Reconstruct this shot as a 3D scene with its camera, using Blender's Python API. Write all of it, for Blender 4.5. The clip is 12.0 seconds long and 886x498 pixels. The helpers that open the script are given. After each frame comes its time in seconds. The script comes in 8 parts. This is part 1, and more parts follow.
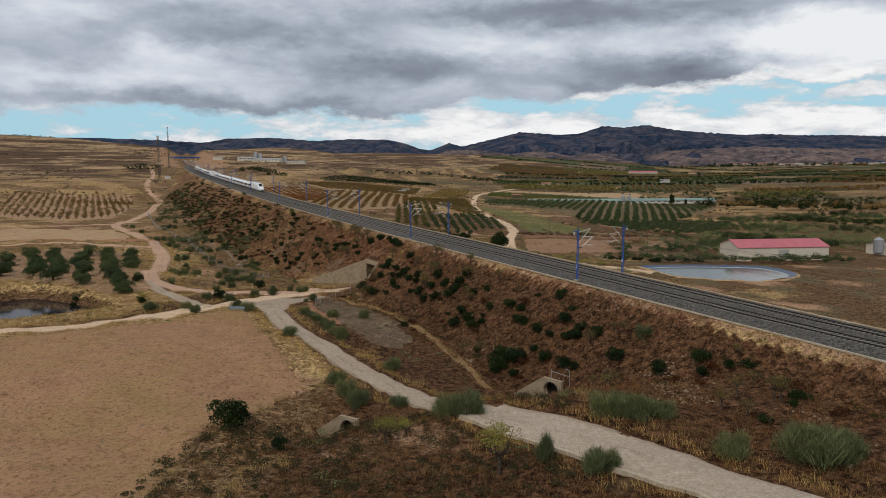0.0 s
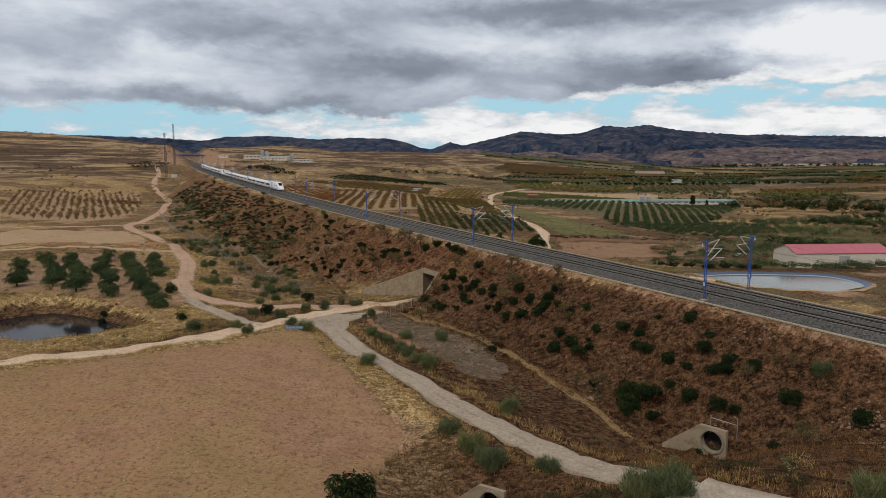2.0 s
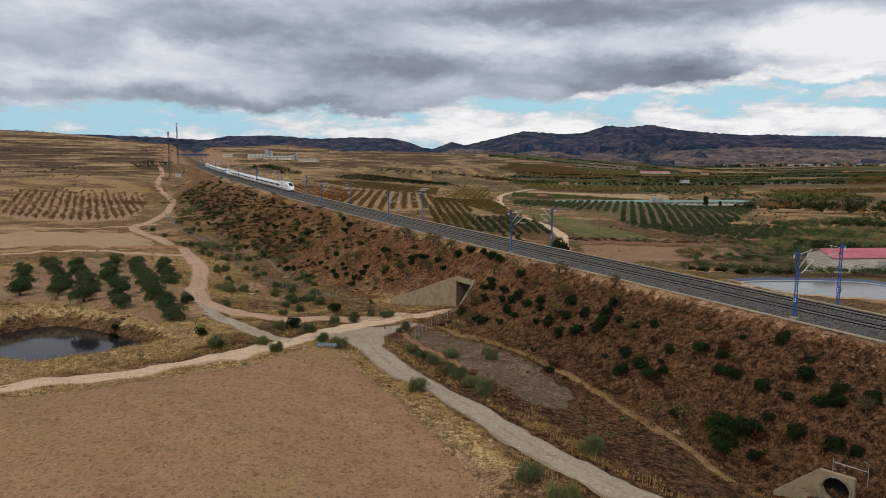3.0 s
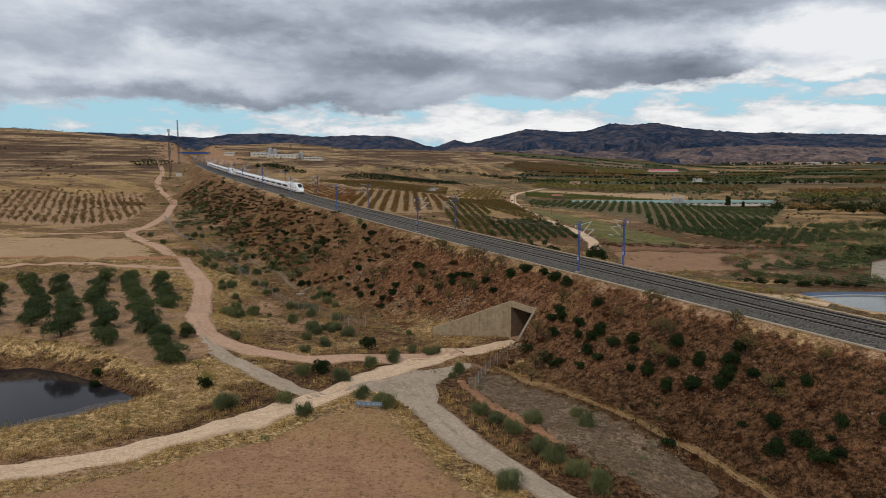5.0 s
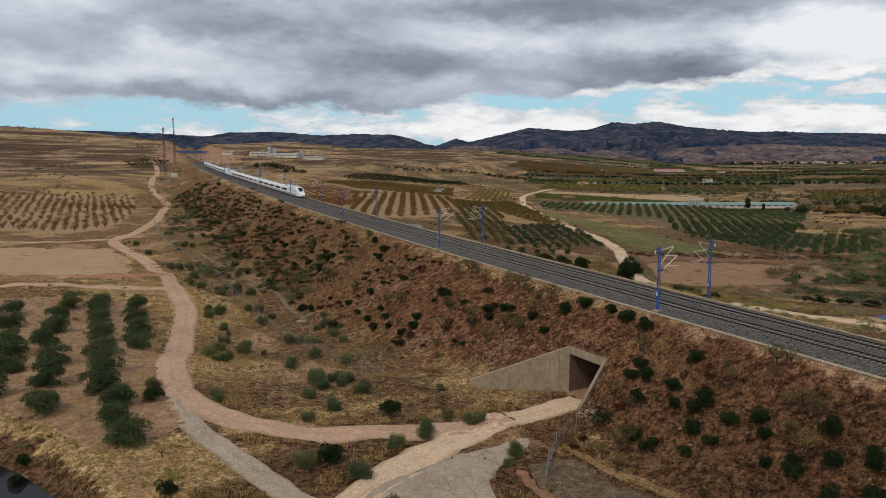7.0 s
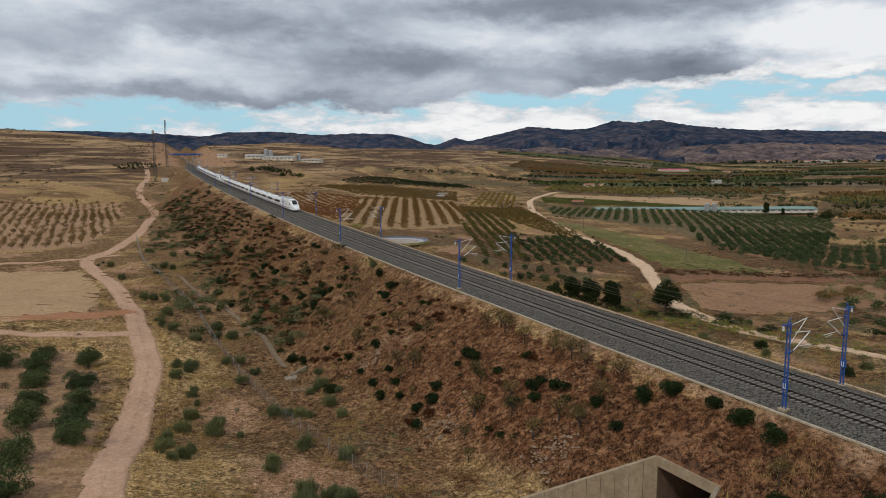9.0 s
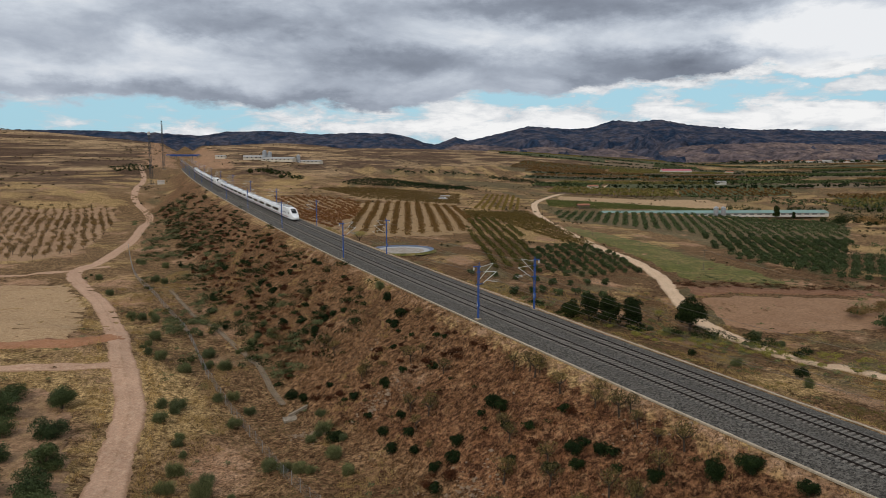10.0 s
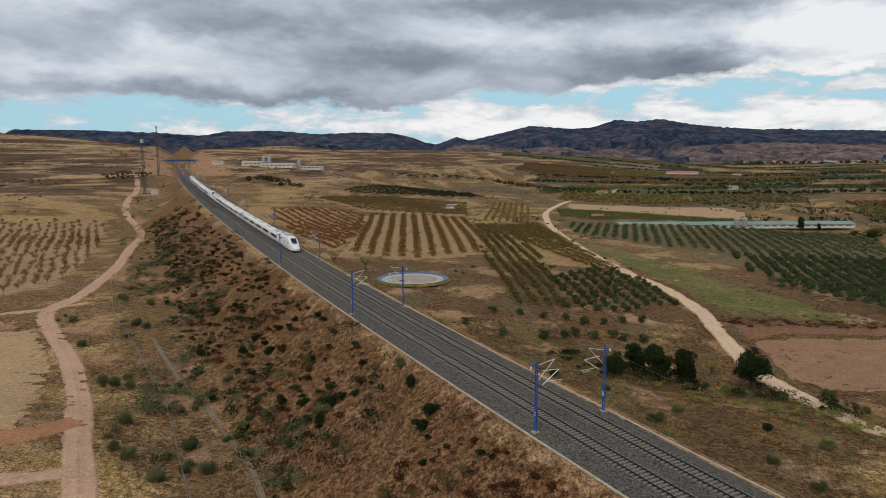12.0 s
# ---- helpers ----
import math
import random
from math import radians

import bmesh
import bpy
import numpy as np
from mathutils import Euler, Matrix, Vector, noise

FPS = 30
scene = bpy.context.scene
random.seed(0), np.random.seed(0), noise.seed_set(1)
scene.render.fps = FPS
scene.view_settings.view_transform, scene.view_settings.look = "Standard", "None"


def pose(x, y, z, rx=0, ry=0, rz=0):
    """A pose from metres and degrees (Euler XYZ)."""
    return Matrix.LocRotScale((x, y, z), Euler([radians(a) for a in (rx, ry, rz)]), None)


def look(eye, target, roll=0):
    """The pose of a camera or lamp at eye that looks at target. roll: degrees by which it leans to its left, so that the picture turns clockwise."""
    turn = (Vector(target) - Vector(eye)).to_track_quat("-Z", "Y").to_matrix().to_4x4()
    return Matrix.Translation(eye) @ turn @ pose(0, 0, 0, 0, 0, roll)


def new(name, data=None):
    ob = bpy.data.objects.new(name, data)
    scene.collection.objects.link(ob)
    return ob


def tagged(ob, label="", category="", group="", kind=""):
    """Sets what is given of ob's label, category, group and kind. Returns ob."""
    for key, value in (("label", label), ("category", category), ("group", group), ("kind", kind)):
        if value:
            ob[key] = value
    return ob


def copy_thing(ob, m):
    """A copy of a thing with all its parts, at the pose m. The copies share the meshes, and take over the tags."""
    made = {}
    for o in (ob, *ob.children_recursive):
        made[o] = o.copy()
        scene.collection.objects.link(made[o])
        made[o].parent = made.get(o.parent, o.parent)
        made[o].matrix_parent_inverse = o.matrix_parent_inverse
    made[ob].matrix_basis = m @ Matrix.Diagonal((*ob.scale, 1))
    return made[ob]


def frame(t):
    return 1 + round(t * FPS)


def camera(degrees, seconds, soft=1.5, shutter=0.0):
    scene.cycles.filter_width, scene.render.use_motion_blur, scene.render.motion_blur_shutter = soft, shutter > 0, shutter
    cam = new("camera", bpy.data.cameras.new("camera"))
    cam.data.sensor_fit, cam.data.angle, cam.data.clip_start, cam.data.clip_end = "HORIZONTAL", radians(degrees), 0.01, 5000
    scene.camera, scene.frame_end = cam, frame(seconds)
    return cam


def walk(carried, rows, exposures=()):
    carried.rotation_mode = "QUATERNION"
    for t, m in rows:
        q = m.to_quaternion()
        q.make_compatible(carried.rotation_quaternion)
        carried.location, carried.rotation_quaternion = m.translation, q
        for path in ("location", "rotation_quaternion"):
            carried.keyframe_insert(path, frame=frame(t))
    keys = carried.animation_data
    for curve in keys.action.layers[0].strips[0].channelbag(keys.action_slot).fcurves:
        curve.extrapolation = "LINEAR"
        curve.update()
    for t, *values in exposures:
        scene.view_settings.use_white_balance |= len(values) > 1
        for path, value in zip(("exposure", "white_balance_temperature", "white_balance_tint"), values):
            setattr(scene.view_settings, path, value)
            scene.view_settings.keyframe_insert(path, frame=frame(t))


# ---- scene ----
cam = camera(65.5, 12.0, soft=0.6)
# t, x, y, z, yaw, pitch, roll
ROWS = [
    (0, 0.0, 0.0, 28.0, -0.01, -7.024, -0.327),
    (0.5, -2.987, 3.795, 27.987, -0.014, -7.049, -0.265),
    (1, -6.656, 7.967, 27.987, -0.075, -7.067, -0.196),
    (1.5, -10.314, 12.071, 27.916, -0.094, -7.073, -0.132),
    (2, -14.439, 16.789, 27.953, -0.161, -7.098, -0.093),
    (2.5, -18.062, 21.726, 28.022, -0.172, -7.097, -0.059),
    (3, -21.355, 27.391, 28.029, -0.119, -7.122, -0.004),
    (5, -29.793, 50.978, 28.679, -0.018, -7.291, -0.004),
    (5.5, -31.172, 56.926, 28.933, -0.0, -7.327, -0.022),
    (6, -32.633, 63.31, 29.214, -0.0, -7.35, 0.0),
    (6.5, -33.835, 69.342, 29.509, 0.012, -7.366, 0.018),
    (7, -35.03, 75.93, 29.747, -0.004, -7.396, 0.055),
    (9, -38.592, 102.188, 33.272, -0.062, -7.492, -0.138),
    (9.5, -39.73, 108.276, 34.314, -0.084, -7.537, -0.132),
    (10, -41.183, 114.771, 35.639, -0.12, -7.564, -0.098),
    (10.5, -42.408, 120.902, 37.173, -0.101, -7.608, -0.122),
    (11, -43.74, 127.436, 39.181, -0.1, -7.641, -0.104),
    (11.5, -44.992, 133.683, 40.888, -0.098, -7.655, -0.11),
    (12, -46.297, 140.231, 42.797, -0.093, -7.672, -0.123),
]
walk(cam, [(t, pose(x, y, z, 90 + pitch, 0, yaw) @ pose(0, 0, 0, 0, 0, roll)) for t, x, y, z, yaw, pitch, roll in ROWS])

# ---- light ----
SUN_AZ, SUN_EL = -150.0, 48.0          # degrees east of ahead, above the horizon
world = bpy.data.worlds.new("sky")
scene.world = world
world.use_nodes = True
nt = world.node_tree
nt.nodes.clear()


def node(tree, kind, layer_name=""):
    n = tree.nodes.new(kind)
    if layer_name:
        n.layer_name = layer_name
    return n


def link(tree, a, b):
    tree.links.new(a, b)


def val(tree, op, a, b=None, c=None, clamp=False):
    n = tree.nodes.new("ShaderNodeMath")
    n.operation, n.use_clamp = op, clamp
    for i, v in enumerate((a, b, c)):
        if v is None:
            continue
        if isinstance(v, (int, float)):
            n.inputs[i].default_value = v
        else:
            tree.links.new(v, n.inputs[i])
    return n.outputs[0]


def ramp(tree, fac, stops, mode="LINEAR"):
    n = tree.nodes.new("ShaderNodeValToRGB")
    n.color_ramp.interpolation = mode
    while len(n.color_ramp.elements) < len(stops):
        n.color_ramp.elements.new(0.5)
    for e, (p, c) in zip(n.color_ramp.elements, stops):
        e.position = p
        e.color = (c, c, c, 1) if isinstance(c, (int, float)) else (*c, 1)
    tree.links.new(fac, n.inputs[0])
    return n.outputs[0]


def blend(tree, fac, a, b, mode="MIX"):
    n = tree.nodes.new("ShaderNodeMix")
    n.data_type, n.blend_type, n.clamp_factor = "RGBA", mode, True
    for socket, v in ((n.inputs[0], fac), (n.inputs[6], a), (n.inputs[7], b)):
        if isinstance(v, (int, float)):
            socket.default_value = v
        elif isinstance(v, tuple):
            socket.default_value = (*v, 1)
        else:
            tree.links.new(v, socket)
    return n.outputs[2]


def noise_tex(tree, vec, scale, detail=3.0, rough=0.55, dist=0.0):
    n = tree.nodes.new("ShaderNodeTexNoise")
    n.inputs["Scale"].default_value, n.inputs["Detail"].default_value = scale, detail
    n.inputs["Roughness"].default_value, n.inputs["Distortion"].default_value = rough, dist
    if vec is not None:
        tree.links.new(vec, n.inputs["Vector"])
    return n.outputs["Fac"]


def scaled(tree, vec, sx, sy, sz, ox=0.0, oy=0.0, oz=0.0):
    n = tree.nodes.new("ShaderNodeMapping")
    n.inputs["Scale"].default_value = (sx, sy, sz)
    n.inputs["Location"].default_value = (ox, oy, oz)
    tree.links.new(vec, n.inputs["Vector"])
    return n.outputs[0]


# clear sky behind, a broken layer of grey cloud in front
sky = node(nt, "ShaderNodeTexSky")
sky.sky_type, sky.sun_disc, sky.sun_elevation, sky.sun_rotation = "NISHITA", False, radians(SUN_EL), radians(SUN_AZ)
clear = blend(nt, 1.0, sky.outputs[0], (0.10, 0.10, 0.10), "MULTIPLY")
direction = node(nt, "ShaderNodeTexCoord").outputs["Generated"]
split = node(nt, "ShaderNodeSeparateXYZ")
link(nt, direction, split.inputs[0])
dx, dy, dz = split.outputs
azim = val(nt, "MULTIPLY", val(nt, "ARCTAN2", dx, dy), 57.2958)
elev = val(nt, "MULTIPLY", val(nt, "ARCSINE", dz), 57.2958)


def sky_point(az_size, el_size, ox, oy, turn=0.0):
    """Sky coordinates in cloud lengths: degrees round and degrees up, divided by a cloud's size."""
    n = node(nt, "ShaderNodeCombineXYZ")
    link(nt, val(nt, "ADD", val(nt, "MULTIPLY", azim, 1.0 / az_size), ox), n.inputs[0])
    link(nt, val(nt, "ADD", val(nt, "ADD", val(nt, "MULTIPLY", elev, 1.0 / el_size), val(nt, "MULTIPLY", azim, turn / az_size)), oy), n.inputs[1])
    return n.outputs[0]


def off_centre(n, gain):
    return val(nt, "MULTIPLY", val(nt, "SUBTRACT", n, 0.5), gain)


# ragged outlines: the places of the cloud bodies are shaken by two sizes of noise
az_w = val(nt, "ADD", azim, val(nt, "ADD", off_centre(noise_tex(nt, sky_point(7.0, 3.2, 3.0, 1.0), 1.0, 5.0, 0.6), 11.0), 0.0))
el_w = val(nt, "ADD", elev, val(nt, "ADD", off_centre(noise_tex(nt, sky_point(6.0, 2.8, 8.0, 5.0), 1.0, 6.0, 0.62), 4.2), 0.0))


def bodies(rows):
    """Sum of soft cloud bodies: azimuth, elevation, half width, half height, weight."""
    total_ = None
    for az, el, wide, tall, weight in rows:
        a = val(nt, "POWER", val(nt, "ABSOLUTE", val(nt, "MULTIPLY", val(nt, "SUBTRACT", az_w, az), 1.0 / wide)), 2.0)
        b = val(nt, "POWER", val(nt, "ABSOLUTE", val(nt, "MULTIPLY", val(nt, "SUBTRACT", el_w, el), 1.0 / tall)), 2.0)
        g = val(nt, "MULTIPLY", val(nt, "EXPONENT", val(nt, "MULTIPLY", val(nt, "ADD", a, b), -1.0)), weight)
        total_ = g if total_ is None else val(nt, "ADD", total_, g)
    return total_


heavy = bodies([(-3, 7.6, 8, 1.5, 0.30), (17, 6.6, 8, 1.5, 0.40), (16, 11.6, 14, 1.1, 0.26), (-15, 10.0, 9, 1.6, 0.26), (-28, 8.2, 5, 1.6, 0.06), (-24, 4.9, 11, 0.8, 0.17), (-11, 4.4, 9, 0.8, 0.24), (3, 11.8, 8, 0.9, 0.16)])
thin = bodies([(-27, 6.6, 9, 1.1, 0.12), (-30, 11, 3.5, 1.6, 0.15), (-20.5, 8.4, 4, 1.2, 0.18), (-9, 9.2, 5, 0.8, 0.14), (7, 9.0, 7, 0.9, 0.12), (26, 9.0, 7, 1.2, 0.28), (32, 7.0, 7, 2.2, 0.36), (9, 6.2, 3.0, 0.8, 0.12)])
billow = noise_tex(nt, sky_point(8.5, 3.4, 2.3, 0.4, 0.10), 1.0, 9.0, 0.56, 0.35)
lift = noise_tex(nt, sky_point(8.5, 3.4, 2.3, 0.62, 0.10), 1.0, 9.0, 0.56, 0.35)
wisp = noise_tex(nt, sky_point(2.6, 1.0, 4.1, 2.2, 0.15), 1.0, 6.0, 0.62, 0.3)
thick = val(nt, "ADD", val(nt, "ADD", 0.33, off_centre(billow, 0.55)), val(nt, "ADD", off_centre(wisp, 0.13), val(nt, "MULTIPLY", val(nt, "SUBTRACT", lift, billow), 0.60)))
thick = val(nt, "SUBTRACT", val(nt, "ADD", thick, heavy), thin)
layer = ramp(nt, thick, [(0.08, (0.92, 0.94, 0.97)), (0.27, (0.635, 0.69, 0.77)), (0.42, (0.44, 0.49, 0.575)), (0.58, (0.29, 0.328, 0.40)), (0.80, (0.185, 0.21, 0.265))])
# towards the horizon the layer breaks up into blue gaps and white heaps
heaps = val(nt, "ADD", noise_tex(nt, sky_point(5.2, 1.5, 1.3, 0.4), 1.0, 7.0, 0.6, 0.3), val(nt, "ADD", val(nt, "MULTIPLY", dx, 0.27), 0.01))
heaps = val(nt, "SUBTRACT", heaps, bodies([(10, 4.5, 6, 0.45, 0.22), (21, 4.9, 7, 0.42, 0.24), (29, 5.6, 6, 0.35, 0.20), (31, 4.0, 6, 0.35, 0.20), (2, 2.3, 14, 1.0, -0.20), (-24, 2.4, 12, 0.35, -0.08)]))
heap_mask = ramp(nt, heaps, [(0.42, 0.0), (0.56, 1.0)])
blue_sky = blend(nt, 0.85, clear, (0.43, 0.73, 0.88))
heap_col = blend(nt, ramp(nt, val(nt, "ADD", heaps, off_centre(wisp, 0.5)), [(0.42, 0.0), (0.72, 1.0)]), (0.60, 0.645, 0.70), (1.0, 1.0, 1.0))
near_horizon = blend(nt, heap_mask, blue_sky, heap_col)
base_of_layer = val(nt, "ADD", 4.1, val(nt, "MULTIPLY", val(nt, "MAXIMUM", val(nt, "SUBTRACT", azim, -6.0), 0.0), 0.075))
base_of_layer = val(nt, "MINIMUM", base_of_layer, 7.2)
cover_mask = ramp(nt, val(nt, "MULTIPLY", val(nt, "ADD", val(nt, "SUBTRACT", el_w, base_of_layer), 2.0), 0.25), [(0.44, 0.0), (0.58, 1.0)])
total = blend(nt, cover_mask, near_horizon, layer)
back = node(nt, "ShaderNodeBackground")
link(nt, total, back.inputs[0])
back.inputs[1].default_value = 1.0
link(nt, back.outputs[0], node(nt, "ShaderNodeOutputWorld").inputs[0])

sun = new("sun", bpy.data.lights.new("sun", "SUN"))
sun.data.energy, sun.data.angle, sun.data.color = 1.55, radians(8), (1.0, 0.93, 0.83)
a, e = radians(SUN_AZ), radians(SUN_EL)
sun.matrix_world = look((0, 0, 300), (-math.sin(a) * math.cos(e) * 100, -math.cos(a) * math.cos(e) * 100, 300 - math.sin(e) * 100))
scene.view_settings.exposure = -0.15

# ---- materials ----
def material(name, rough=0.9, spec=0.2, metal=0.0):
    m = bpy.data.materials.new(name)
    m.use_nodes = True
    t = m.node_tree
    b = t.nodes["Principled BSDF"]
    b.inputs["Roughness"].default_value, b.inputs["Specular IOR Level"].default_value, b.inputs["Metallic"].default_value = rough, spec, metal
    return m, t, b


def place(t):
    return node(t, "ShaderNodeTexCoord").outputs["Object"]


def bump(t, b, height_socket, strength=0.5, distance=0.05):
    n = node(t, "ShaderNodeBump")
    n.inputs["Strength"].default_value, n.inputs["Distance"].default_value = strength, distance
    link(t, height_socket, n.inputs["Height"])
    link(t, n.outputs[0], b.inputs["Normal"])


def mottled(name, c1, c2, c3, big=0.15, fine=3.0, rough=0.95, spec=0.15, relief=0.5, depth=0.05, metal=0.0, speck=0.0):
    """Two-scale mottled surface: broad patches between c1 and c2, fine speckle towards c3."""
    m, t, b = material(name, rough, spec, metal)
    v = place(t)
    patch = ramp(t, noise_tex(t, v, big, 4, 0.6, 0.3), [(0.35, 0.0), (0.65, 1.0)])
    grain = noise_tex(t, v, fine, 5, 0.65)
    col = blend(t, patch, c1, c2)
    col = blend(t, ramp(t, grain, [(0.42, 0.0), (0.62, 1.0)]), col, c3)
    if speck:
        col = blend(t, 1.0, col, ramp(t, noise_tex(t, v, fine * 3.1, 4, 0.75), [(0.33, 1 - speck), (0.5, 1.0), (0.67, 1 + speck)]), "MULTIPLY")
    link(t, col, b.inputs["Base Color"])
    bump(t, b, grain, relief, depth)
    return m


def plain(name, c, rough=0.5, spec=0.4, metal=0.0, wear=0.25, scale=2.0):
    m, t, b = material(name, rough, spec, metal)
    n = noise_tex(t, place(t), scale, 4, 0.6)
    dark = tuple(v * (1 - wear) for v in c)
    link(t, blend(t, ramp(t, n, [(0.4, 0.0), (0.7, 1.0)]), c, dark), b.inputs["Base Color"])
    return m


def leafy(name, c1, c2, rough=0.7):
    """Leaves: the tint changes from leaf to leaf and from plant to plant."""
    m, t, b = material(name, rough, 0.06)
    isle = node(t, "ShaderNodeNewGeometry").outputs["Random Per Island"]
    plant = node(t, "ShaderNodeObjectInfo").outputs["Random"]
    col = blend(t, isle, c1, c2)
    tint = blend(t, plant, (0.72, 0.76, 0.74), (1.25, 1.16, 1.0))
    link(t, blend(t, 1.0, col, tint, "MULTIPLY"), b.inputs["Base Color"])
    b.inputs["Subsurface Weight"].default_value = 0.0
    return m


def ground_material():
    m, t, b = material("dry_ground", 1.0, 0.03)
    v = place(t)
    attr = node(t, "ShaderNodeVertexColor", layer_name="cover")
    sp = node(t, "ShaderNodeSeparateColor")
    link(t, attr.outputs["Color"], sp.inputs[0])
    straw_m, soil_m, scrub_m = sp.outputs
    n1 = noise_tex(t, v, 0.045, 5, 0.62, 0.4)
    n2 = noise_tex(t, v, 0.35, 5, 0.65, 0.3)
    n3 = noise_tex(t, v, 1.15, 8, 0.80)
    n4 = noise_tex(t, v, 2.8, 6, 0.78)
    fleck = ramp(t, n3, [(0.43, 0.0), (0.57, 1.0)])
    lay = node(t, "ShaderNodeSeparateColor")
    link(t, node(t, "ShaderNodeVertexColor", layer_name="slope").outputs["Color"], lay.inputs[0])
    bank_m, hill_m, bare_m = lay.outputs
    half = ramp(t, n2, [(0.38, 0.0), (0.62, 1.0)])
    tan = blend(t, half, (0.235, 0.145, 0.074), (0.330, 0.212, 0.110))
    tan = blend(t, fleck, tan, (0.085, 0.048, 0.022))
    # red weathered earth of the bank, with withered weeds
    red = blend(t, half, (0.162, 0.072, 0.034), (0.275, 0.136, 0.067))
    red = blend(t, fleck, red, (0.050, 0.023, 0.013))
    red = blend(t, ramp(t, noise_tex(t, v, 0.9, 5, 0.7, 0.5), [(0.54, 0.0), (0.62, 0.8)]), red, (0.300, 0.165, 0.085))
    # dry hills with dark scrub that follows the contours
    hills = blend(t, half, (0.345, 0.222, 0.118), (0.455, 0.310, 0.172))
    along = noise_tex(t, scaled(t, v, 0.009, 0.009, 0.20), 1.0, 6, 0.66, 0.6)
    hills = blend(t, ramp(t, along, [(0.44, 0.0), (0.53, 1.0)]), hills, (0.115, 0.070, 0.044))
    lines = noise_tex(t, scaled(t, v, 0.016, 0.016, 0.75), 1.0, 4, 0.6, 0.3)
    hills = blend(t, ramp(t, lines, [(0.51, 0.0), (0.56, 0.9), (0.62, 0.0)]), hills, (0.062, 0.038, 0.024))
    hills = blend(t, ramp(t, noise_tex(t, v, 0.30, 5, 0.75), [(0.54, 0.0), (0.62, 0.7)]), hills, (0.105, 0.075, 0.045))
    brown = blend(t, bank_m, tan, red)
    weedy = blend(t, ramp(t, n3, [(0.44, 0.0), (0.56, 1.0)]), (0.134, 0.069, 0.035), (0.026, 0.014, 0.008))
    brown = blend(t, val(t, "MULTIPLY", bare_m, ramp(t, n2, [(0.30, 0.50), (0.55, 1.0)])), brown, weedy)
    brown = blend(t, hill_m, brown, hills)
    straw = blend(t, fleck, (0.480, 0.322, 0.148), (0.195, 0.120, 0.052))
    soil = blend(t, half, (0.285, 0.155, 0.085), (0.36, 0.220, 0.130))
    soil = blend(t, ramp(t, n3, [(0.52, 0.0), (0.75, 1.0)]), soil, (0.42, 0.29, 0.19))
    scrub = blend(t, fleck, (0.190, 0.142, 0.074), (0.080, 0.062, 0.032))

    def ragged(mask):
        e = val(t, "ADD", mask, val(t, "MULTIPLY", val(t, "SUBTRACT", n2, 0.5), 0.9))
        return ramp(t, e, [(0.38, 0.0), (0.62, 1.0)])
    col = blend(t, ragged(straw_m), brown, straw)
    col = blend(t, ragged(soil_m), col, soil)
    col = blend(t, ragged(scrub_m), col, scrub)
    shade = ramp(t, n1, [(0.3, 0.82), (0.7, 1.12)])
    col = blend(t, 1.0, col, shade, "MULTIPLY")
    col = blend(t, 1.0, col, ramp(t, n4, [(0.37, 0.26), (0.5, 0.98), (0.63, 1.62)]), "MULTIPLY")
    link(t, col, b.inputs["Base Color"])
    bump(t, b, val(t, "ADD", val(t, "MULTIPLY", n2, 0.7), val(t, "MULTIPLY", n3, 0.45)), 1.0, 0.40)
    return m


def ballast_material():
    m, t, b = material("ballast", 0.95, 0.2)
    v = place(t)
    vo = node(t, "ShaderNodeTexVoronoi")
    vo.inputs["Scale"].default_value = 7.0
    link(t, v, vo.inputs["Vector"])
    n = noise_tex(t, v, 0.5, 3)
    one = node(t, "ShaderNodeSeparateColor")
    link(t, vo.outputs["Color"], one.inputs[0])
    c = blend(t, one.outputs[0], (0.022, 0.020, 0.017), (0.175, 0.158, 0.135))
    c = blend(t, ramp(t, n, [(0.4, 0.0), (0.7, 0.35)]), c, (0.085, 0.074, 0.062))
    # bands along the rails: rusty staining and the rails' shade in one dark colour
    stain_shade = node(t, "ShaderNodeVertexColor", layer_name="stain_shade")
    c = blend(t, stain_shade.outputs["Color"], c, (0.032, 0.024, 0.018))
    link(t, c, b.inputs["Base Color"])
    bump(t, b, vo.outputs["Distance"], 1.0, 0.12)
    return m


def water_material():
    m, t, b = material("water", 0.08, 0.32)
    b.inputs["Base Color"].default_value, b.inputs["IOR"].default_value = (0.016, 0.014, 0.017, 1), 1.2
    bump(t, b, noise_tex(t, place(t), 1.5, 3), 0.05, 0.02)
    return m


GROUND = ground_material()
BALLAST = ballast_material()
WATER = water_material()


def road_material(name, c1, c2, c3, dark):
    """Beaten earth with two paler wheel tracks and a rougher crown and edge."""
    m, t, b = material(name, 0.96, 0.12)
    v = place(t)
    lane = node(t, "ShaderNodeVertexColor", layer_name="lane").outputs["Color"]
    patch = ramp(t, noise_tex(t, v, 0.13, 4, 0.6, 0.3), [(0.35, 0.0), (0.65, 1.0)])
    grain = noise_tex(t, v, 1.7, 6, 0.7)
    col = blend(t, patch, c1, c2)
    col = blend(t, ramp(t, grain, [(0.45, 0.0), (0.65, 1.0)]), col, c3)
    worn = val(t, "ADD", lane, val(t, "MULTIPLY", val(t, "SUBTRACT", noise_tex(t, v, 0.5, 4, 0.6), 0.5), 1.1))
    col = blend(t, ramp(t, worn, [(0.20, 0.85), (0.60, 0.0)]), col, dark)
    col = blend(t, 1.0, col, ramp(t, noise_tex(t, v, 4.5, 4, 0.75), [(0.33, 0.72), (0.5, 1.0), (0.67, 1.2)]), "MULTIPLY")
    link(t, col, b.inputs["Base Color"])
    bump(t, b, grain, 0.3, 0.03)
    return m


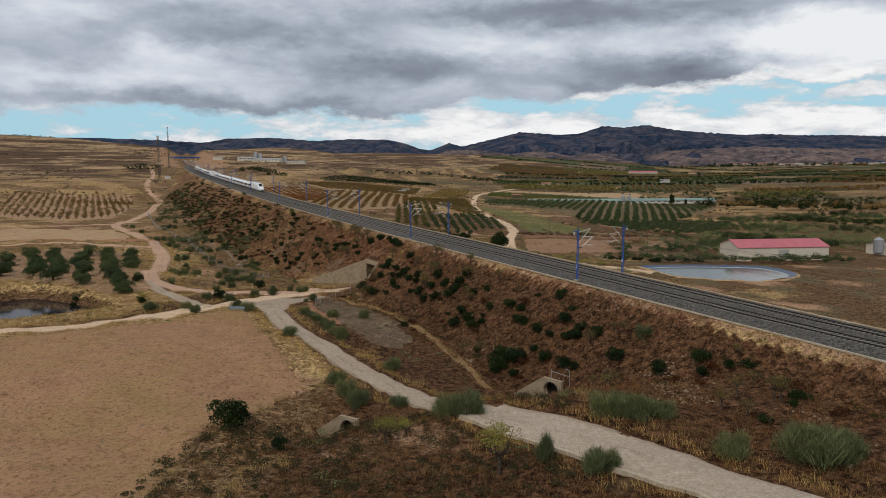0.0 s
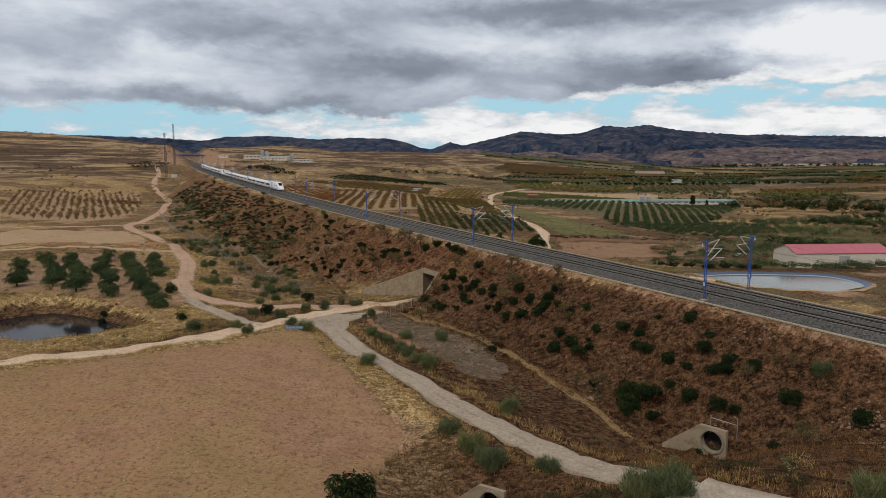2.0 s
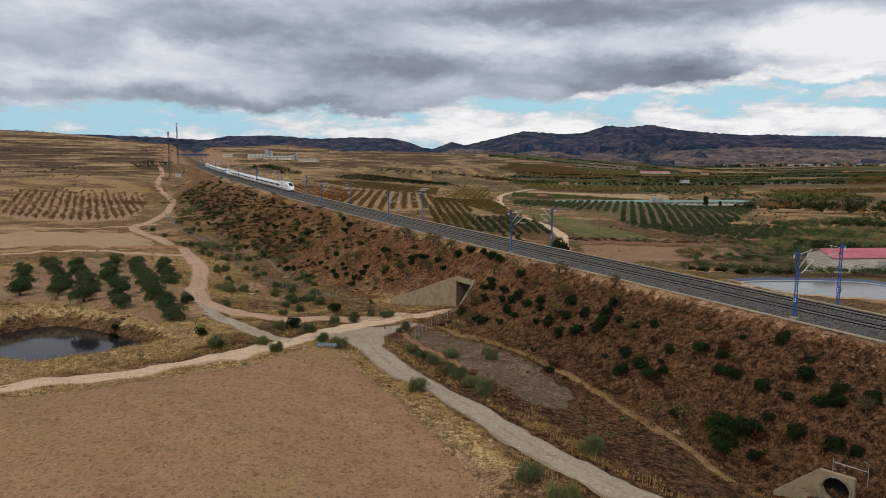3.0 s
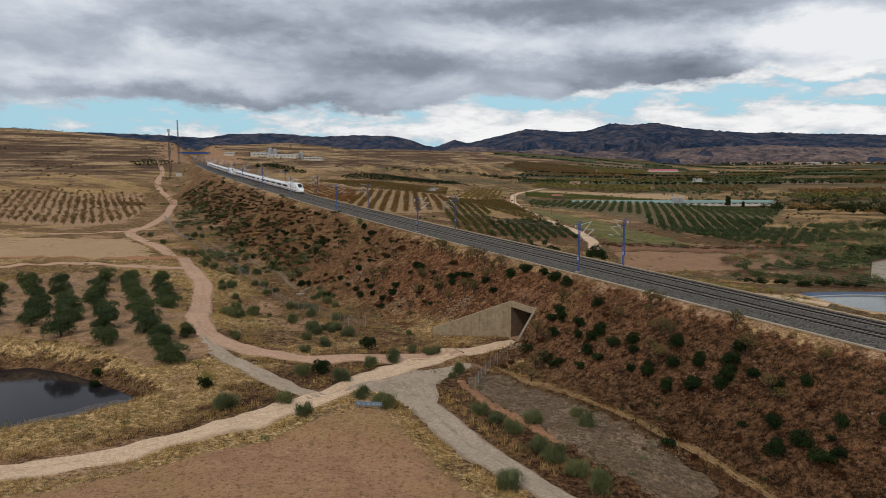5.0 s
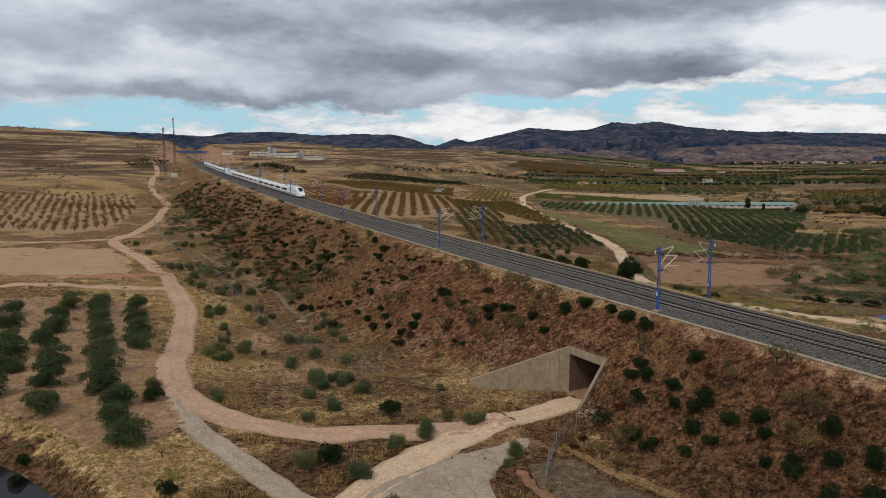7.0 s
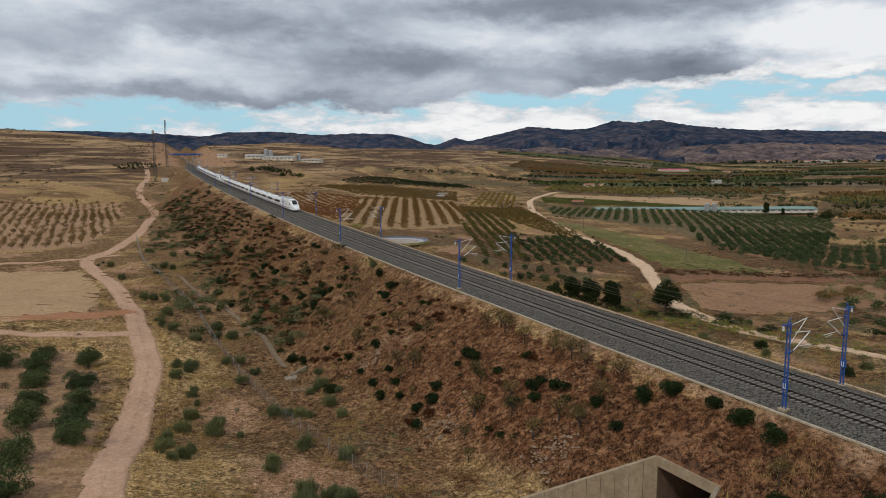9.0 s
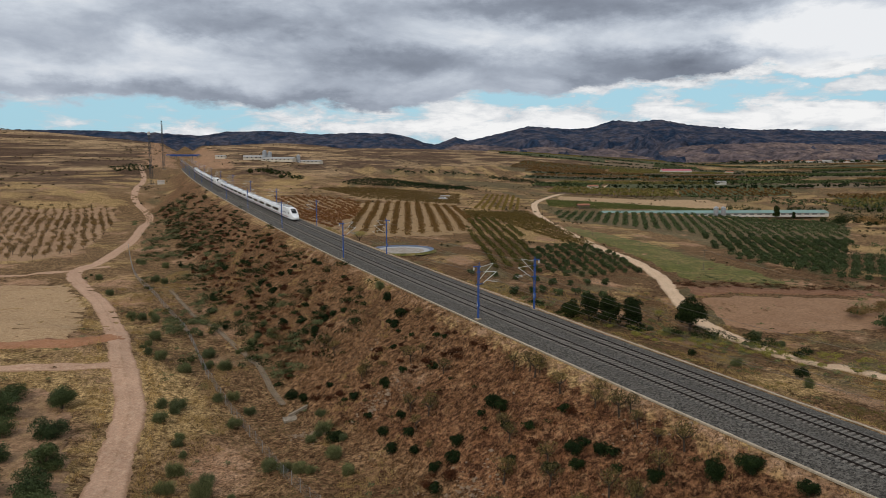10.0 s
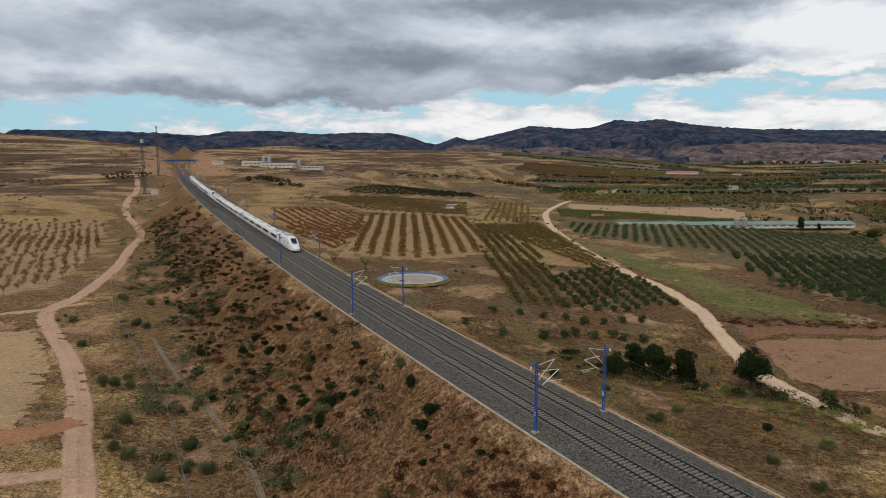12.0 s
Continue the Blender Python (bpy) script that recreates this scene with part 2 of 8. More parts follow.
DIRT_ROAD = road_material("dirt_road", (0.588, 0.414, 0.272), (0.508, 0.347, 0.220), (0.644, 0.476, 0.322), (0.370, 0.255, 0.155))
GREY_ROAD = road_material("grey_gravel", (0.365, 0.285, 0.205), (0.31, 0.235, 0.165), (0.42, 0.335, 0.25), (0.22, 0.16, 0.105))
RED_ROAD = road_material("red_dirt_road", (0.47, 0.290, 0.190), (0.39, 0.235, 0.150), (0.52, 0.35, 0.235), (0.30, 0.18, 0.105))
CONCRETE_ROAD = road_material("concrete_road", (0.400, 0.316, 0.237), (0.336, 0.262, 0.192), (0.432, 0.354, 0.274), (0.304, 0.231, 0.163))


def fallow_material():
    m, t, b = material("fallow_field", 1.0, 0.04)
    v = place(t)
    n1, n2, n3 = noise_tex(t, v, 0.05, 5, 0.65, 0.5), noise_tex(t, v, 0.45, 5, 0.7), noise_tex(t, v, 2.3, 6, 0.8)
    col = blend(t, ramp(t, n2, [(0.36, 0.0), (0.64, 1.0)]), (0.312, 0.166, 0.092), (0.395, 0.224, 0.126))
    weeds = val(t, "ADD", val(t, "MULTIPLY", n1, 0.7), val(t, "MULTIPLY", n2, 0.3))
    col = blend(t, ramp(t, weeds, [(0.46, 0.0), (0.60, 0.65)]), col, (0.300, 0.200, 0.080))
    col = blend(t, ramp(t, n3, [(0.50, 0.0), (0.62, 0.85)]), col, (0.135, 0.074, 0.040))
    col = blend(t, ramp(t, n3, [(0.33, 0.5), (0.42, 0.0)]), col, (0.430, 0.275, 0.165))
    vo = node(t, "ShaderNodeTexVoronoi")
    vo.inputs["Scale"].default_value = 1.6
    link(t, v, vo.inputs["Vector"])
    col = blend(t, ramp(t, vo.outputs["Distance"], [(0.10, 0.85), (0.17, 0.0)]), col, (0.43, 0.31, 0.22))
    link(t, col, b.inputs["Base Color"])
    bump(t, b, val(t, "ADD", n2, n3), 0.7, 0.12)
    return m


FALLOW = fallow_material()
STUBBLE = mottled("stubble_field", (0.375, 0.240, 0.128), (0.300, 0.184, 0.094), (0.435, 0.295, 0.162), 0.09, 1.4, speck=0.45, depth=0.1)
CONCRETE = mottled("concrete", (0.361, 0.289, 0.192), (0.318, 0.236, 0.148), (0.260, 0.197, 0.126), 0.5, 1.4, 0.85, 0.3, 0.2, 0.02)
OLD_CONCRETE = mottled("weathered_concrete", (0.31, 0.26, 0.195), (0.25, 0.20, 0.145), (0.18, 0.145, 0.105), 0.6, 2.2, 0.9, 0.2, 0.3, 0.03)
KERB = mottled("kerb_concrete", (0.500, 0.423, 0.311), (0.420, 0.348, 0.252), (0.340, 0.273, 0.193), 0.4, 3.0)
# inside of the underpass: the tunnel's shade is put into the concrete's colour
SHADED_CONCRETE = mottled("shade_dark_concrete", (0.13, 0.090, 0.065), (0.10, 0.066, 0.048), (0.16, 0.105, 0.07), 0.3, 1.5)
DARK = plain("painted_pipe_shade", (0.05, 0.045, 0.04), 0.95, 0.1)
RAIL = plain("rail_steel", (0.030, 0.022, 0.018), 0.7, 0.3, 0.3)
SLEEPER = mottled("sleeper_concrete", (0.25, 0.225, 0.195), (0.20, 0.178, 0.152), (0.14, 0.122, 0.104), 0.8, 4.0)
BLUE = plain("blue_paint", (0.012, 0.075, 0.31), 0.45, 0.5)
WHITE_TUBE = plain("pale_tube", (0.70, 0.70, 0.66), 0.5, 0.4)
BROWN_POT = plain("insulator", (0.03, 0.015, 0.012), 0.3, 0.5)
WIRE = plain("copper_wire", (0.20, 0.17, 0.14), 0.5, 0.4, 0.5)
TRAIN_WHITE = plain("train_white", (0.78, 0.78, 0.77), 0.35, 0.5, 0.0, 0.06, 0.3)
TRAIN_GLASS = plain("train_glass", (0.008, 0.009, 0.011), 0.25, 0.25, 0.0, 0.1)
TRAIN_STRIPE = plain("train_stripe", (0.24, 0.028, 0.055), 0.4, 0.5)
TRAIN_DARK = plain("train_underframe", (0.035, 0.034, 0.034), 0.7, 0.3)
TRAIN_GREY = plain("train_grey", (0.36, 0.37, 0.38), 0.5, 0.4)
ROOF_RED = plain("red_sheet_roof", (0.48, 0.13, 0.15), 0.6, 0.3, 0.0, 0.15, 0.3)
WALL_CREAM = plain("cream_wall", (0.62, 0.55, 0.44), 0.9, 0.2, 0.0, 0.15, 0.4)
WALL_WHITE = plain("white_wall", (0.60, 0.56, 0.50), 0.9, 0.2, 0.0, 0.2, 0.3)
ROOF_GREEN = plain("green_sheet_roof", (0.17, 0.27, 0.23), 0.5, 0.4, 0.0, 0.2, 0.1)
ROOF_GREY = plain("grey_sheet_roof", (0.36, 0.345, 0.32), 0.7, 0.3, 0.0, 0.2, 0.2)
ROOF_TILE = plain("clay_tile_roof", (0.34, 0.15, 0.09), 0.9, 0.2, 0.0, 0.3, 0.3)
STEEL = plain("galvanised_steel", (0.42, 0.43, 0.44), 0.45, 0.5, 0.6)
TIMBER = mottled("grey_timber", (0.22, 0.17, 0.12), (0.16, 0.12, 0.09), (0.11, 0.09, 0.07), 2.0, 12.0)
BARK = mottled("bark", (0.10, 0.075, 0.055), (0.07, 0.052, 0.038), (0.05, 0.036, 0.026), 3.0, 14.0)
LINER = plain("blue_liner", (0.045, 0.075, 0.14), 0.4, 0.5)
PALE_LINER = plain("pale_liner", (0.40, 0.39, 0.37), 0.6, 0.4)
OLIVE = leafy("olive_leaves", (0.014, 0.023, 0.009), (0.100, 0.132, 0.056))
DARKGREEN = leafy("lentisk_leaves", (0.003, 0.006, 0.003), (0.030, 0.050, 0.015))
BROOM = leafy("broom_stems", (0.052, 0.066, 0.029), (0.205, 0.222, 0.108))
YELLOWISH = leafy("yellow_green_leaves", (0.13, 0.14, 0.035), (0.26, 0.23, 0.06))
RUSSET = leafy("russet_leaves", (0.032, 0.012, 0.006), (0.089, 0.035, 0.016))
TWIG = leafy("thin_yellow_leaves", (0.050, 0.040, 0.016), (0.190, 0.145, 0.058))
DARK_STEEL = plain("dull_steel", (0.075, 0.072, 0.070), 0.7, 0.3, 0.2)
AUTUMN = leafy("autumn_leaves", (0.125, 0.076, 0.030), (0.255, 0.165, 0.072))
VINE = leafy("vine_leaves", (0.085, 0.095, 0.030), (0.17, 0.13, 0.045))
PINE = leafy("pine_needles", (0.005, 0.010, 0.003), (0.034, 0.050, 0.014))
STRAW = leafy("dry_grass", (0.215, 0.132, 0.048), (0.61, 0.430, 0.180))
RUST_GRASS = leafy("rusty_grass", (0.032, 0.015, 0.007), (0.275, 0.152, 0.066))
# scrub and rock; distance haze and cloud shade are mixed into these colours
MOUNTAIN = mottled("hazed_mountain_scrub", (0.014, 0.026, 0.050), (0.026, 0.041, 0.070), (0.076, 0.070, 0.086), 0.0030, 0.011, 0.98, 0.02, 1.0, 30.0, speck=0.5)
FOOTHILL = mottled("hazed_foothill", (0.120, 0.091, 0.092), (0.190, 0.138, 0.118), (0.060, 0.052, 0.060), 0.004, 0.014, 0.98, 0.02, 1.0, 20.0, speck=0.5)

# ---- lie of the land ----
# railway centre line: straight, then a slow bend to the right
SLOPE0 = -0.553
BENDS = [(160.0, 330.0, 0.00047), (330.0, 1000.0, 0.00016)]


def track_x(y):
    """Centre line of the railway at northing y."""
    y = np.asarray(y, float)
    x = 26.4 + SLOPE0 * (y - 112.1)
    for a, b, k in BENDS:
        over, past = np.clip(y - a, 0, b - a), np.clip(y - b, 0, None)
        x = x + 0.5 * k * over ** 2 + k * (b - a) * past
    return x


def track_slope(y):
    y = np.asarray(y, float)
    return SLOPE0 + sum(k * np.clip(y - a, 0, b - a) for a, b, k in BENDS)


def track_z(y):
    """Top of the formation; it climbs steadily."""
    return 9.1 + 0.0244 * (np.asarray(y, float) - 109.4)


def track_offset(x, y):
    """Distance to the right of the centre line."""
    m = track_slope(y)
    return (np.asarray(x, float) - track_x(y)) / np.sqrt(1 + m * m)


# heights of the natural ground: easting, northing, level, reach
SPOTS_A = [(-15, 72, -0.3, 9), (-24, 66, 2.5, 10), (-48, 87, 3.7, 16), (-62, 116, 1.6, 10), (3, 58, 4.0, 9), (18, 60, 5.2, 12),
           (45, 40, 6.5, 20), (11, 87, -2.6, 8), (2, 104, -1.2, 9), (-18, 84, 0.3, 9), (-21, 121, 0.5, 10), (-22, 143, -0.6, 9),
           (-44, 159, 0.4, 10), (-48, 176, -1.0, 10), (-66, 192, -2.9, 10), (-62, 217, -3.6, 9), (-81, 246, -2.2, 10), (-98, 279, -2.0, 12)]
SPOTS_B = [(-138, 308, -0.6, 16), (-117, 238, 2.6, 12), (-97, 208, 0.0, 9), (-109, 264, -1.5, 9), (-82, 156, 3.0, 14), (-127, 219, 4.0, 16), (-72, 130, 1.3, 12), (-45, 122, 1.4, 8), (-199, 374, 0.6, 25),
           (-213, 509, -0.5, 30), (-352, 645, 20.0, 60), (-369, 802, 27.0, 60), (-262, 642, 15.0, 40), (-130, 120, 3.0, 40), (-30, 20, 5.0, 25)]
SPOTS_C = [(66, 234, -8.0, 20), (85, 284, -10.3, 25), (33, 339, -7.2, 18), (28, 292, -10.4, 15), (-47, 380, -0.2, 20), (36, 672, -2.5, 50),
           (227, 655, -10.8, 60), (79, 614, -6.0, 50), (240, 800, -7.0, 80), (227, 1197, -2.5, 120), (-13, 1041, 0.0, 70), (624, 2084, -6.0, 250), (1350, 2600, 15.0, 300), (700, 2700, 12.0, 300), (2000, 2500, 15.0, 300),
           (60, 150, -5.0, 20), (-150, 640, 9.0, 50), (-237, 834, 28.5, 50), (130, 180, -8.0, 40), (300, 300, -12.0, 90), (-100, 500, 3.0, 40)]
# hills: easting, northing, height, reach across, reach ahead
HILLS = [(-620, 1080, 52, 330, 210), (-1150, 1250, 46, 360, 320), (-300, 1330, 47, 200, 190), (-60, 1480, 15, 260, 240), (-800, 640, 18, 260, 160), (-235, 985, 12, 60, 90),
         (-450, 2000, 50, 480, 250), (-1000, 1500, 17, 400, 250), (150, 1950, 36, 330, 250), (-200, 1750, 22.5, 250, 200), (500, 2150, 28, 300, 200), (-700, 900, 24, 200, 150)]


def natural(x, y):
    x, y = np.asarray(x, float), np.asarray(y, float)
    top, low = np.zeros(np.broadcast(x, y).shape), np.full(np.broadcast(x, y).shape, 1e-12)
    for px, py, pz, reach in SPOTS_A + SPOTS_B + SPOTS_C:
        w = 1.0 / (((x - px) ** 2 + (y - py) ** 2) / reach ** 2 + 0.25) ** 1.6
        top, low = top + w * pz, low + w
    z = top / low
    for px, py, h, rx, ry in HILLS:
        z = z + h * np.exp(-(((x - px) / rx) ** 2 + ((y - py) / ry) ** 2))
    return z


def smooth(a, b, v):
    u = np.clip((np.asarray(v, float) - a) / (b - a), 0, 1)
    return u * u * (3 - 2 * u)


def wave_noise(x, y, size, seed):
    """Cheap smooth noise of about -1 to 1."""
    rng = np.random.RandomState(seed)
    out = 0
    for k in range(5):
        a, ph, s = rng.uniform(0, 6.283), rng.uniform(0, 6.283), rng.uniform(0.7, 1.6)
        out = out + np.sin((x * np.cos(a) + y * np.sin(a)) * 6.283 / (size * s) + ph)
    return out / 2.4


CREST = 7.3


def height(x, y):
    """Level of the ground, with the railway's bank and cutting."""
    x, y = np.asarray(x, float), np.asarray(y, float)
    z = natural(x, y)
    d, zt = track_offset(x, y), track_z(y)
    out = np.abs(d) - CREST
    bank = zt - 0.02 - np.clip(out, 0, None) / 1.52
    cut = zt - 0.02 + np.clip(out - 2.0, 0, None) / 0.8
    bank = np.where(y < 1300, bank, -99)
    z = 0.5 * (z + bank + np.sqrt((z - bank) ** 2 + 1.4))
    z = np.where(out <= 0, zt - 0.02, z)
    z = np.minimum(z, np.where(y < 2600, np.maximum(cut, zt - 0.02), 999))
    rough = smooth(0.3, 5, np.abs(out))
    near = np.exp(-np.clip(np.hypot(x, y - 150) - 250, 0, None) / 400)
    z = z + np.where(out > 0, rough, 0) * (0.16 * wave_noise(x, y, 9, 3) + 0.10 * wave_noise(x, y, 4.3, 5)) * near
    return z

# ---- mesh helpers ----
def mesh_object(name, verts, faces, mat=None, parent=None, label="", smooth_faces=False):
    me = bpy.data.meshes.new(name)
    me.from_pydata([tuple(map(float, v)) for v in verts] if not isinstance(verts, np.ndarray) else verts.tolist(), [], faces if isinstance(faces, list) else faces.tolist())
    if mat:
        for one in (mat if isinstance(mat, (list, tuple)) else [mat]):
            me.materials.append(one)
    if smooth_faces:
        me.shade_smooth()
    me.update()
    ob = new(name, me)
    if parent:
        ob.parent = parent
    if label:
        tagged(ob, label)
    return ob


def part(name, bm, mat, parent=None, label="", smooth_faces=False):
    me = bpy.data.meshes.new(name)
    bm.to_mesh(me)
    bm.free()
    me.materials.append(mat)
    if smooth_faces:
        me.shade_smooth()
    ob = new(name, me)
    if parent:
        ob.parent = parent
    if label:
        tagged(ob, label)
    return ob


def thing(name, m, label, category, group=""):
    ob = new(name)
    ob.empty_display_size = 0.2
    ob.matrix_world = m
    return tagged(ob, label, category, group)


def box(bm, x0, x1, y0, y1, z0, z1, bevel=0.0):
    r = bmesh.ops.create_cube(bm, size=1.0, matrix=Matrix.LocRotScale(((x0 + x1) / 2, (y0 + y1) / 2, (z0 + z1) / 2), None, (x1 - x0, y1 - y0, z1 - z0)))
    if bevel:
        edges = list({e for v in r["verts"] for e in v.link_edges})
        bmesh.ops.bevel(bm, geom=edges, offset=bevel, segments=1, affect="EDGES")


def tube(bm, a, b, r0, r1=None, sides=6, caps=True):
    a, b = Vector(a), Vector(b)
    r1 = r0 if r1 is None else r1
    turn = (b - a).to_track_quat("Z", "Y").to_matrix()
    rings = []
    for p, r in ((a, r0), (b, r1)):
        rings.append([bm.verts.new(p + turn @ Vector((r * math.cos(k * 6.28319 / sides), r * math.sin(k * 6.28319 / sides), 0))) for k in range(sides)])
    for k in range(sides):
        bm.faces.new((rings[0][k], rings[0][(k + 1) % sides], rings[1][(k + 1) % sides], rings[1][k]))
    if caps:
        bm.faces.new(rings[0][::-1])
        bm.faces.new(rings[1])


def prism(bm, outline, z0, z1):
    """An upright prism over a closed outline of (x, y)."""
    low = [bm.verts.new((x, y, z0)) for x, y in outline]
    top = [bm.verts.new((x, y, z1)) for x, y in outline]
    n = len(outline)
    for k in range(n):
        bm.faces.new((low[k], low[(k + 1) % n], top[(k + 1) % n], top[k]))
    bm.faces.new(low[::-1])
    bm.faces.new(top)


def slab(bm, corners, thick):
    """A plate of a thickness along its normal from its corner points."""
    pts = [Vector(c) for c in corners]
    n = (pts[1] - pts[0]).cross(pts[2] - pts[0]).normalized() * thick
    a = [bm.verts.new(p) for p in pts]
    b = [bm.verts.new(p + n) for p in pts]
    k = len(pts)
    for i in range(k):
        bm.faces.new((a[i], a[(i + 1) % k], b[(i + 1) % k], b[i]))
    bm.faces.new(a[::-1])
    bm.faces.new(b)
    bmesh.ops.recalc_face_normals(bm, faces=bm.faces)


def grid_faces(rows, cols):
    i = np.arange((rows - 1) * cols).reshape(rows - 1, cols)[:, :-1].ravel()
    return np.stack([i, i + 1, i + cols + 1, i + cols], 1)


def curve_points(points, step):
    """A rounded line through the points (Catmull-Rom), resampled."""
    p = np.array([points[0], *points, points[-1]], float)
    out = []
    for k in range(1, len(p) - 2):
        n = max(2, int(np.linalg.norm(p[k + 1] - p[k]) / step))
        for u in np.linspace(0, 1, n, endpoint=False):
            a, b, c, d = p[k - 1], p[k], p[k + 1], p[k + 2]
            out.append(0.5 * (2 * b + (c - a) * u + (2 * a - 5 * b + 4 * c - d) * u * u + (3 * b - a - 3 * c + d) * u ** 3))
    out.append(p[-2])
    return np.array(out)


def inside(x, y, poly):
    x, y = np.asarray(x, float), np.asarray(y, float)
    hit = np.zeros(np.broadcast(x, y).shape, bool)
    n = len(poly)
    for k in range(n):
        (x0, y0), (x1, y1) = poly[k], poly[(k + 1) % n]
        if y0 == y1:
            continue
        hit ^= ((y0 > y) != (y1 > y)) & (x < (x1 - x0) * (y - y0) / (y1 - y0) + x0)
    return hit


def line_distance(x, y, line):
    best = np.full(np.broadcast(x, y).shape, 1e9)
    for (ax, ay), (bx, by) in zip(line[:-1], line[1:]):
        lx, ly = bx - ax, by - ay
        u = np.clip(((x - ax) * lx + (y - ay) * ly) / (lx * lx + ly * ly + 1e-9), 0, 1)
        best = np.minimum(best, np.hypot(x - ax - u * lx, y - ay - u * ly))
    return best


def at_track(y, d, dz=0.0):
    """A point d to the right of the centre line, dz over the formation."""
    m = float(track_slope(y))
    k = math.hypot(1, m)
    return Vector((float(track_x(y)) + d / k, y - d * m / k, float(track_z(y)) + dz))


def along_track(y):
    """The heading of the line at y: the turn about z of a thing whose own y axis runs along it."""
    return math.degrees(math.atan2(-float(track_slope(y)), 1))


# ---- ways over the ground ----
ROAD_WEST = [(-17.6, 160.2), (-19.5, 158.9), (-22.5, 156.6), (-27, 153.3), (-33, 147), (-38.2, 139.5), (-43, 130), (-49, 122.5), (-55, 116), (-63, 110), (-72, 105), (-95, 96), (-140, 80)]
ROAD_SOUTH = [(-35, 137), (-33, 130.6), (-29.4, 121.2), (-25.2, 112.8), (-20.4, 105.4), (-16.2, 98.2), (-11.6, 90.4), (-6.3, 82.6), (-2.3, 75.6), (2.2, 67.6), (7.0, 61.6)]
ROAD_CONCRETE = [(3.8, 65.2), (8.4, 60), (12.5, 55.4), (16, 51.3), (19.1, 47.8), (21.2, 45), (28, 36), (40, 22), (60, 0)]
ROAD_LOOP = [(-27.5, 152.2), (-30.5, 150.8), (-34, 149.4), (-38.7, 147.7), (-45.6, 146.5), (-52.5, 146.8), (-58.2, 148.8), (-63, 152), (-67, 156.2), (-71.5, 165.5), (-75, 176.5), (-80.8, 194), (-85.6, 209), (-91, 220),
             (-97.5, 232.5), (-103, 243), (-113, 262), (-126, 283.2), (-145, 310), (-153, 321.5), (-157, 332), (-156.6, 343), (-160, 361), (-174.8, 415), (-205, 500), (-222, 537), (-240, 562), (-262, 620), (-292, 699), (-330, 780)]
ROAD_FIELD = [(-95, 228), (-104, 223), (-114.4, 218.8), (-125, 216), (-145, 209), (-190, 200)]
ROAD_TRI = [(-66.5, 154), (-62.8, 147.6), (-59.4, 143.8), (-55.9, 139.9), (-52.6, 136.4), (-49.6, 133.1), (-47, 130.6), (-44, 128.6)]
FAN = [(-43.5, 131), (-39.5, 136), (-36, 140), (-31.3, 144.4), (-26, 148.4), (-25.5, 146.2), (-29.2, 140.5), (-30.6, 135.1), (-30, 128.5), (-33.8, 125.8), (-36.2, 130.2), (-39.6, 130.6)]
ROAD_EAST = [(70, 225), (46, 250), (36, 263), (34.4, 276), (32.7, 290), (30.9, 303.3), (30.7, 316.2), (32.5, 331), (37, 358), (35.2, 385.5), (29, 408), (24.1, 445), (22.1, 503), (26.5, 580), (28.5, 622),
             (37, 690), (58, 770), (90, 860), (160, 980), (210, 1130)]
ROAD_UP = [(-150, 338), (-175, 318), (-215, 306), (-270, 292)]

POND = [(-94.5, 139), (-91, 144), (-87, 145), (-81, 142.4), (-75, 138.8), (-69, 134.2), (-65.2, 131), (-67, 128), (-69, 125.6), (-71.8, 122.4), (-78, 119), (-88, 119), (-95, 127)]
FIELD_SOUTH = [(-35.5, 124), (-31, 113), (-26.3, 103.5), (-21.5, 93.5), (-18, 85), (-19.5, 76), (-22.5, 64), (-21.5, 50), (-22, 25), (-50, 10), (-110, 40), (-100, 84), (-72, 99), (-62, 103.5), (-53, 110.5), (-45, 118.5), (-39, 125)]
UNDER_Y, UNDER_D, UNDER_HALF = 167.7, -14.2, 3.25        # underpass: its place along the line, portal's distance, half width
UNDER_Z = -0.6


def under_coords(x, y):
    """Along the line from the underpass's axis, and outwards from its portal."""
    c = at_track(UNDER_Y, 0)
    m = float(track_slope(UNDER_Y))
    k = math.hypot(1, m)
    ux, uy = m / k, 1 / k
    a = (x - c.x) * ux + (y - c.y) * uy
    q = -((x - c.x) * uy - (y - c.y) * ux) + UNDER_D
    return a, q


RES = [(68.5, 239), (71, 227), (76, 215), (96, 206), (114, 218), (112, 236), (94, 241), (80, 241.5)]          # reservoir
RES_WATER = -8.55
CULVERTS = [(13.9, 85.8, -2.77, 134.0, 1.32), (-10.3, 71.3, -1.75, 148.0, 1.1)]     # x, y, floor, turn of the face


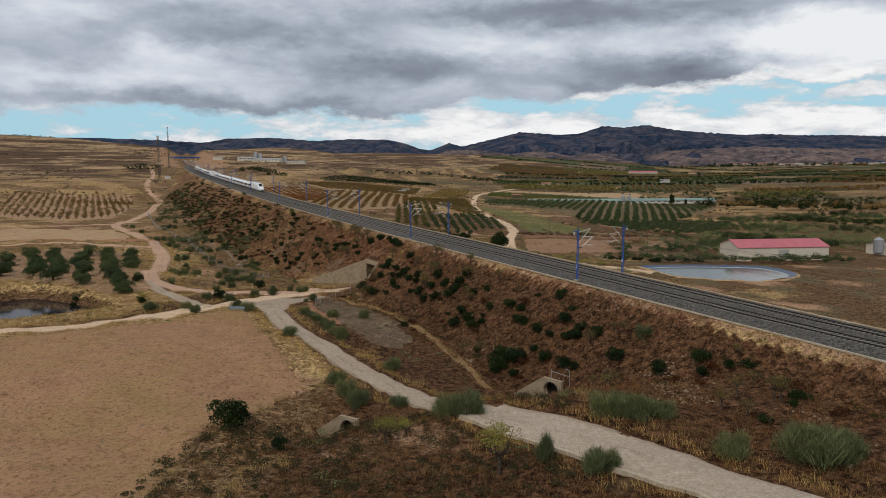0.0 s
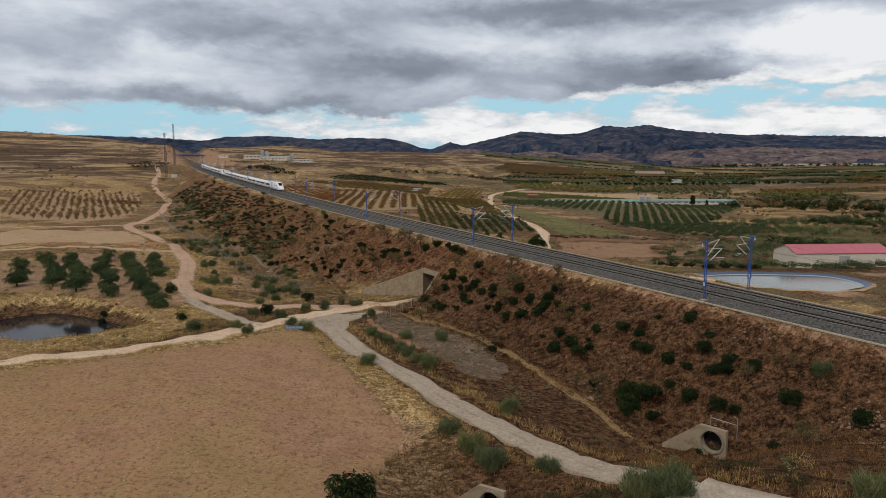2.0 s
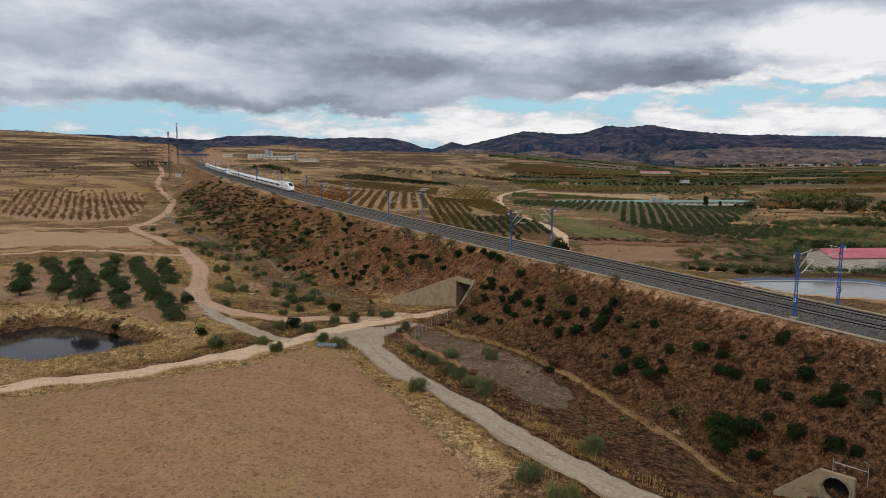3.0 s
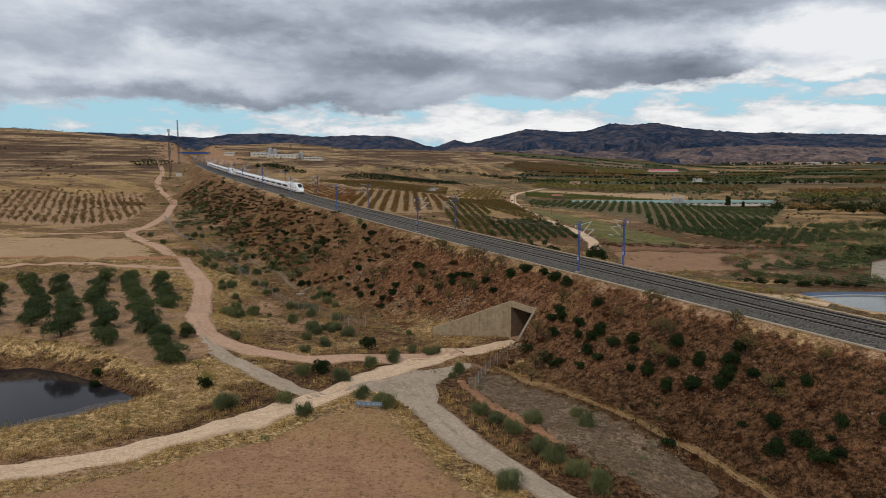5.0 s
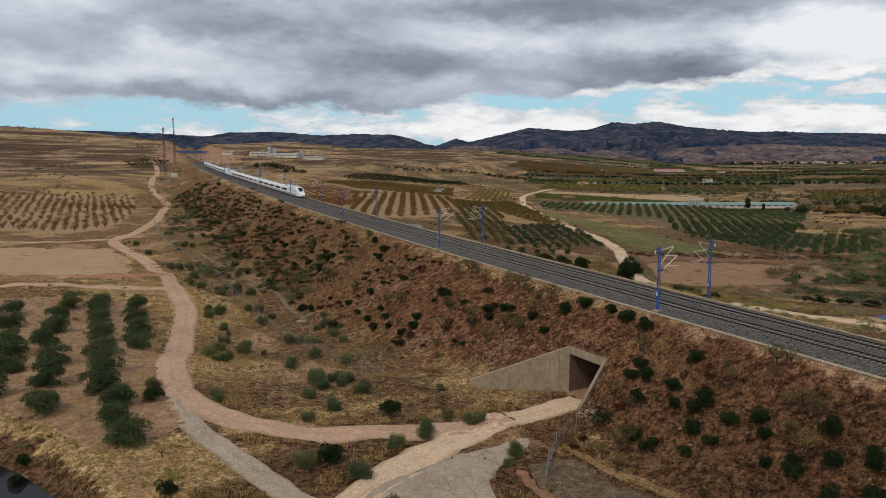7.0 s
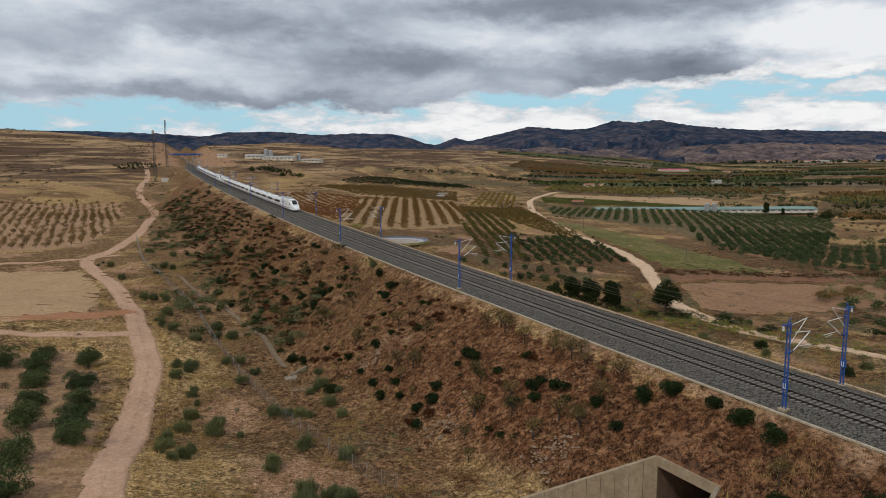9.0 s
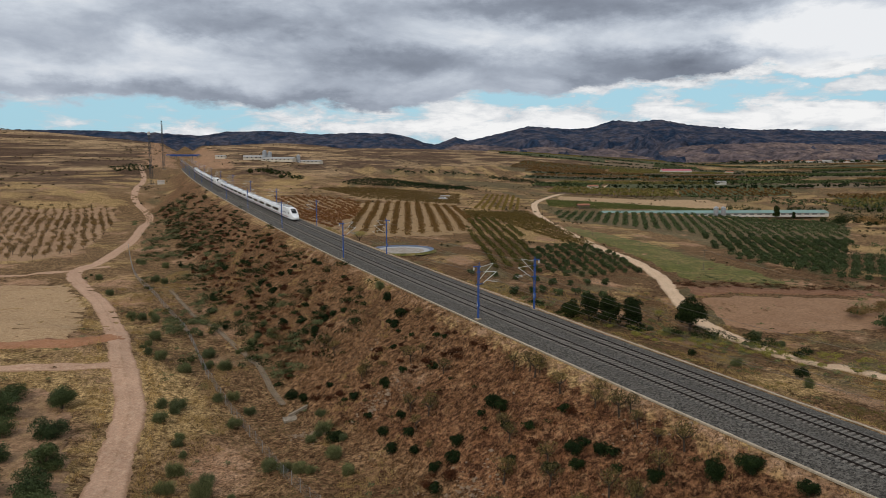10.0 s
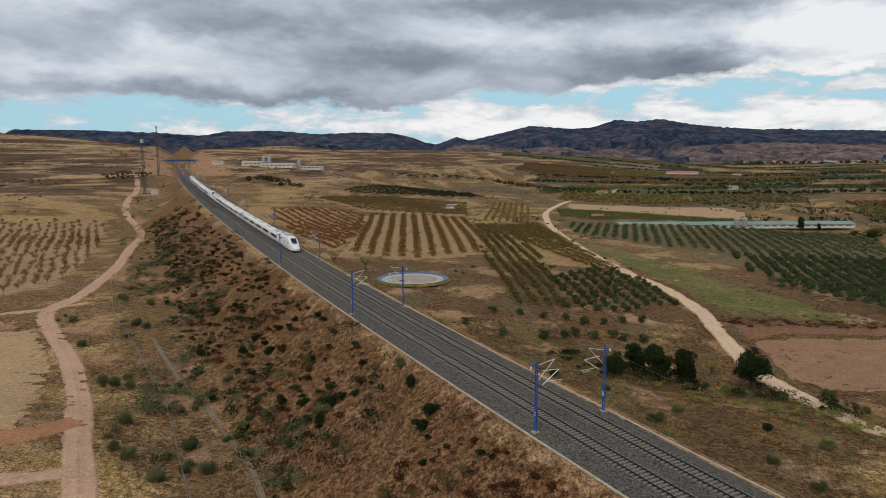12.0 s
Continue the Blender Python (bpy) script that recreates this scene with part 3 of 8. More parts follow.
def ground_level(x, y):
    """The ground as built: the land with the way to the underpass, the pond's basin and the culverts' pits."""
    x, y = np.asarray(x, float), np.asarray(y, float)
    z = height(x, y)
    a, q = under_coords(x, y)
    cut = (q > 0) & (q < 13) & (a > -UNDER_HALF - 0.10 * q) & (a < UNDER_HALF + 0.65 + 0.70 * q)
    z = np.where(cut, np.minimum(z, UNDER_Z + 0.05 * np.clip(q - 9, 0, None)), z)
    side = (q > 0) & (q < 9) & (a <= -UNDER_HALF) & (a > -UNDER_HALF - 6)
    z = np.where(side, np.minimum(z, np.maximum(UNDER_Z, 5.2 - 1.3 * q) + 0.75 * np.clip(-a - UNDER_HALF - 0.6, 0, None)), z)
    near_pond = (x > -110) & (x < -50) & (y > 100) & (y < 160)
    if np.any(near_pond):
        dist = line_distance(x, y, POND + POND[:1])
        signed = np.where(inside(x, y, POND), -dist, dist)
        z = np.where(near_pond, np.where(signed < 2.0, np.minimum(z, 0.1 + 0.55 * (signed + 0.6)), z), z)
        z = np.where(near_pond & (signed < 0), np.maximum(z, -1.2), z)
    z = np.where(inside(x, y, [(91.4 + (u - 91.4) * 0.97, 228 + (w - 228) * 0.97) for u, w in RES]), np.minimum(z, RES_WATER - 0.9), z)
    for cx, cy, floor, turn, big in CULVERTS:
        ca, sa = math.cos(radians(turn)), math.sin(radians(turn))
        lx, ly = (x - cx) * ca + (y - cy) * sa, -(x - cx) * sa + (y - cy) * ca
        pit = (lx > -1.6 * big) & (lx < (1.4 + 1.3 * np.clip(ly, 0, 2.4)) * big) & (ly > -1.0 * big) & (ly < 4.5)
        z = np.where(pit, np.minimum(z, floor + 0.16 * np.clip(ly, 0, None)), z)
    return z


def on_ground(x, y):
    return float(ground_level(x, y))

# ---- ground ----
def axis(lo, hi, fine_lo, fine_hi, fine, mid_lo, mid_hi, mid, grow=1.09):
    core = list(np.arange(fine_lo, fine_hi + 1e-6, fine))
    a = core[0]
    while a > mid_lo:
        a -= mid
        core.insert(0, a)
    b = core[-1]
    while b < mid_hi:
        b += mid
        core.append(b)
    s = mid
    while a > lo:
        s *= grow
        a -= s
        core.insert(0, a)
    s = mid
    while b < hi:
        s *= grow
        b += s
        core.append(b)
    return np.array(core)


def build_ground():
    xs = axis(-4200, 4200, -72, 46, 0.95, -200, 130, 2.2, 1.07)
    ys = axis(-900, 4700, 34, 236, 0.95, -10, 520, 2.2, 1.05)
    gx, gy = np.meshgrid(xs, ys)
    gz = ground_level(gx, gy)
    faces = grid_faces(len(ys), len(xs))
    gz = gz - np.where(inside(gx, gy, FIELD_SOUTH) & (line_distance(gx, gy, FIELD_SOUTH + FIELD_SOUTH[:1]) > 2.0), 0.4, 0.0)
    z = gz.ravel()
    a, q = under_coords(gx.ravel(), gy.ravel())
    span = z[faces].max(1) - z[faces].min(1)
    fa, fq = a[faces].mean(1), q[faces].mean(1)
    mouth = (span > 2.0) & (np.abs(fa) < UNDER_HALF) & (np.abs(fq) < 2.5)
    faces = faces[~mouth]
    verts = np.stack([gx.ravel(), gy.ravel(), z], 1)
    ob = mesh_object("ground", verts, faces, GROUND, smooth_faces=True)
    x, y = gx.ravel(), gy.ravel()
    d = track_offset(x, y)
    ad = np.abs(d)
    n1, n2 = wave_noise(x, y, 34, 11), wave_noise(x, y, 90, 12)
    bank = smooth(-0.2, 3.0, z - natural(x, y)) * (ad > CREST) * (y < 700)
    straw = np.clip(0.40 + 0.36 * n1 + 0.2 * n2 + 0.12 * wave_noise(x, y, 7, 15), 0, 1) * (1 - 0.72 * bank)
    straw = np.where((bank > 0.4) & (ad < 9.0), 0.42 + 0.3 * n1, straw)
    soil = np.clip(0.20 + 0.35 * wave_noise(x, y, 21, 13), 0, 1) * (1 - 0.45 * bank)
    soil = np.where((d > -8.3) & (d < -CREST + 0.9) | (d < 8.6) & (d > CREST - 0.9), 0.55, soil)
    scrub = np.clip(-0.05 + 0.30 * wave_noise(x, y, 26, 14), 0, 1)
    gully = np.exp(-((d + 33) / 9.0) ** 2) * smooth(150, 190, y) * (y < 600)
    scrub = np.clip(scrub + 0.30 * gully, 0, 1)
    straw = straw * (1 - 0.65 * np.exp(-((d + 35) / 10.0) ** 2) * smooth(140, 165, y) * (y < 600))
    pondside = line_distance(x, y, POND + POND[:1])
    straw = np.where(pondside < 14, np.clip(straw + 0.7 * (1 - pondside / 14), 0, 1), straw)
    soil = np.where(pondside < 2.5, 0.1, soil)
    straw = np.where(pondside < 1.6, 0.0, straw)
    straw = np.clip(straw + (0.15 + 0.3 * smooth(80, 105, y)) * (line_distance(x, y, FIELD_SOUTH + FIELD_SOUTH[:1]) < 7), 0, 1)
    far = smooth(900, 2200, np.hypot(x, y))
    plain_right = smooth(60, 260, ad) * (d > 0) * smooth(350, 700, y) * (1 - smooth(12, 26, z))
    scrub = np.clip(scrub + plain_right * (0.30 + 0.35 * wave_noise(x, y, 210, 21)), 0, 1)
    hill = smooth(16, 34, z)
    straw = np.clip(straw * (1 - 0.35 * hill) + 0.05 * far, 0, 1)
    lower = smooth(75, 45, y) * (d < -20)
    scrub = np.clip(scrub + lower * (0.05 + 0.3 * wave_noise(x, y, 8, 23)), 0, 1)
    straw = straw * (1 - 0.25 * lower)
    right = (d > 8) * (y < 420)
    scrub = np.clip(scrub + right * (0.22 + 0.3 * wave_noise(x, y, 19, 24)), 0, 1)
    straw = straw * (1 - 0.4 * right)
    scrub, straw, soil = scrub * (1 - hill), straw * (1 - hill), soil * (1 - 0.8 * hill)
    soil = np.where((y > 760) & (y < 1100) & (ad < 42) & (ad > 7), 0.75, soil)
    flat_weeds = smooth(165, 125, y) * (d < -8.5) * (d > -47)
    straw, soil = straw * (1 - 0.75 * flat_weeds), soil * (1 - 0.6 * flat_weeds)
    straw = straw * np.where((y < 82) & (x > -32) & (d < -28), 0.25, 1.0)
    col = np.stack([straw, soil, scrub, np.ones_like(straw)], 1).astype(np.float32)
    layer = ob.data.color_attributes.new("cover", "FLOAT_COLOR", "POINT")
    layer.data.foreach_set("color", col.ravel())
    foot = smooth(150, 95, y) * smooth(-62, -44, d) * (d < -7) * ~inside(x, y, FIELD_SOUTH)
    gully_red = 0.45 * smooth(120, 160, y) * smooth(420, 300, y) * smooth(-52, -30, d) * (d < -7)
    bank = np.clip(np.maximum(np.maximum(bank, 0.8 * foot), gully_red), 0, 1)
    field_gap = line_distance(x, y, FIELD_SOUTH + FIELD_SOUTH[:1])
    bank = bank * np.where(y < 130, smooth(2, 10, field_gap), 1)
    near_weeds = smooth(180, 125, y) * (d < -8.5) * smooth(3, 11, field_gap)
    near_weeds = np.maximum(near_weeds, 0.6 * (d > 12) * smooth(480, 360, y) * (x < 330))
    bank = bank * (1 - 0.5 * smooth(180, 240, y))
    hill_part = np.clip(np.maximum(smooth(9, 22, z), smooth(560, 900, y) * (d < 0)), 0, 1) * (1 - bank) * smooth(18, 40, ad)
    slope = np.stack([bank, hill_part, near_weeds, np.ones_like(bank)], 1).astype(np.float32)
    ob.data.color_attributes.new("slope", "FLOAT_COLOR", "POINT").data.foreach_set("color", slope.ravel())
    tagged(ob, "dry grassy hills with red soil and scrub", "ground", kind="structure")
    return ob


ground = build_ground()


def drape(name, poly, mat, label, category, step=2.0, lift=0.07, kind="structure"):
    """A field: a sheet over the ground inside an outline."""
    p = np.array(poly)
    xs = np.arange(p[:, 0].min(), p[:, 0].max() + step, step)
    ys = np.arange(p[:, 1].min(), p[:, 1].max() + step, step)
    gx, gy = np.meshgrid(xs, ys)
    jitter = 0.25 * step
    gx = gx + jitter * wave_noise(gx, gy, 7 * step, 31)
    gy = gy + jitter * wave_noise(gx, gy, 6 * step, 32)
    ok = inside(gx, gy, poly).ravel()
    f = grid_faces(len(ys), len(xs))
    f = f[ok[f].any(1)]
    # bring the outer corners of the rim onto a slightly wavering outline
    rim = np.unique(f)
    rim = rim[~ok[rim]]
    edge = curve_points(list(poly) + [poly[0]], step)
    edge = edge + 0.35 * step * np.stack([wave_noise(edge[:, 0], edge[:, 1], 9, 33), wave_noise(edge[:, 0], edge[:, 1], 8, 34)], 1)
    gx, gy = gx.ravel().copy(), gy.ravel().copy()
    for k in rim:
        j = np.argmin((edge[:, 0] - gx[k]) ** 2 + (edge[:, 1] - gy[k]) ** 2)
        gx[k], gy[k] = edge[j]
    gx, gy = gx.reshape(len(ys), -1), gy.reshape(len(ys), -1)
    used = np.unique(f)
    remap = np.zeros(gx.size, int)
    remap[used] = np.arange(len(used))
    x, y = gx.ravel()[used], gy.ravel()[used]
    at_rim = np.isin(used, rim)
    v = np.stack([x, y, ground_level(x, y) + np.where(at_rim, -0.12 - 0.04 * step, lift)], 1)
    ob = mesh_object(name, v, remap[f], mat, smooth_faces=True)
    return tagged(ob, label, category, kind=kind)


def ribbon(name, points, width, mat, label, category="road", lift=0.10, step=1.2, crown=0.05):
    line = curve_points(points, step)
    tang = np.gradient(line, axis=0)
    tang /= np.linalg.norm(tang, axis=1)[:, None]
    side = np.stack([tang[:, 1], -tang[:, 0]], 1)
    us = np.array([-0.66, -0.54, -0.44, -0.34, -0.22, -0.11, 0.0, 0.11, 0.22, 0.34, 0.44, 0.54, 0.66])
    rise = np.array([-0.34, -0.10, 0.0, -0.03, -0.045, 0.0, crown, 0.0, -0.045, -0.03, 0.0, -0.10, -0.34])
    n = len(line)
    w = width * (1 + 0.05 * wave_noise(line[:, 0], line[:, 1], 17, 41) + 0.02 * wave_noise(line[:, 0], line[:, 1], 5.1, 42))
    px = line[:, 0, None] + side[:, 0, None] * us * w[:, None]
    py = line[:, 1, None] + side[:, 1, None] * us * w[:, None]
    ragged = 0.05 * wave_noise(px, py, 1.9, 43) + 0.05 * wave_noise(px, py, 4.7, 44)
    pz = ground_level(px, py) + lift + rise + np.where(np.abs(us) > 0.4, ragged, 0.04 * ragged)
    v = np.stack([px.ravel(), py.ravel(), pz.ravel()], 1)
    ob = mesh_object(name, v, grid_faces(n, len(us)), mat, smooth_faces=True)
    lane = np.tile(np.array([0.0, 0.1, 0.55, 0.85, 1.0, 0.75, 0.45, 0.75, 1.0, 0.85, 0.55, 0.1, 0.0]), n)
    layer = ob.data.color_attributes.new("lane", "FLOAT_COLOR", "POINT")
    layer.data.foreach_set("color", np.repeat(lane[:, None], 4, 1).astype(np.float32).ravel())
    return tagged(ob, label, category, kind="structure")


ribbon("road_1", ROAD_WEST, 3.8, DIRT_ROAD, "pale gravel track running from the underpass past a pond")
ribbon("road_2", ROAD_SOUTH, 3.5, GREY_ROAD, "grey gravel track along the foot of the bank", lift=0.115)
ribbon("road_3", ROAD_CONCRETE, 5.6, CONCRETE_ROAD, "worn concrete farm road with a low edge", lift=0.13)
ribbon("road_4", ROAD_LOOP, 4.0, RED_ROAD, "reddish dirt track winding up the valley", lift=0.105)
ribbon("road_5", ROAD_FIELD, 2.9, RED_ROAD, "reddish dirt track beside a terraced field", lift=0.12)
ribbon("road_6", ROAD_TRI, 2.5, GREY_ROAD, "grey gravel short cut between two tracks", lift=0.09)
ribbon("road_7", ROAD_EAST, 4.6, DIRT_ROAD, "pale dirt road between orchards", lift=0.15)
ribbon("road_8", ROAD_UP, 2.6, RED_ROAD, "narrow dirt path on a terrace", lift=0.10)
drape("field_1", FIELD_SOUTH, FALLOW, "stony brown fallow field beside the track", "field", 1.2, 0.10)
fan = drape("road_10", FAN, GREY_ROAD, "grey gravel apron where the tracks meet", "road", 0.8, 0.10)
fan.data.color_attributes.new("lane", "FLOAT_COLOR", "POINT").data.foreach_set("color", np.full(len(fan.data.vertices) * 4, 0.6, np.float32))

# pond
bm = bmesh.new()
vs = [bm.verts.new((x, y, 0.05)) for x, y in POND]
bm.faces.new(vs)
tagged(part("pond_water", bm, WATER), "still dark pond with a muddy rim", "water", kind="structure")


bm = bmesh.new()
prism(bm, [(-72.6, 122.6), (-69.2, 126), (-66.4, 129.2), (-66.4, 131.2), (-69.4, 131.0), (-71.6, 129.2), (-72.6, 127.2), (-75.6, 125.2), (-77.0, 121.6)], -0.6, 0.085)
tagged(part("mud_bank", bm, mottled("wet_mud", (0.060, 0.052, 0.050), (0.042, 0.036, 0.036), (0.110, 0.098, 0.092), 0.35, 1.8, 0.6, 0.3, 0.8, 0.1)), "dark wet mud flat at the edge of the pond", "mud", kind="structure")


# ---- mountains ----
RIDGE_FAR = [(-2600, 200), (-2150, 195), (-1750, 178), (-1480, 160), (-1330, 185), (-1050, 190), (-780, 168), (-560, 178), (-330, 172), (-230, 150), (-150, 118), (0, 90)]
RIDGE_NEAR = [(-150, 60), (-100, 98), (-30, 122), (40, 150), (120, 128), (260, 160), (480, 215), (720, 196), (850, 205), (990, 250), (1110, 238), (1250, 254), (1430, 222), (1620, 205), (1860, 190),
              (1980, 196), (2180, 186), (2460, 186), (2700, 178), (3100, 190)]


def build_range(name, ridge, y_mid, deep, mat, seed, label, rough):
    xs = np.arange(ridge[0][0], ridge[-1][0] + 1, 14.0)
    vs_ = np.linspace(-1, 0.45, 64)
    h = np.interp(xs, [r[0] for r in ridge], [r[1] for r in ridge])
    gx, gv = np.meshgrid(xs, vs_)
    gy = y_mid + deep * gv
    base = np.where(gv < 0, np.clip(1 + gv, 0, 1) ** 1.45, 1 - gv * 0.8)
    spur = 0
    for k, size in enumerate((420, 210, 110, 58, 30)):
        spur = spur + (1 - 2 * np.abs(wave_noise(gx + 0.25 * gy, gy * 0.35, size, seed + k))) / (1.75 ** k)
    hollow = smooth(0.22, 0.6, -gv) * np.clip(1 + gv, 0, 1) * 2.2
    gz = h[None, :] * base + rough * h[None, :] / 200 * spur * hollow + 2.4 * wave_noise(gx, gy, 45, seed + 9) * base + 8 * base - 22 * (1 - base)
    v = np.stack([gx.ravel(), gy.ravel(), gz.ravel()], 1)
    ob = mesh_object(name, v, grid_faces(len(vs_), len(xs)), mat, smooth_faces=True)
    return tagged(ob, label, "mountains", kind="structure")


# the far ranges carry their blue haze in the base colour
build_range("backdrop_mountains_west", RIDGE_FAR, 4300, 900, MOUNTAIN, 60, "scrub-covered mountain ridge on the skyline, coloured dark blue for haze", 50)
build_range("backdrop_mountains_east", [(x, z) for x, z in RIDGE_NEAR], 4280, 1500, MOUNTAIN, 80, "rugged mountain range behind the plain, coloured dark blue for haze", 46)
FOOTHILLS = [(-120, 40), (-33, 70), (26, 104), (109, 100), (205, 92), (288, 74), (371, 89), (478, 82), (538, 62), (645, 80), (728, 70), (847, 52), (966, 89), (1085, 101), (1228, 104), (1323, 113),
             (1465, 103), (1656, 96), (1865, 96), (2417, 104), (2900, 100)]
build_range("backdrop_foothills", [(x * 1.135, 28 + (z - 28) * 0.82) for x, z in FOOTHILLS], 3350, 600, FOOTHILL, 120, "bare brown foothills below the mountains, tinted mauve for haze", 55)

# ---- railway ----
def track_ys(y0, y1):
    out, y = [], y0
    while y < y1:
        out.append(y)
        y += 3.0 if y < 420 else 8.0
    return out + [y1]


def sweep(name, profile, y0, y1, mat, closed=False, label="", category="", kind="structure", parent=None):
    """A strip along the line with a section of (offset, height)."""
    ys = track_ys(y0, y1)
    v = [at_track(y, d, h) for y in ys for d, h in profile]
    c = len(profile)
    faces = []
    for r in range(len(ys) - 1):
        for k in range(c if closed else c - 1):
            a, b = r * c + k, r * c + (k + 1) % c
            faces.append((a, b, b + c, a + c))
    ob = mesh_object(name, v, faces, mat, parent)
    if category:
        tagged(ob, label, category, kind=kind)
    return ob


LINE0, LINE1 = -60.0, 1080.0
RAIL_TOP = 0.62
bed_half = [(0.35, 0.36), (0.9, 0.46)]
for rail_at in (1.6, 3.1):
    bed_half += [(rail_at - 0.36, 0.46), (rail_at - 0.12, 0.455), (rail_at + 0.12, 0.455), (rail_at + 0.36, 0.46)]
bed_half += [(4.35, 0.46), (5.9, 0.06), (6.25, 0.02)]
bed_profile = [(-d, h) for d, h in bed_half[::-1]] + bed_half
bed = sweep("track_bed", bed_profile, LINE0, LINE1, BALLAST, label="grey stone ballast bed under two tracks", category="track bed")
# mask of the rail bands, grime and painted shade together
grime_shade = np.array([1.0 if h == 0.455 else 0.0 for d, h in bed_profile])
grime_shade = np.tile(grime_shade, len(track_ys(LINE0, LINE1)))
bed.data.color_attributes.new("stain_shade", "FLOAT_COLOR", "POINT").data.foreach_set("color", np.repeat(grime_shade[:, None], 4, 1).astype(np.float32).ravel())
for side, nm in ((-1, "kerb_west"), (1, "kerb_east")):
    e = 6.45 * side
    sweep(nm, [(e - 0.13, -0.05), (e - 0.13, 0.13), (e + 0.13, 0.13), (e + 0.13, -0.05)], LINE0, LINE1, KERB, label="thin pale concrete kerb along the ballast", category="kerb")
for nm, centre in (("railway_track_west", -2.35), ("railway_track_east", 2.35)):
    rails = thing(nm, Matrix.Identity(4), "dark steel rails on pale concrete sleepers", "railway track")
    for off in (-0.75, 0.75):
        o = centre + off
        sweep("rail", [(o - 0.075, 0.46), (o - 0.02, 0.49), (o - 0.036, 0.58), (o - 0.036, RAIL_TOP), (o + 0.036, RAIL_TOP), (o + 0.036, 0.58), (o + 0.02, 0.49), (o + 0.075, 0.46)], LINE0, LINE1, RAIL,
              closed=True, parent=rails)
    # sleepers: pieces where the line lies closest, the rest joined
    bm = bmesh.new()
    box(bm, -1.3, 1.3, -0.14, 0.14, 0.40, 0.495, 0.02)
    block = bpy.data.meshes.new("sleeper")
    bm.to_mesh(block)
    bm.free()
    block.materials.append(SLEEPER)
    y, rest_v, rest_f = 30.0, [], []
    unit = np.array([(sx * 1.3, sy * 0.14, h) for h in (0.40, 0.495) for sy in (-1, 1) for sx in (-1, 1)])
    quads = [(0, 1, 3, 2), (4, 6, 7, 5), (0, 4, 5, 1), (1, 5, 7, 3), (3, 7, 6, 2), (2, 6, 4, 0)]
    while y < 470:
        m = Matrix.Translation(at_track(y, centre)) @ pose(0, 0, 0, 0, 0, along_track(y))
        if 165 < y < 243:
            o = new("sleeper", block)
            o.parent = rails
            o.matrix_world = m
        else:
            k = len(rest_v)
            rest_v += [m @ Vector(p) for p in unit]
            rest_f += [tuple(i + k for i in f) for f in quads]
        y += 0.6 / math.hypot(1, float(track_slope(y)))
    far = mesh_object("sleeper_run", rest_v, rest_f, SLEEPER, rails)
    far["kind"] = "stuff"


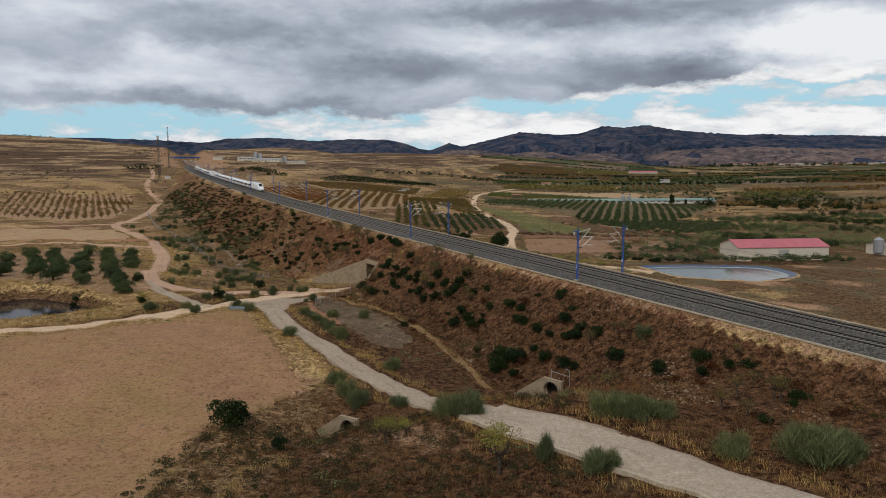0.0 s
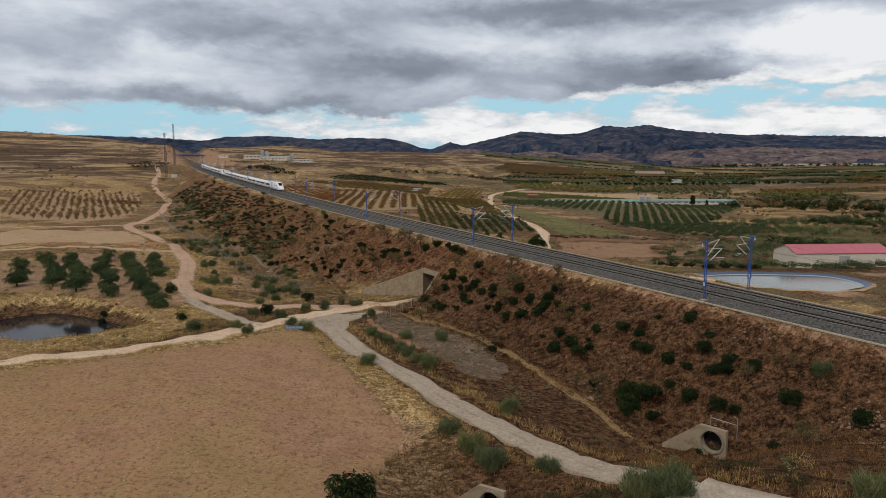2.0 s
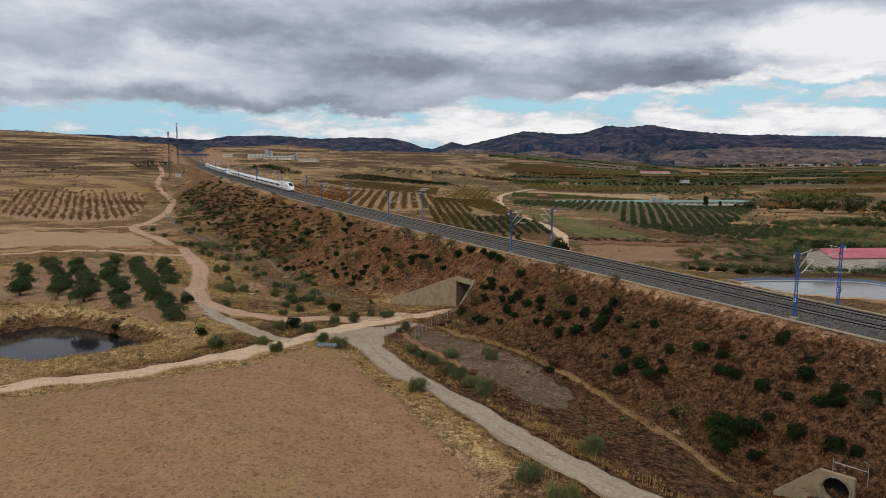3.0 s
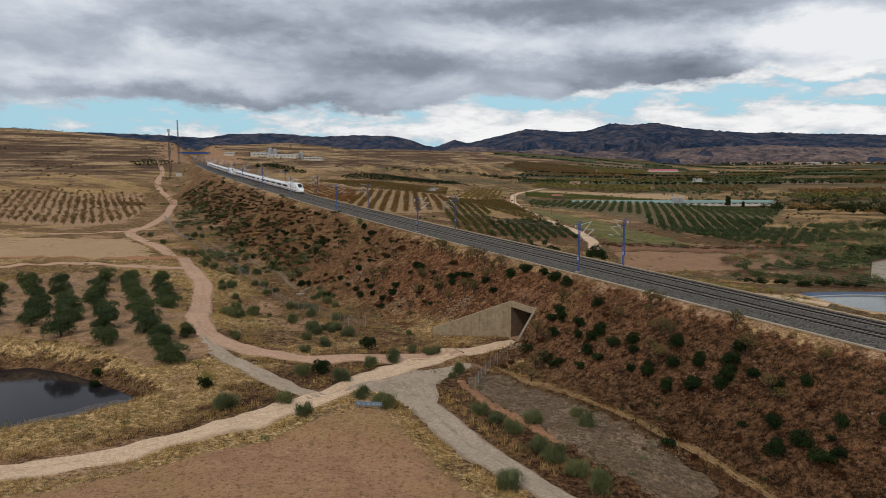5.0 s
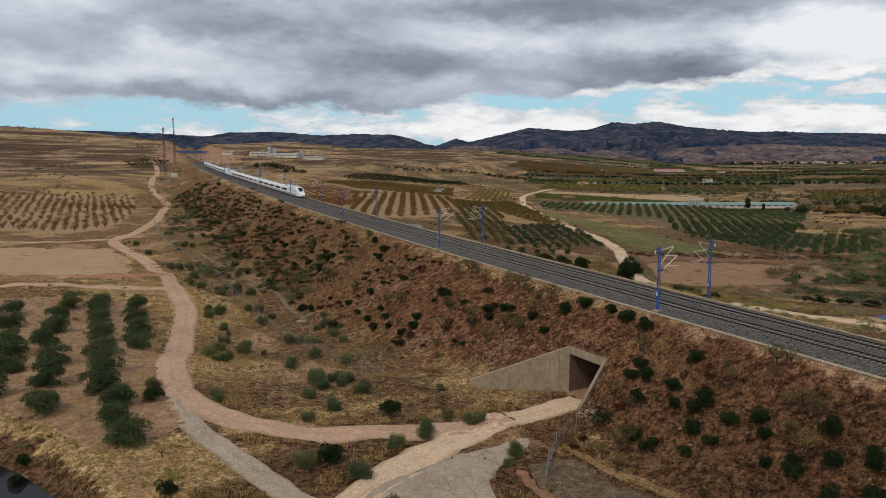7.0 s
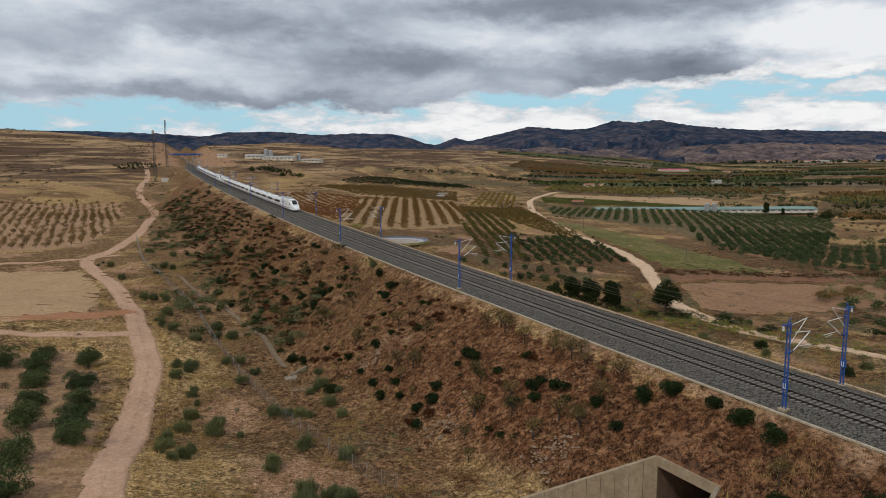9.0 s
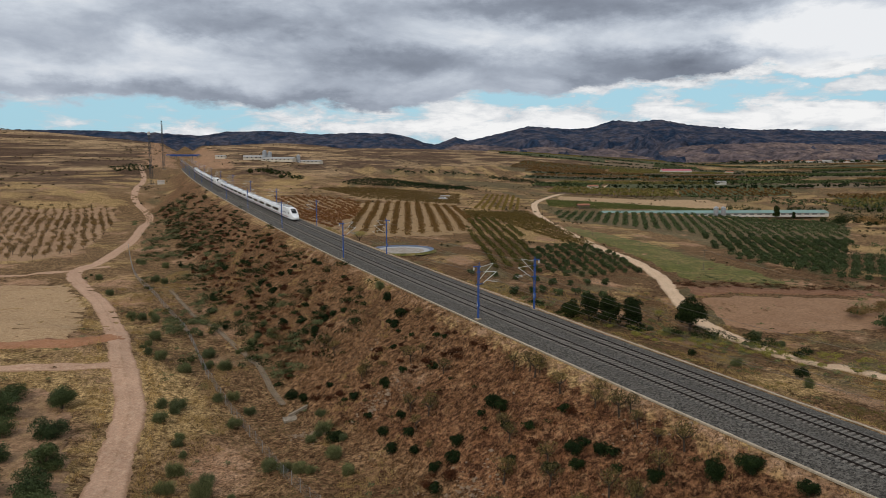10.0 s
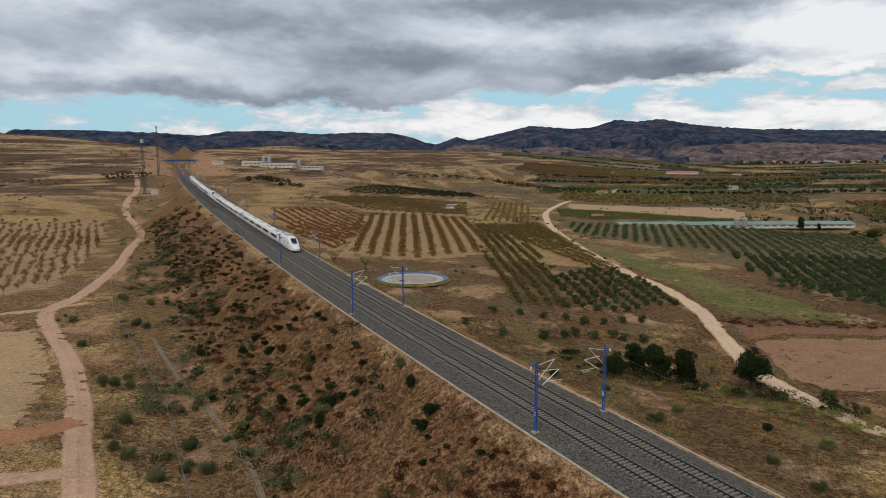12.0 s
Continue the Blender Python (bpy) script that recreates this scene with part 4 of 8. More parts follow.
# ---- overhead line ----
def build_mast():
    """A blue lattice post with its cantilever; its own +x points to the track."""
    mast = thing("catenary_mast", Matrix.Identity(4), "blue steel lattice mast with pale cantilever tubes beside the track", "catenary mast", "masts along the railway")
    bm = bmesh.new()
    H = 8.1
    for y in (-0.16, 0.16):
        box(bm, -0.06, 0.06, y - 0.035, y + 0.035, 0.25, H)
    part("chord", bm, BLUE, mast)
    bm = bmesh.new()
    z, s = 0.35, 1
    while z < H - 0.4:
        tube(bm, (0.045, -0.14 * s, z), (0.045, 0.14 * s, z + 0.36), 0.022, sides=4)
        tube(bm, (-0.045, 0.14 * s, z), (-0.045, -0.14 * s, z + 0.36), 0.022, sides=4)
        z, s = z + 0.36, -s
    part("lacing", bm, BLUE, mast)
    bm = bmesh.new()
    box(bm, -0.42, 0.42, -0.42, 0.42, -0.3, 0.25, 0.03)
    part("footing", bm, CONCRETE, mast, "pale concrete footing")
    bm = bmesh.new()
    box(bm, -0.16, 0.10, -0.24, 0.24, 2.0, 2.75, 0.01)
    part("sign_plate", bm, BLUE, mast)
    bm = bmesh.new()
    box(bm, 0.105, 0.125, -0.14, -0.07, 2.12, 2.62)
    box(bm, 0.105, 0.125, 0.07, 0.14, 2.12, 2.62)
    box(bm, 0.105, 0.125, -0.14, 0.14, 2.12, 2.2)
    box(bm, -0.185, -0.165, -0.14, -0.07, 2.12, 2.62)
    box(bm, -0.185, -0.165, 0.07, 0.14, 2.12, 2.62)
    box(bm, -0.185, -0.165, -0.14, 0.14, 2.12, 2.2)
    part("sign_mark", bm, WHITE_TUBE, mast, "white mark on the plate")
    bm = bmesh.new()
    box(bm, -0.9, 0.35, -0.06, 0.06, H - 0.1, H + 0.02)
    box(bm, -0.35, 0.7, -0.05, 0.05, 7.15, 7.28)
    box(bm, -0.35, 0.7, -0.05, 0.05, 5.35, 5.48)
    tube(bm, (-0.1, 0, H), (-0.1, 0, H + 0.4), 0.04)
    tube(bm, (0.12, 0, H), (0.12, 0, H + 0.55), 0.04)
    part("bracket", bm, BLUE, mast)
    bm = bmesh.new()
    tube(bm, (0.7, 0, 7.2), (3.1, 0, 7.05), 0.042)
    tube(bm, (0.7, 0, 5.45), (3.05, 0, 7.0), 0.05)
    tube(bm, (0.2, 0, 7.9), (2.5, 0.0, 8.35), 0.035)
    tube(bm, (0.25, 0, 6.2), (2.45, 0.0, 8.3), 0.035)
    tube(bm, (1.3, 0, 5.85), (3.6, 0.0, 5.75), 0.03)
    tube(bm, (2.2, 0, 5.65), (3.3, 0.0, 5.5), 0.022)
    part("cantilever", bm, WHITE_TUBE, mast, "pale aluminium cantilever tubes")
    bm = bmesh.new()
    for a, b in (((0.35, 0, 7.22), (0.75, 0, 7.2)), ((0.4, 0, 5.3), (0.78, 0, 5.5))):
        tube(bm, a, b, 0.085, sides=8)
    part("insulator", bm, BROWN_POT, mast, "dark insulator")
    bm = bmesh.new()
    for z in (H - 0.55, H - 0.35):
        tube(bm, (-0.8, 0, z), (-0.8, 0, z + 0.16), 0.1, sides=8)
    tube(bm, (-0.8, 0, H - 0.6), (-0.8, 0, H), 0.03)
    part("hanger", bm, WHITE_TUBE, mast)
    return mast


MAST_STEP, MAST_FIRST = 52.8, 112.1
first = build_mast()
n_mast = 0
for k in range(-2, 15):
    yc = MAST_FIRST + k * MAST_STEP - (0.6 if k == 2 else 0)
    for side in (-1, 1):
        yy = yc if side < 0 else yc + 1.2
        m = Matrix.Translation(at_track(yy, 5.5 * side, 0.02)) @ pose(0, 0, 0, 0, 0, along_track(yy) + (0 if side < 0 else 180))
        if n_mast == 0:
            first.matrix_world = m
        else:
            copy_thing(first, m)
        n_mast += 1


def wire(name, d, h, sag, radius, label):
    pts = []
    for k in range(-2, 14):
        y0 = MAST_FIRST + k * MAST_STEP
        for u in np.linspace(0, 1, 7)[:-1]:
            pts.append(at_track(y0 + u * MAST_STEP, d, h - sag * 4 * u * (1 - u)))
    c = bpy.data.curves.new(name, "CURVE")
    c.dimensions, c.bevel_depth, c.bevel_resolution = "3D", radius, 0
    s = c.splines.new("POLY")
    s.points.add(len(pts) - 1)
    for p, q in zip(s.points, pts):
        p.co = (*q, 1)
    c.materials.append(WIRE)
    ob = new(name, c)
    return tagged(ob, label, "wire")


for d in (-2.35, 2.35):
    wire("contact_wire", d, 5.75, 0.02, 0.012, "thin contact wire over the track")
    wire("messenger_wire", d, 7.0, 0.8, 0.014, "thin sagging messenger wire over the track")
for d in (-6.3, 6.3):
    wire("feeder_wire", d, 7.5, 0.9, 0.016, "thin feeder cable along the masts")

# ---- train ----
COACH, POWER = 13.14, 20.0


def body_section(w, h0, h1, lean=0.10):
    """Right half first, from the lower edge over the roof to the left lower edge."""
    half = [(w * 0.95, h0), (w, h0 + 0.5), (w * 0.985, h0 + 1.4), (w * 0.93, h1 - 0.62), (w * 0.82, h1 - 0.25), (w * 0.55, h1 - 0.06), (0, h1)]
    return half + [(-x, z) for x, z in half[-2::-1]]


def loft(bm, sections):
    """Sections: (y, [(x, z), ...]) joined into a skin, with end caps."""
    rings = [[bm.verts.new((x, y, z)) for x, z in s] for y, s in sections]
    n = len(rings[0])
    for a, b in zip(rings[:-1], rings[1:]):
        for k in range(n):
            bm.faces.new((a[k], a[(k + 1) % n], b[(k + 1) % n], b[k]))
    bm.faces.new(rings[0])
    bm.faces.new(rings[-1][::-1])
    bmesh.ops.recalc_face_normals(bm, faces=bm.faces)


def body_x(z, w, h0, h1):
    prof = [(h0, w * 0.95), (h0 + 0.5, w), (h0 + 1.4, w * 0.985), (h1 - 0.62, w * 0.93), (h1 - 0.25, w * 0.82)]
    return float(np.interp(z, [p[0] for p in prof], [p[1] for p in prof]))


def strip_on(bm, y0, y1, z0, z1, w, h0, h1, proud=0.02):
    for s in (-1, 1):
        a, b = body_x(z0, w, h0, h1) + proud, body_x(z1, w, h0, h1) + proud
        q = [bm.verts.new(p) for p in ((s * a, y0, z0), (s * a, y1, z0), (s * b, y1, z1), (s * b, y0, z1))]
        i = [bm.verts.new(p) for p in ((s * (a - 0.06), y0, z0), (s * (a - 0.06), y1, z0), (s * (b - 0.06), y1, z1), (s * (b - 0.06), y0, z1))]
        bm.faces.new(q if s > 0 else q[::-1])
        for k in range(4):
            bm.faces.new((q[k], i[k], i[(k + 1) % 4], q[(k + 1) % 4]))
    bmesh.ops.recalc_face_normals(bm, faces=bm.faces)


def build_coach(kind):
    w, h0, h1, L = 1.47, 0.55, 3.36, COACH - 0.35
    label = {"plain": "white passenger coach with a dark window band and a red stripe", "cafe": "white coach with a short dark window band and a red stripe",
             "end": "white coach with a raised roof fairing behind the power car"}[kind]
    car = thing("train_coach", Matrix.Identity(4), label, "train coach", "coaches of the train")
    bm = bmesh.new()
    s = body_section(w, h0, h1)
    small = [(x * 0.97, h0 + (z - h0) * 0.985) for x, z in s]
    loft(bm, [(-L / 2, small), (-L / 2 + 0.12, s), (L / 2 - 0.12, s), (L / 2, small)])
    part("body", bm, TRAIN_WHITE, car)
    bm = bmesh.new()
    y0, y1 = (-L / 2 + 0.7, L / 2 - 2.9) if kind != "cafe" else (-2.4, 3.6)
    strip_on(bm, y0, y1, 1.62, 2.48, w, h0, h1)
    part("window_band", bm, TRAIN_GLASS, car, "dark tinted window band")
    bm = bmesh.new()
    strip_on(bm, -L / 2 + 0.02, L / 2 - 0.02, 0.84, 1.10, w, h0, h1, 0.012)
    part("stripe", bm, TRAIN_STRIPE, car, "dark red stripe")
    if kind != "cafe":
        bm = bmesh.new()
        strip_on(bm, L / 2 - 2.35, L / 2 - 1.45, 0.95, 2.75, w, h0, h1, 0.016)
        door = part("door", bm, TRAIN_WHITE, car)
        bm = bmesh.new()
        strip_on(bm, L / 2 - 2.1, L / 2 - 1.72, 1.7, 2.4, w, h0, h1, 0.03)
        part("door_window", bm, TRAIN_GLASS, door, "small dark door window")
        bm = bmesh.new()
        strip_on(bm, L / 2 - 1.0, L / 2 - 0.55, 1.9, 2.15, w, h0, h1, 0.02)
        part("display", bm, TRAIN_GLASS, car, "small dark panel")
    bm = bmesh.new()
    box(bm, -1.25, 1.25, -L / 2 + 0.3, L / 2 - 0.3, 0.28, h0 + 0.02)
    part("underframe", bm, TRAIN_DARK, car, "dark underframe")
    bm = bmesh.new()
    box(bm, -1.15, 1.15, -COACH / 2 - 0.02, -L / 2 + 0.02, 0.5, 3.0)
    part("gangway", bm, TRAIN_DARK, car, "dark gangway bellows")
    for sx in (-0.75, 0.75):
        bm = bmesh.new()
        tube(bm, (sx - 0.06, -COACH / 2, 0.44), (sx + 0.06, -COACH / 2, 0.44), 0.44, sides=16)
        part("wheel", bm, TRAIN_DARK, car)
    if kind == "end":
        bm = bmesh.new()
        f = [(x * 0.86, 3.0 + max(0.0, z - 3.0)) for x, z in s if z > 2.9]
        hi = [(x, z + 0.5) for x, z in f]
        mid = [(x * 0.9, z + 0.34) for x, z in f]
        loft(bm, [(-L / 2 + 0.15, hi), (L / 2 - 7.6, hi), (L / 2 - 6.0, mid), (L / 2 - 4.7, f)])
        part("roof_fairing", bm, TRAIN_GREY, car, "grey roof fairing")
    else:
        bm = bmesh.new()
        box(bm, -0.6, 0.6, -3.2, -1.2, h1 - 0.06, h1 + 0.10, 0.03)
        box(bm, -0.6, 0.6, 1.6, 3.4, h1 - 0.06, h1 + 0.10, 0.03)
        part("roof_unit", bm, TRAIN_GREY, car)
    return car


def build_power_car():
    """A beaked power car; its nose points to -y."""
    w, h0, h1, L = 1.48, 0.45, 3.95, POWER - 0.3
    car = thing("train_power_car", Matrix.Identity(4), "white power car with a long beaked nose", "train power car", "power cars of the train")
    full = body_section(w, h0, h1)

    def squeeze(top, width, low):
        return [(x * width, low + (z - h0) / (h1 - h0) * (top - low)) for x, z in full]
    y = -L / 2
    bm = bmesh.new()
    loft(bm, [(y, squeeze(1.10, 0.30, 0.62)), (y + 0.35, squeeze(1.35, 0.55, 0.50)), (y + 1.2, squeeze(1.72, 0.78, 0.45)), (y + 2.4, squeeze(2.15, 0.90, 0.45)),
              (y + 3.4, squeeze(2.75, 0.95, 0.45)), (y + 4.6, squeeze(3.45, 0.98, 0.45)), (y + 6.0, squeeze(3.88, 1.0, 0.45)), (y + 7.2, full), (L / 2 - 0.1, full), (L / 2, [(x * 0.97, z) for x, z in full])])
    part("body", bm, TRAIN_WHITE, car, smooth_faces=False)
    bm = bmesh.new()
    slab(bm, [(-0.78, y + 2.55, 2.36), (0.78, y + 2.55, 2.36), (0.80, y + 4.85, 3.60), (-0.80, y + 4.85, 3.60)], 0.05)
    part("windscreen", bm, TRAIN_GLASS, car, "dark sloping windscreen")
    bm = bmesh.new()
    strip_on(bm, y + 4.9, y + 5.7, 2.0, 2.6, w, h0, h1, 0.01)
    part("cab_window", bm, TRAIN_GLASS, car)
    bm = bmesh.new()
    strip_on(bm, y + 5.0, L / 2 - 0.02, 0.80, 1.06, w, h0, h1, 0.012)
    part("stripe", bm, TRAIN_STRIPE, car, "dark red stripe")
    bm = bmesh.new()
    for k in range(4):
        strip_on(bm, L / 2 - 5.0 + k * 0.42, L / 2 - 4.66 + k * 0.42, 1.9, 2.8, w, h0, h1, 0.012)
    part("grille", bm, TRAIN_GREY, car, "grey side grille")
    bm = bmesh.new()
    strip_on(bm, -1.0, 1.4, 1.95, 2.35, w, h0, h1, 0.012)
    part("brand_mark", bm, TRAIN_GREY, car, "plain grey bar in place of a brand mark")
    bm = bmesh.new()
    strip_on(bm, y + 6.3, y + 6.36, 0.9, 2.9, w, h0, h1, 0.012)
    strip_on(bm, y + 7.1, y + 7.16, 0.9, 2.9, w, h0, h1, 0.012)
    part("cab_door", bm, TRAIN_GREY, car)
    for s in (-1, 1):
        bm = bmesh.new()
        tube(bm, (s * 0.62, y + 0.78, 1.35), (s * 0.66, y + 1.05, 1.42), 0.14, sides=10)
        part("headlight", bm, TRAIN_GLASS, car)
    bm = bmesh.new()
    box(bm, -0.9, 0.9, -1.5, 6.5, h1 - 0.05, h1 + 0.14, 0.04)
    box(bm, -0.4, 0.4, 7.0, 8.6, h1 - 0.05, h1 + 0.3, 0.04)
    part("roof_unit", bm, TRAIN_GREY, car)
    bm = bmesh.new()
    box(bm, -1.25, 1.25, y + 2.2, L / 2 - 0.3, 0.2, 0.5)
    part("underframe", bm, TRAIN_DARK, car, "dark underframe and bogies")
    for yy in (-5.2, -2.4, 4.0, 6.8):
        for sx in (-0.75, 0.75):
            bm = bmesh.new()
            tube(bm, (sx - 0.06, yy, 0.5), (sx + 0.06, yy, 0.5), 0.5, sides=16)
            part("wheel", bm, TRAIN_DARK, car)
    return car


proto = {}


def set_car(kind, s_mid, turned):
    """Put a car with its middle s_mid metres up the line from the tail."""
    y = TAIL_Y
    # step along the curve
    left = s_mid
    while left > 0:
        d = min(left, 2.0)
        y += d / math.hypot(1, float(track_slope(y)))
        left -= d
    m = Matrix.Translation(at_track(y, 2.35, RAIL_TOP)) @ pose(math.degrees(0), 0, 0, math.degrees(math.atan(0.0214)), 0, along_track(y) + (180 if turned else 0))
    if turned:
        m = Matrix.Translation(at_track(y, 2.35, RAIL_TOP)) @ pose(0, 0, 0, 0, 0, along_track(y) + 180) @ pose(0, 0, 0, -math.degrees(math.atan(0.0214)), 0, 0)
    if kind not in proto:
        proto[kind] = build_power_car() if kind == "power" else build_coach(kind)
        proto[kind].matrix_world = m
        proto[kind].matrix_basis = m
    else:
        copy_thing(proto[kind], m)


TAIL_Y = 336.0
pos = 0.0
for unit_no in range(2):
    set_car("power", pos + POWER / 2, False)
    pos += POWER
    for k in range(12):
        kind = "end" if k in (0, 11) else ("cafe" if k == 5 else "plain")
        set_car(kind, pos + COACH / 2, k > 5)
        pos += COACH
    set_car("power", pos + POWER / 2, True)
    pos += POWER + 0.4

# ---- underpass and culverts ----
def under_point(a, q, z):
    m = float(track_slope(UNDER_Y))
    k = math.hypot(1, m)
    c = at_track(UNDER_Y, UNDER_D)
    return Vector((c.x + a * m / k - q / k, c.y + a / k + q * m / k, z))


def poly_plate(bm, pts, offset):
    a = [bm.verts.new(p) for p in pts]
    b = [bm.verts.new(Vector(p) + Vector(offset)) for p in pts]
    n = len(pts)
    for i in range(n):
        bm.faces.new((a[i], a[(i + 1) % n], b[(i + 1) % n], b[i]))
    bm.faces.new(a)
    bm.faces.new(b[::-1])
    bmesh.ops.recalc_face_normals(bm, faces=bm.faces)


under = thing("underpass", Matrix.Identity(4), "concrete box underpass with splayed wing walls through the bank", "underpass")
TOPZ, LOW = 5.2, UNDER_Z - 0.5
hw = UNDER_HALF
inward = under_point(0, -0.5, 0) - under_point(0, 0, 0)
bm = bmesh.new()
poly_plate(bm, [under_point(-hw - 0.5, 0.1, 4.55), under_point(hw + 0.1, 0.1, 4.55), under_point(hw + 0.1, 0.1, TOPZ + 0.35), under_point(-hw - 0.5, 0.1, TOPZ + 0.35)], inward * 1.2)
part("lintel", bm, CONCRETE, under)
# walls coloured dark to stand for the shade within
for nm, aa in (("inner_wall", hw), ("inner_wall", -hw)):
    bm = bmesh.new()
    s = 1 if aa > 0 else -1
    poly_plate(bm, [under_point(aa, 0.0, LOW), under_point(aa, -26, LOW), under_point(aa, -26, 4.9), under_point(aa, 0.0, 4.9)], (under_point(aa + 0.4 * s, 0, 0) - under_point(aa, 0, 0)))
    part(nm, bm, SHADED_CONCRETE, under)
bm = bmesh.new()
poly_plate(bm, [under_point(-hw - 0.4, -0.3, 4.6), under_point(hw + 0.4, -0.3, 4.6), under_point(hw + 0.4, -26, 4.6), under_point(-hw - 0.4, -26, 4.6)], Vector((0, 0, 0.4)))
part("roof_slab", bm, CONCRETE, under)
bm = bmesh.new()
poly_plate(bm, [under_point(-hw, 0.6, UNDER_Z - 0.3), under_point(hw, 0.6, UNDER_Z - 0.3), under_point(hw, -26, UNDER_Z - 0.3), under_point(-hw, -26, UNDER_Z - 0.3)], Vector((0, 0, 0.3)))
part("floor_slab", bm, RED_ROAD, under)
# added cap across the open passage; its dark colour stands for shade
bm = bmesh.new()
poly_plate(bm, [under_point(-hw - 0.4, -25.9, LOW), under_point(hw + 0.4, -25.9, LOW), under_point(hw + 0.4, -25.9, 5.0), under_point(-hw - 0.4, -25.9, 5.0)], inward)
part("dark_end_cap", bm, SHADED_CONCRETE, under)
bm = bmesh.new()
poly_plate(bm, [under_point(-hw - 0.6, 0.0, TOPZ + 0.30), under_point(hw + 0.4, 0.0, TOPZ + 0.30), under_point(hw + 0.4, -2.2, 7.4), under_point(-hw - 0.6, -2.2, 7.4)], Vector((0, 0, -0.3)))
part("earth_cover", bm, mottled("bank_earth", (0.165, 0.072, 0.036), (0.255, 0.135, 0.066), (0.075, 0.040, 0.022), 0.3, 1.5), under, "rusty brown earth over the portal")
# long wing wall, built of poured panels, and a short steep one
panels = 10
d0, d1 = under_point(hw, 0.05, 0), under_point(hw + 7.0, 11.2, 0)
tang = (d1 - d0).normalized()
norm = Vector((-tang.y, tang.x, 0))
if norm.dot(under_point(hw + 5, 0, 0) - d0) < 0:
    norm = -norm
for k in range(panels):
    u0, u1 = k / panels, (k + 1) / panels
    p0, p1 = d0.lerp(d1, u0 + 0.001), d0.lerp(d1, u1 - 0.001)
    t0, t1 = TOPZ + 0.3 - (TOPZ - 0.4) * u0, TOPZ + 0.3 - (TOPZ - 0.4) * u1
    bm = bmesh.new()
    off = norm * 0.45 + Vector((0, 0, 0))
    shift = norm * (0.012 * ((k * 7) % 3))
    poly_plate(bm, [Vector((p0.x, p0.y, LOW - 0.5)) + shift, Vector((p1.x, p1.y, LOW - 0.5)) + shift, Vector((p1.x, p1.y, t1)) + shift, Vector((p0.x, p0.y, t0)) + shift], off)
    part("wall_panel", bm, CONCRETE, under)
bm = bmesh.new()
e0, e1 = under_point(-hw, 0.05, 0), under_point(-hw - 0.25, 4.4, 0)
tang2 = (e1 - e0).normalized()
norm2 = Vector((-tang2.y, tang2.x, 0))
if norm2.dot(under_point(-hw - 5, 0, 0) - e0) < 0:
    norm2 = -norm2
poly_plate(bm, [Vector((e0.x, e0.y, LOW)), Vector((e1.x, e1.y, LOW)), Vector((e1.x, e1.y, -0.2)), Vector((e0.x, e0.y, 5.5))], norm2 * 0.45)
part("short_wing_wall", bm, OLD_CONCRETE, under)
bm = bmesh.new()
for k in range(9):
    a = -hw + k * (2 * hw) / 8
    tube(bm, under_point(a, -0.3, TOPZ + 0.3), under_point(a, -0.3, TOPZ + 1.25), 0.03, sides=5)
for z in (0.75, 1.22):
    tube(bm, under_point(-hw, -0.3, TOPZ + z), under_point(hw, -0.3, TOPZ + z), 0.03, sides=5)
part("guard_rail", bm, plain("rusty_rail", (0.10, 0.055, 0.04), 0.8, 0.2), under, "rusty guard rail over the portal")


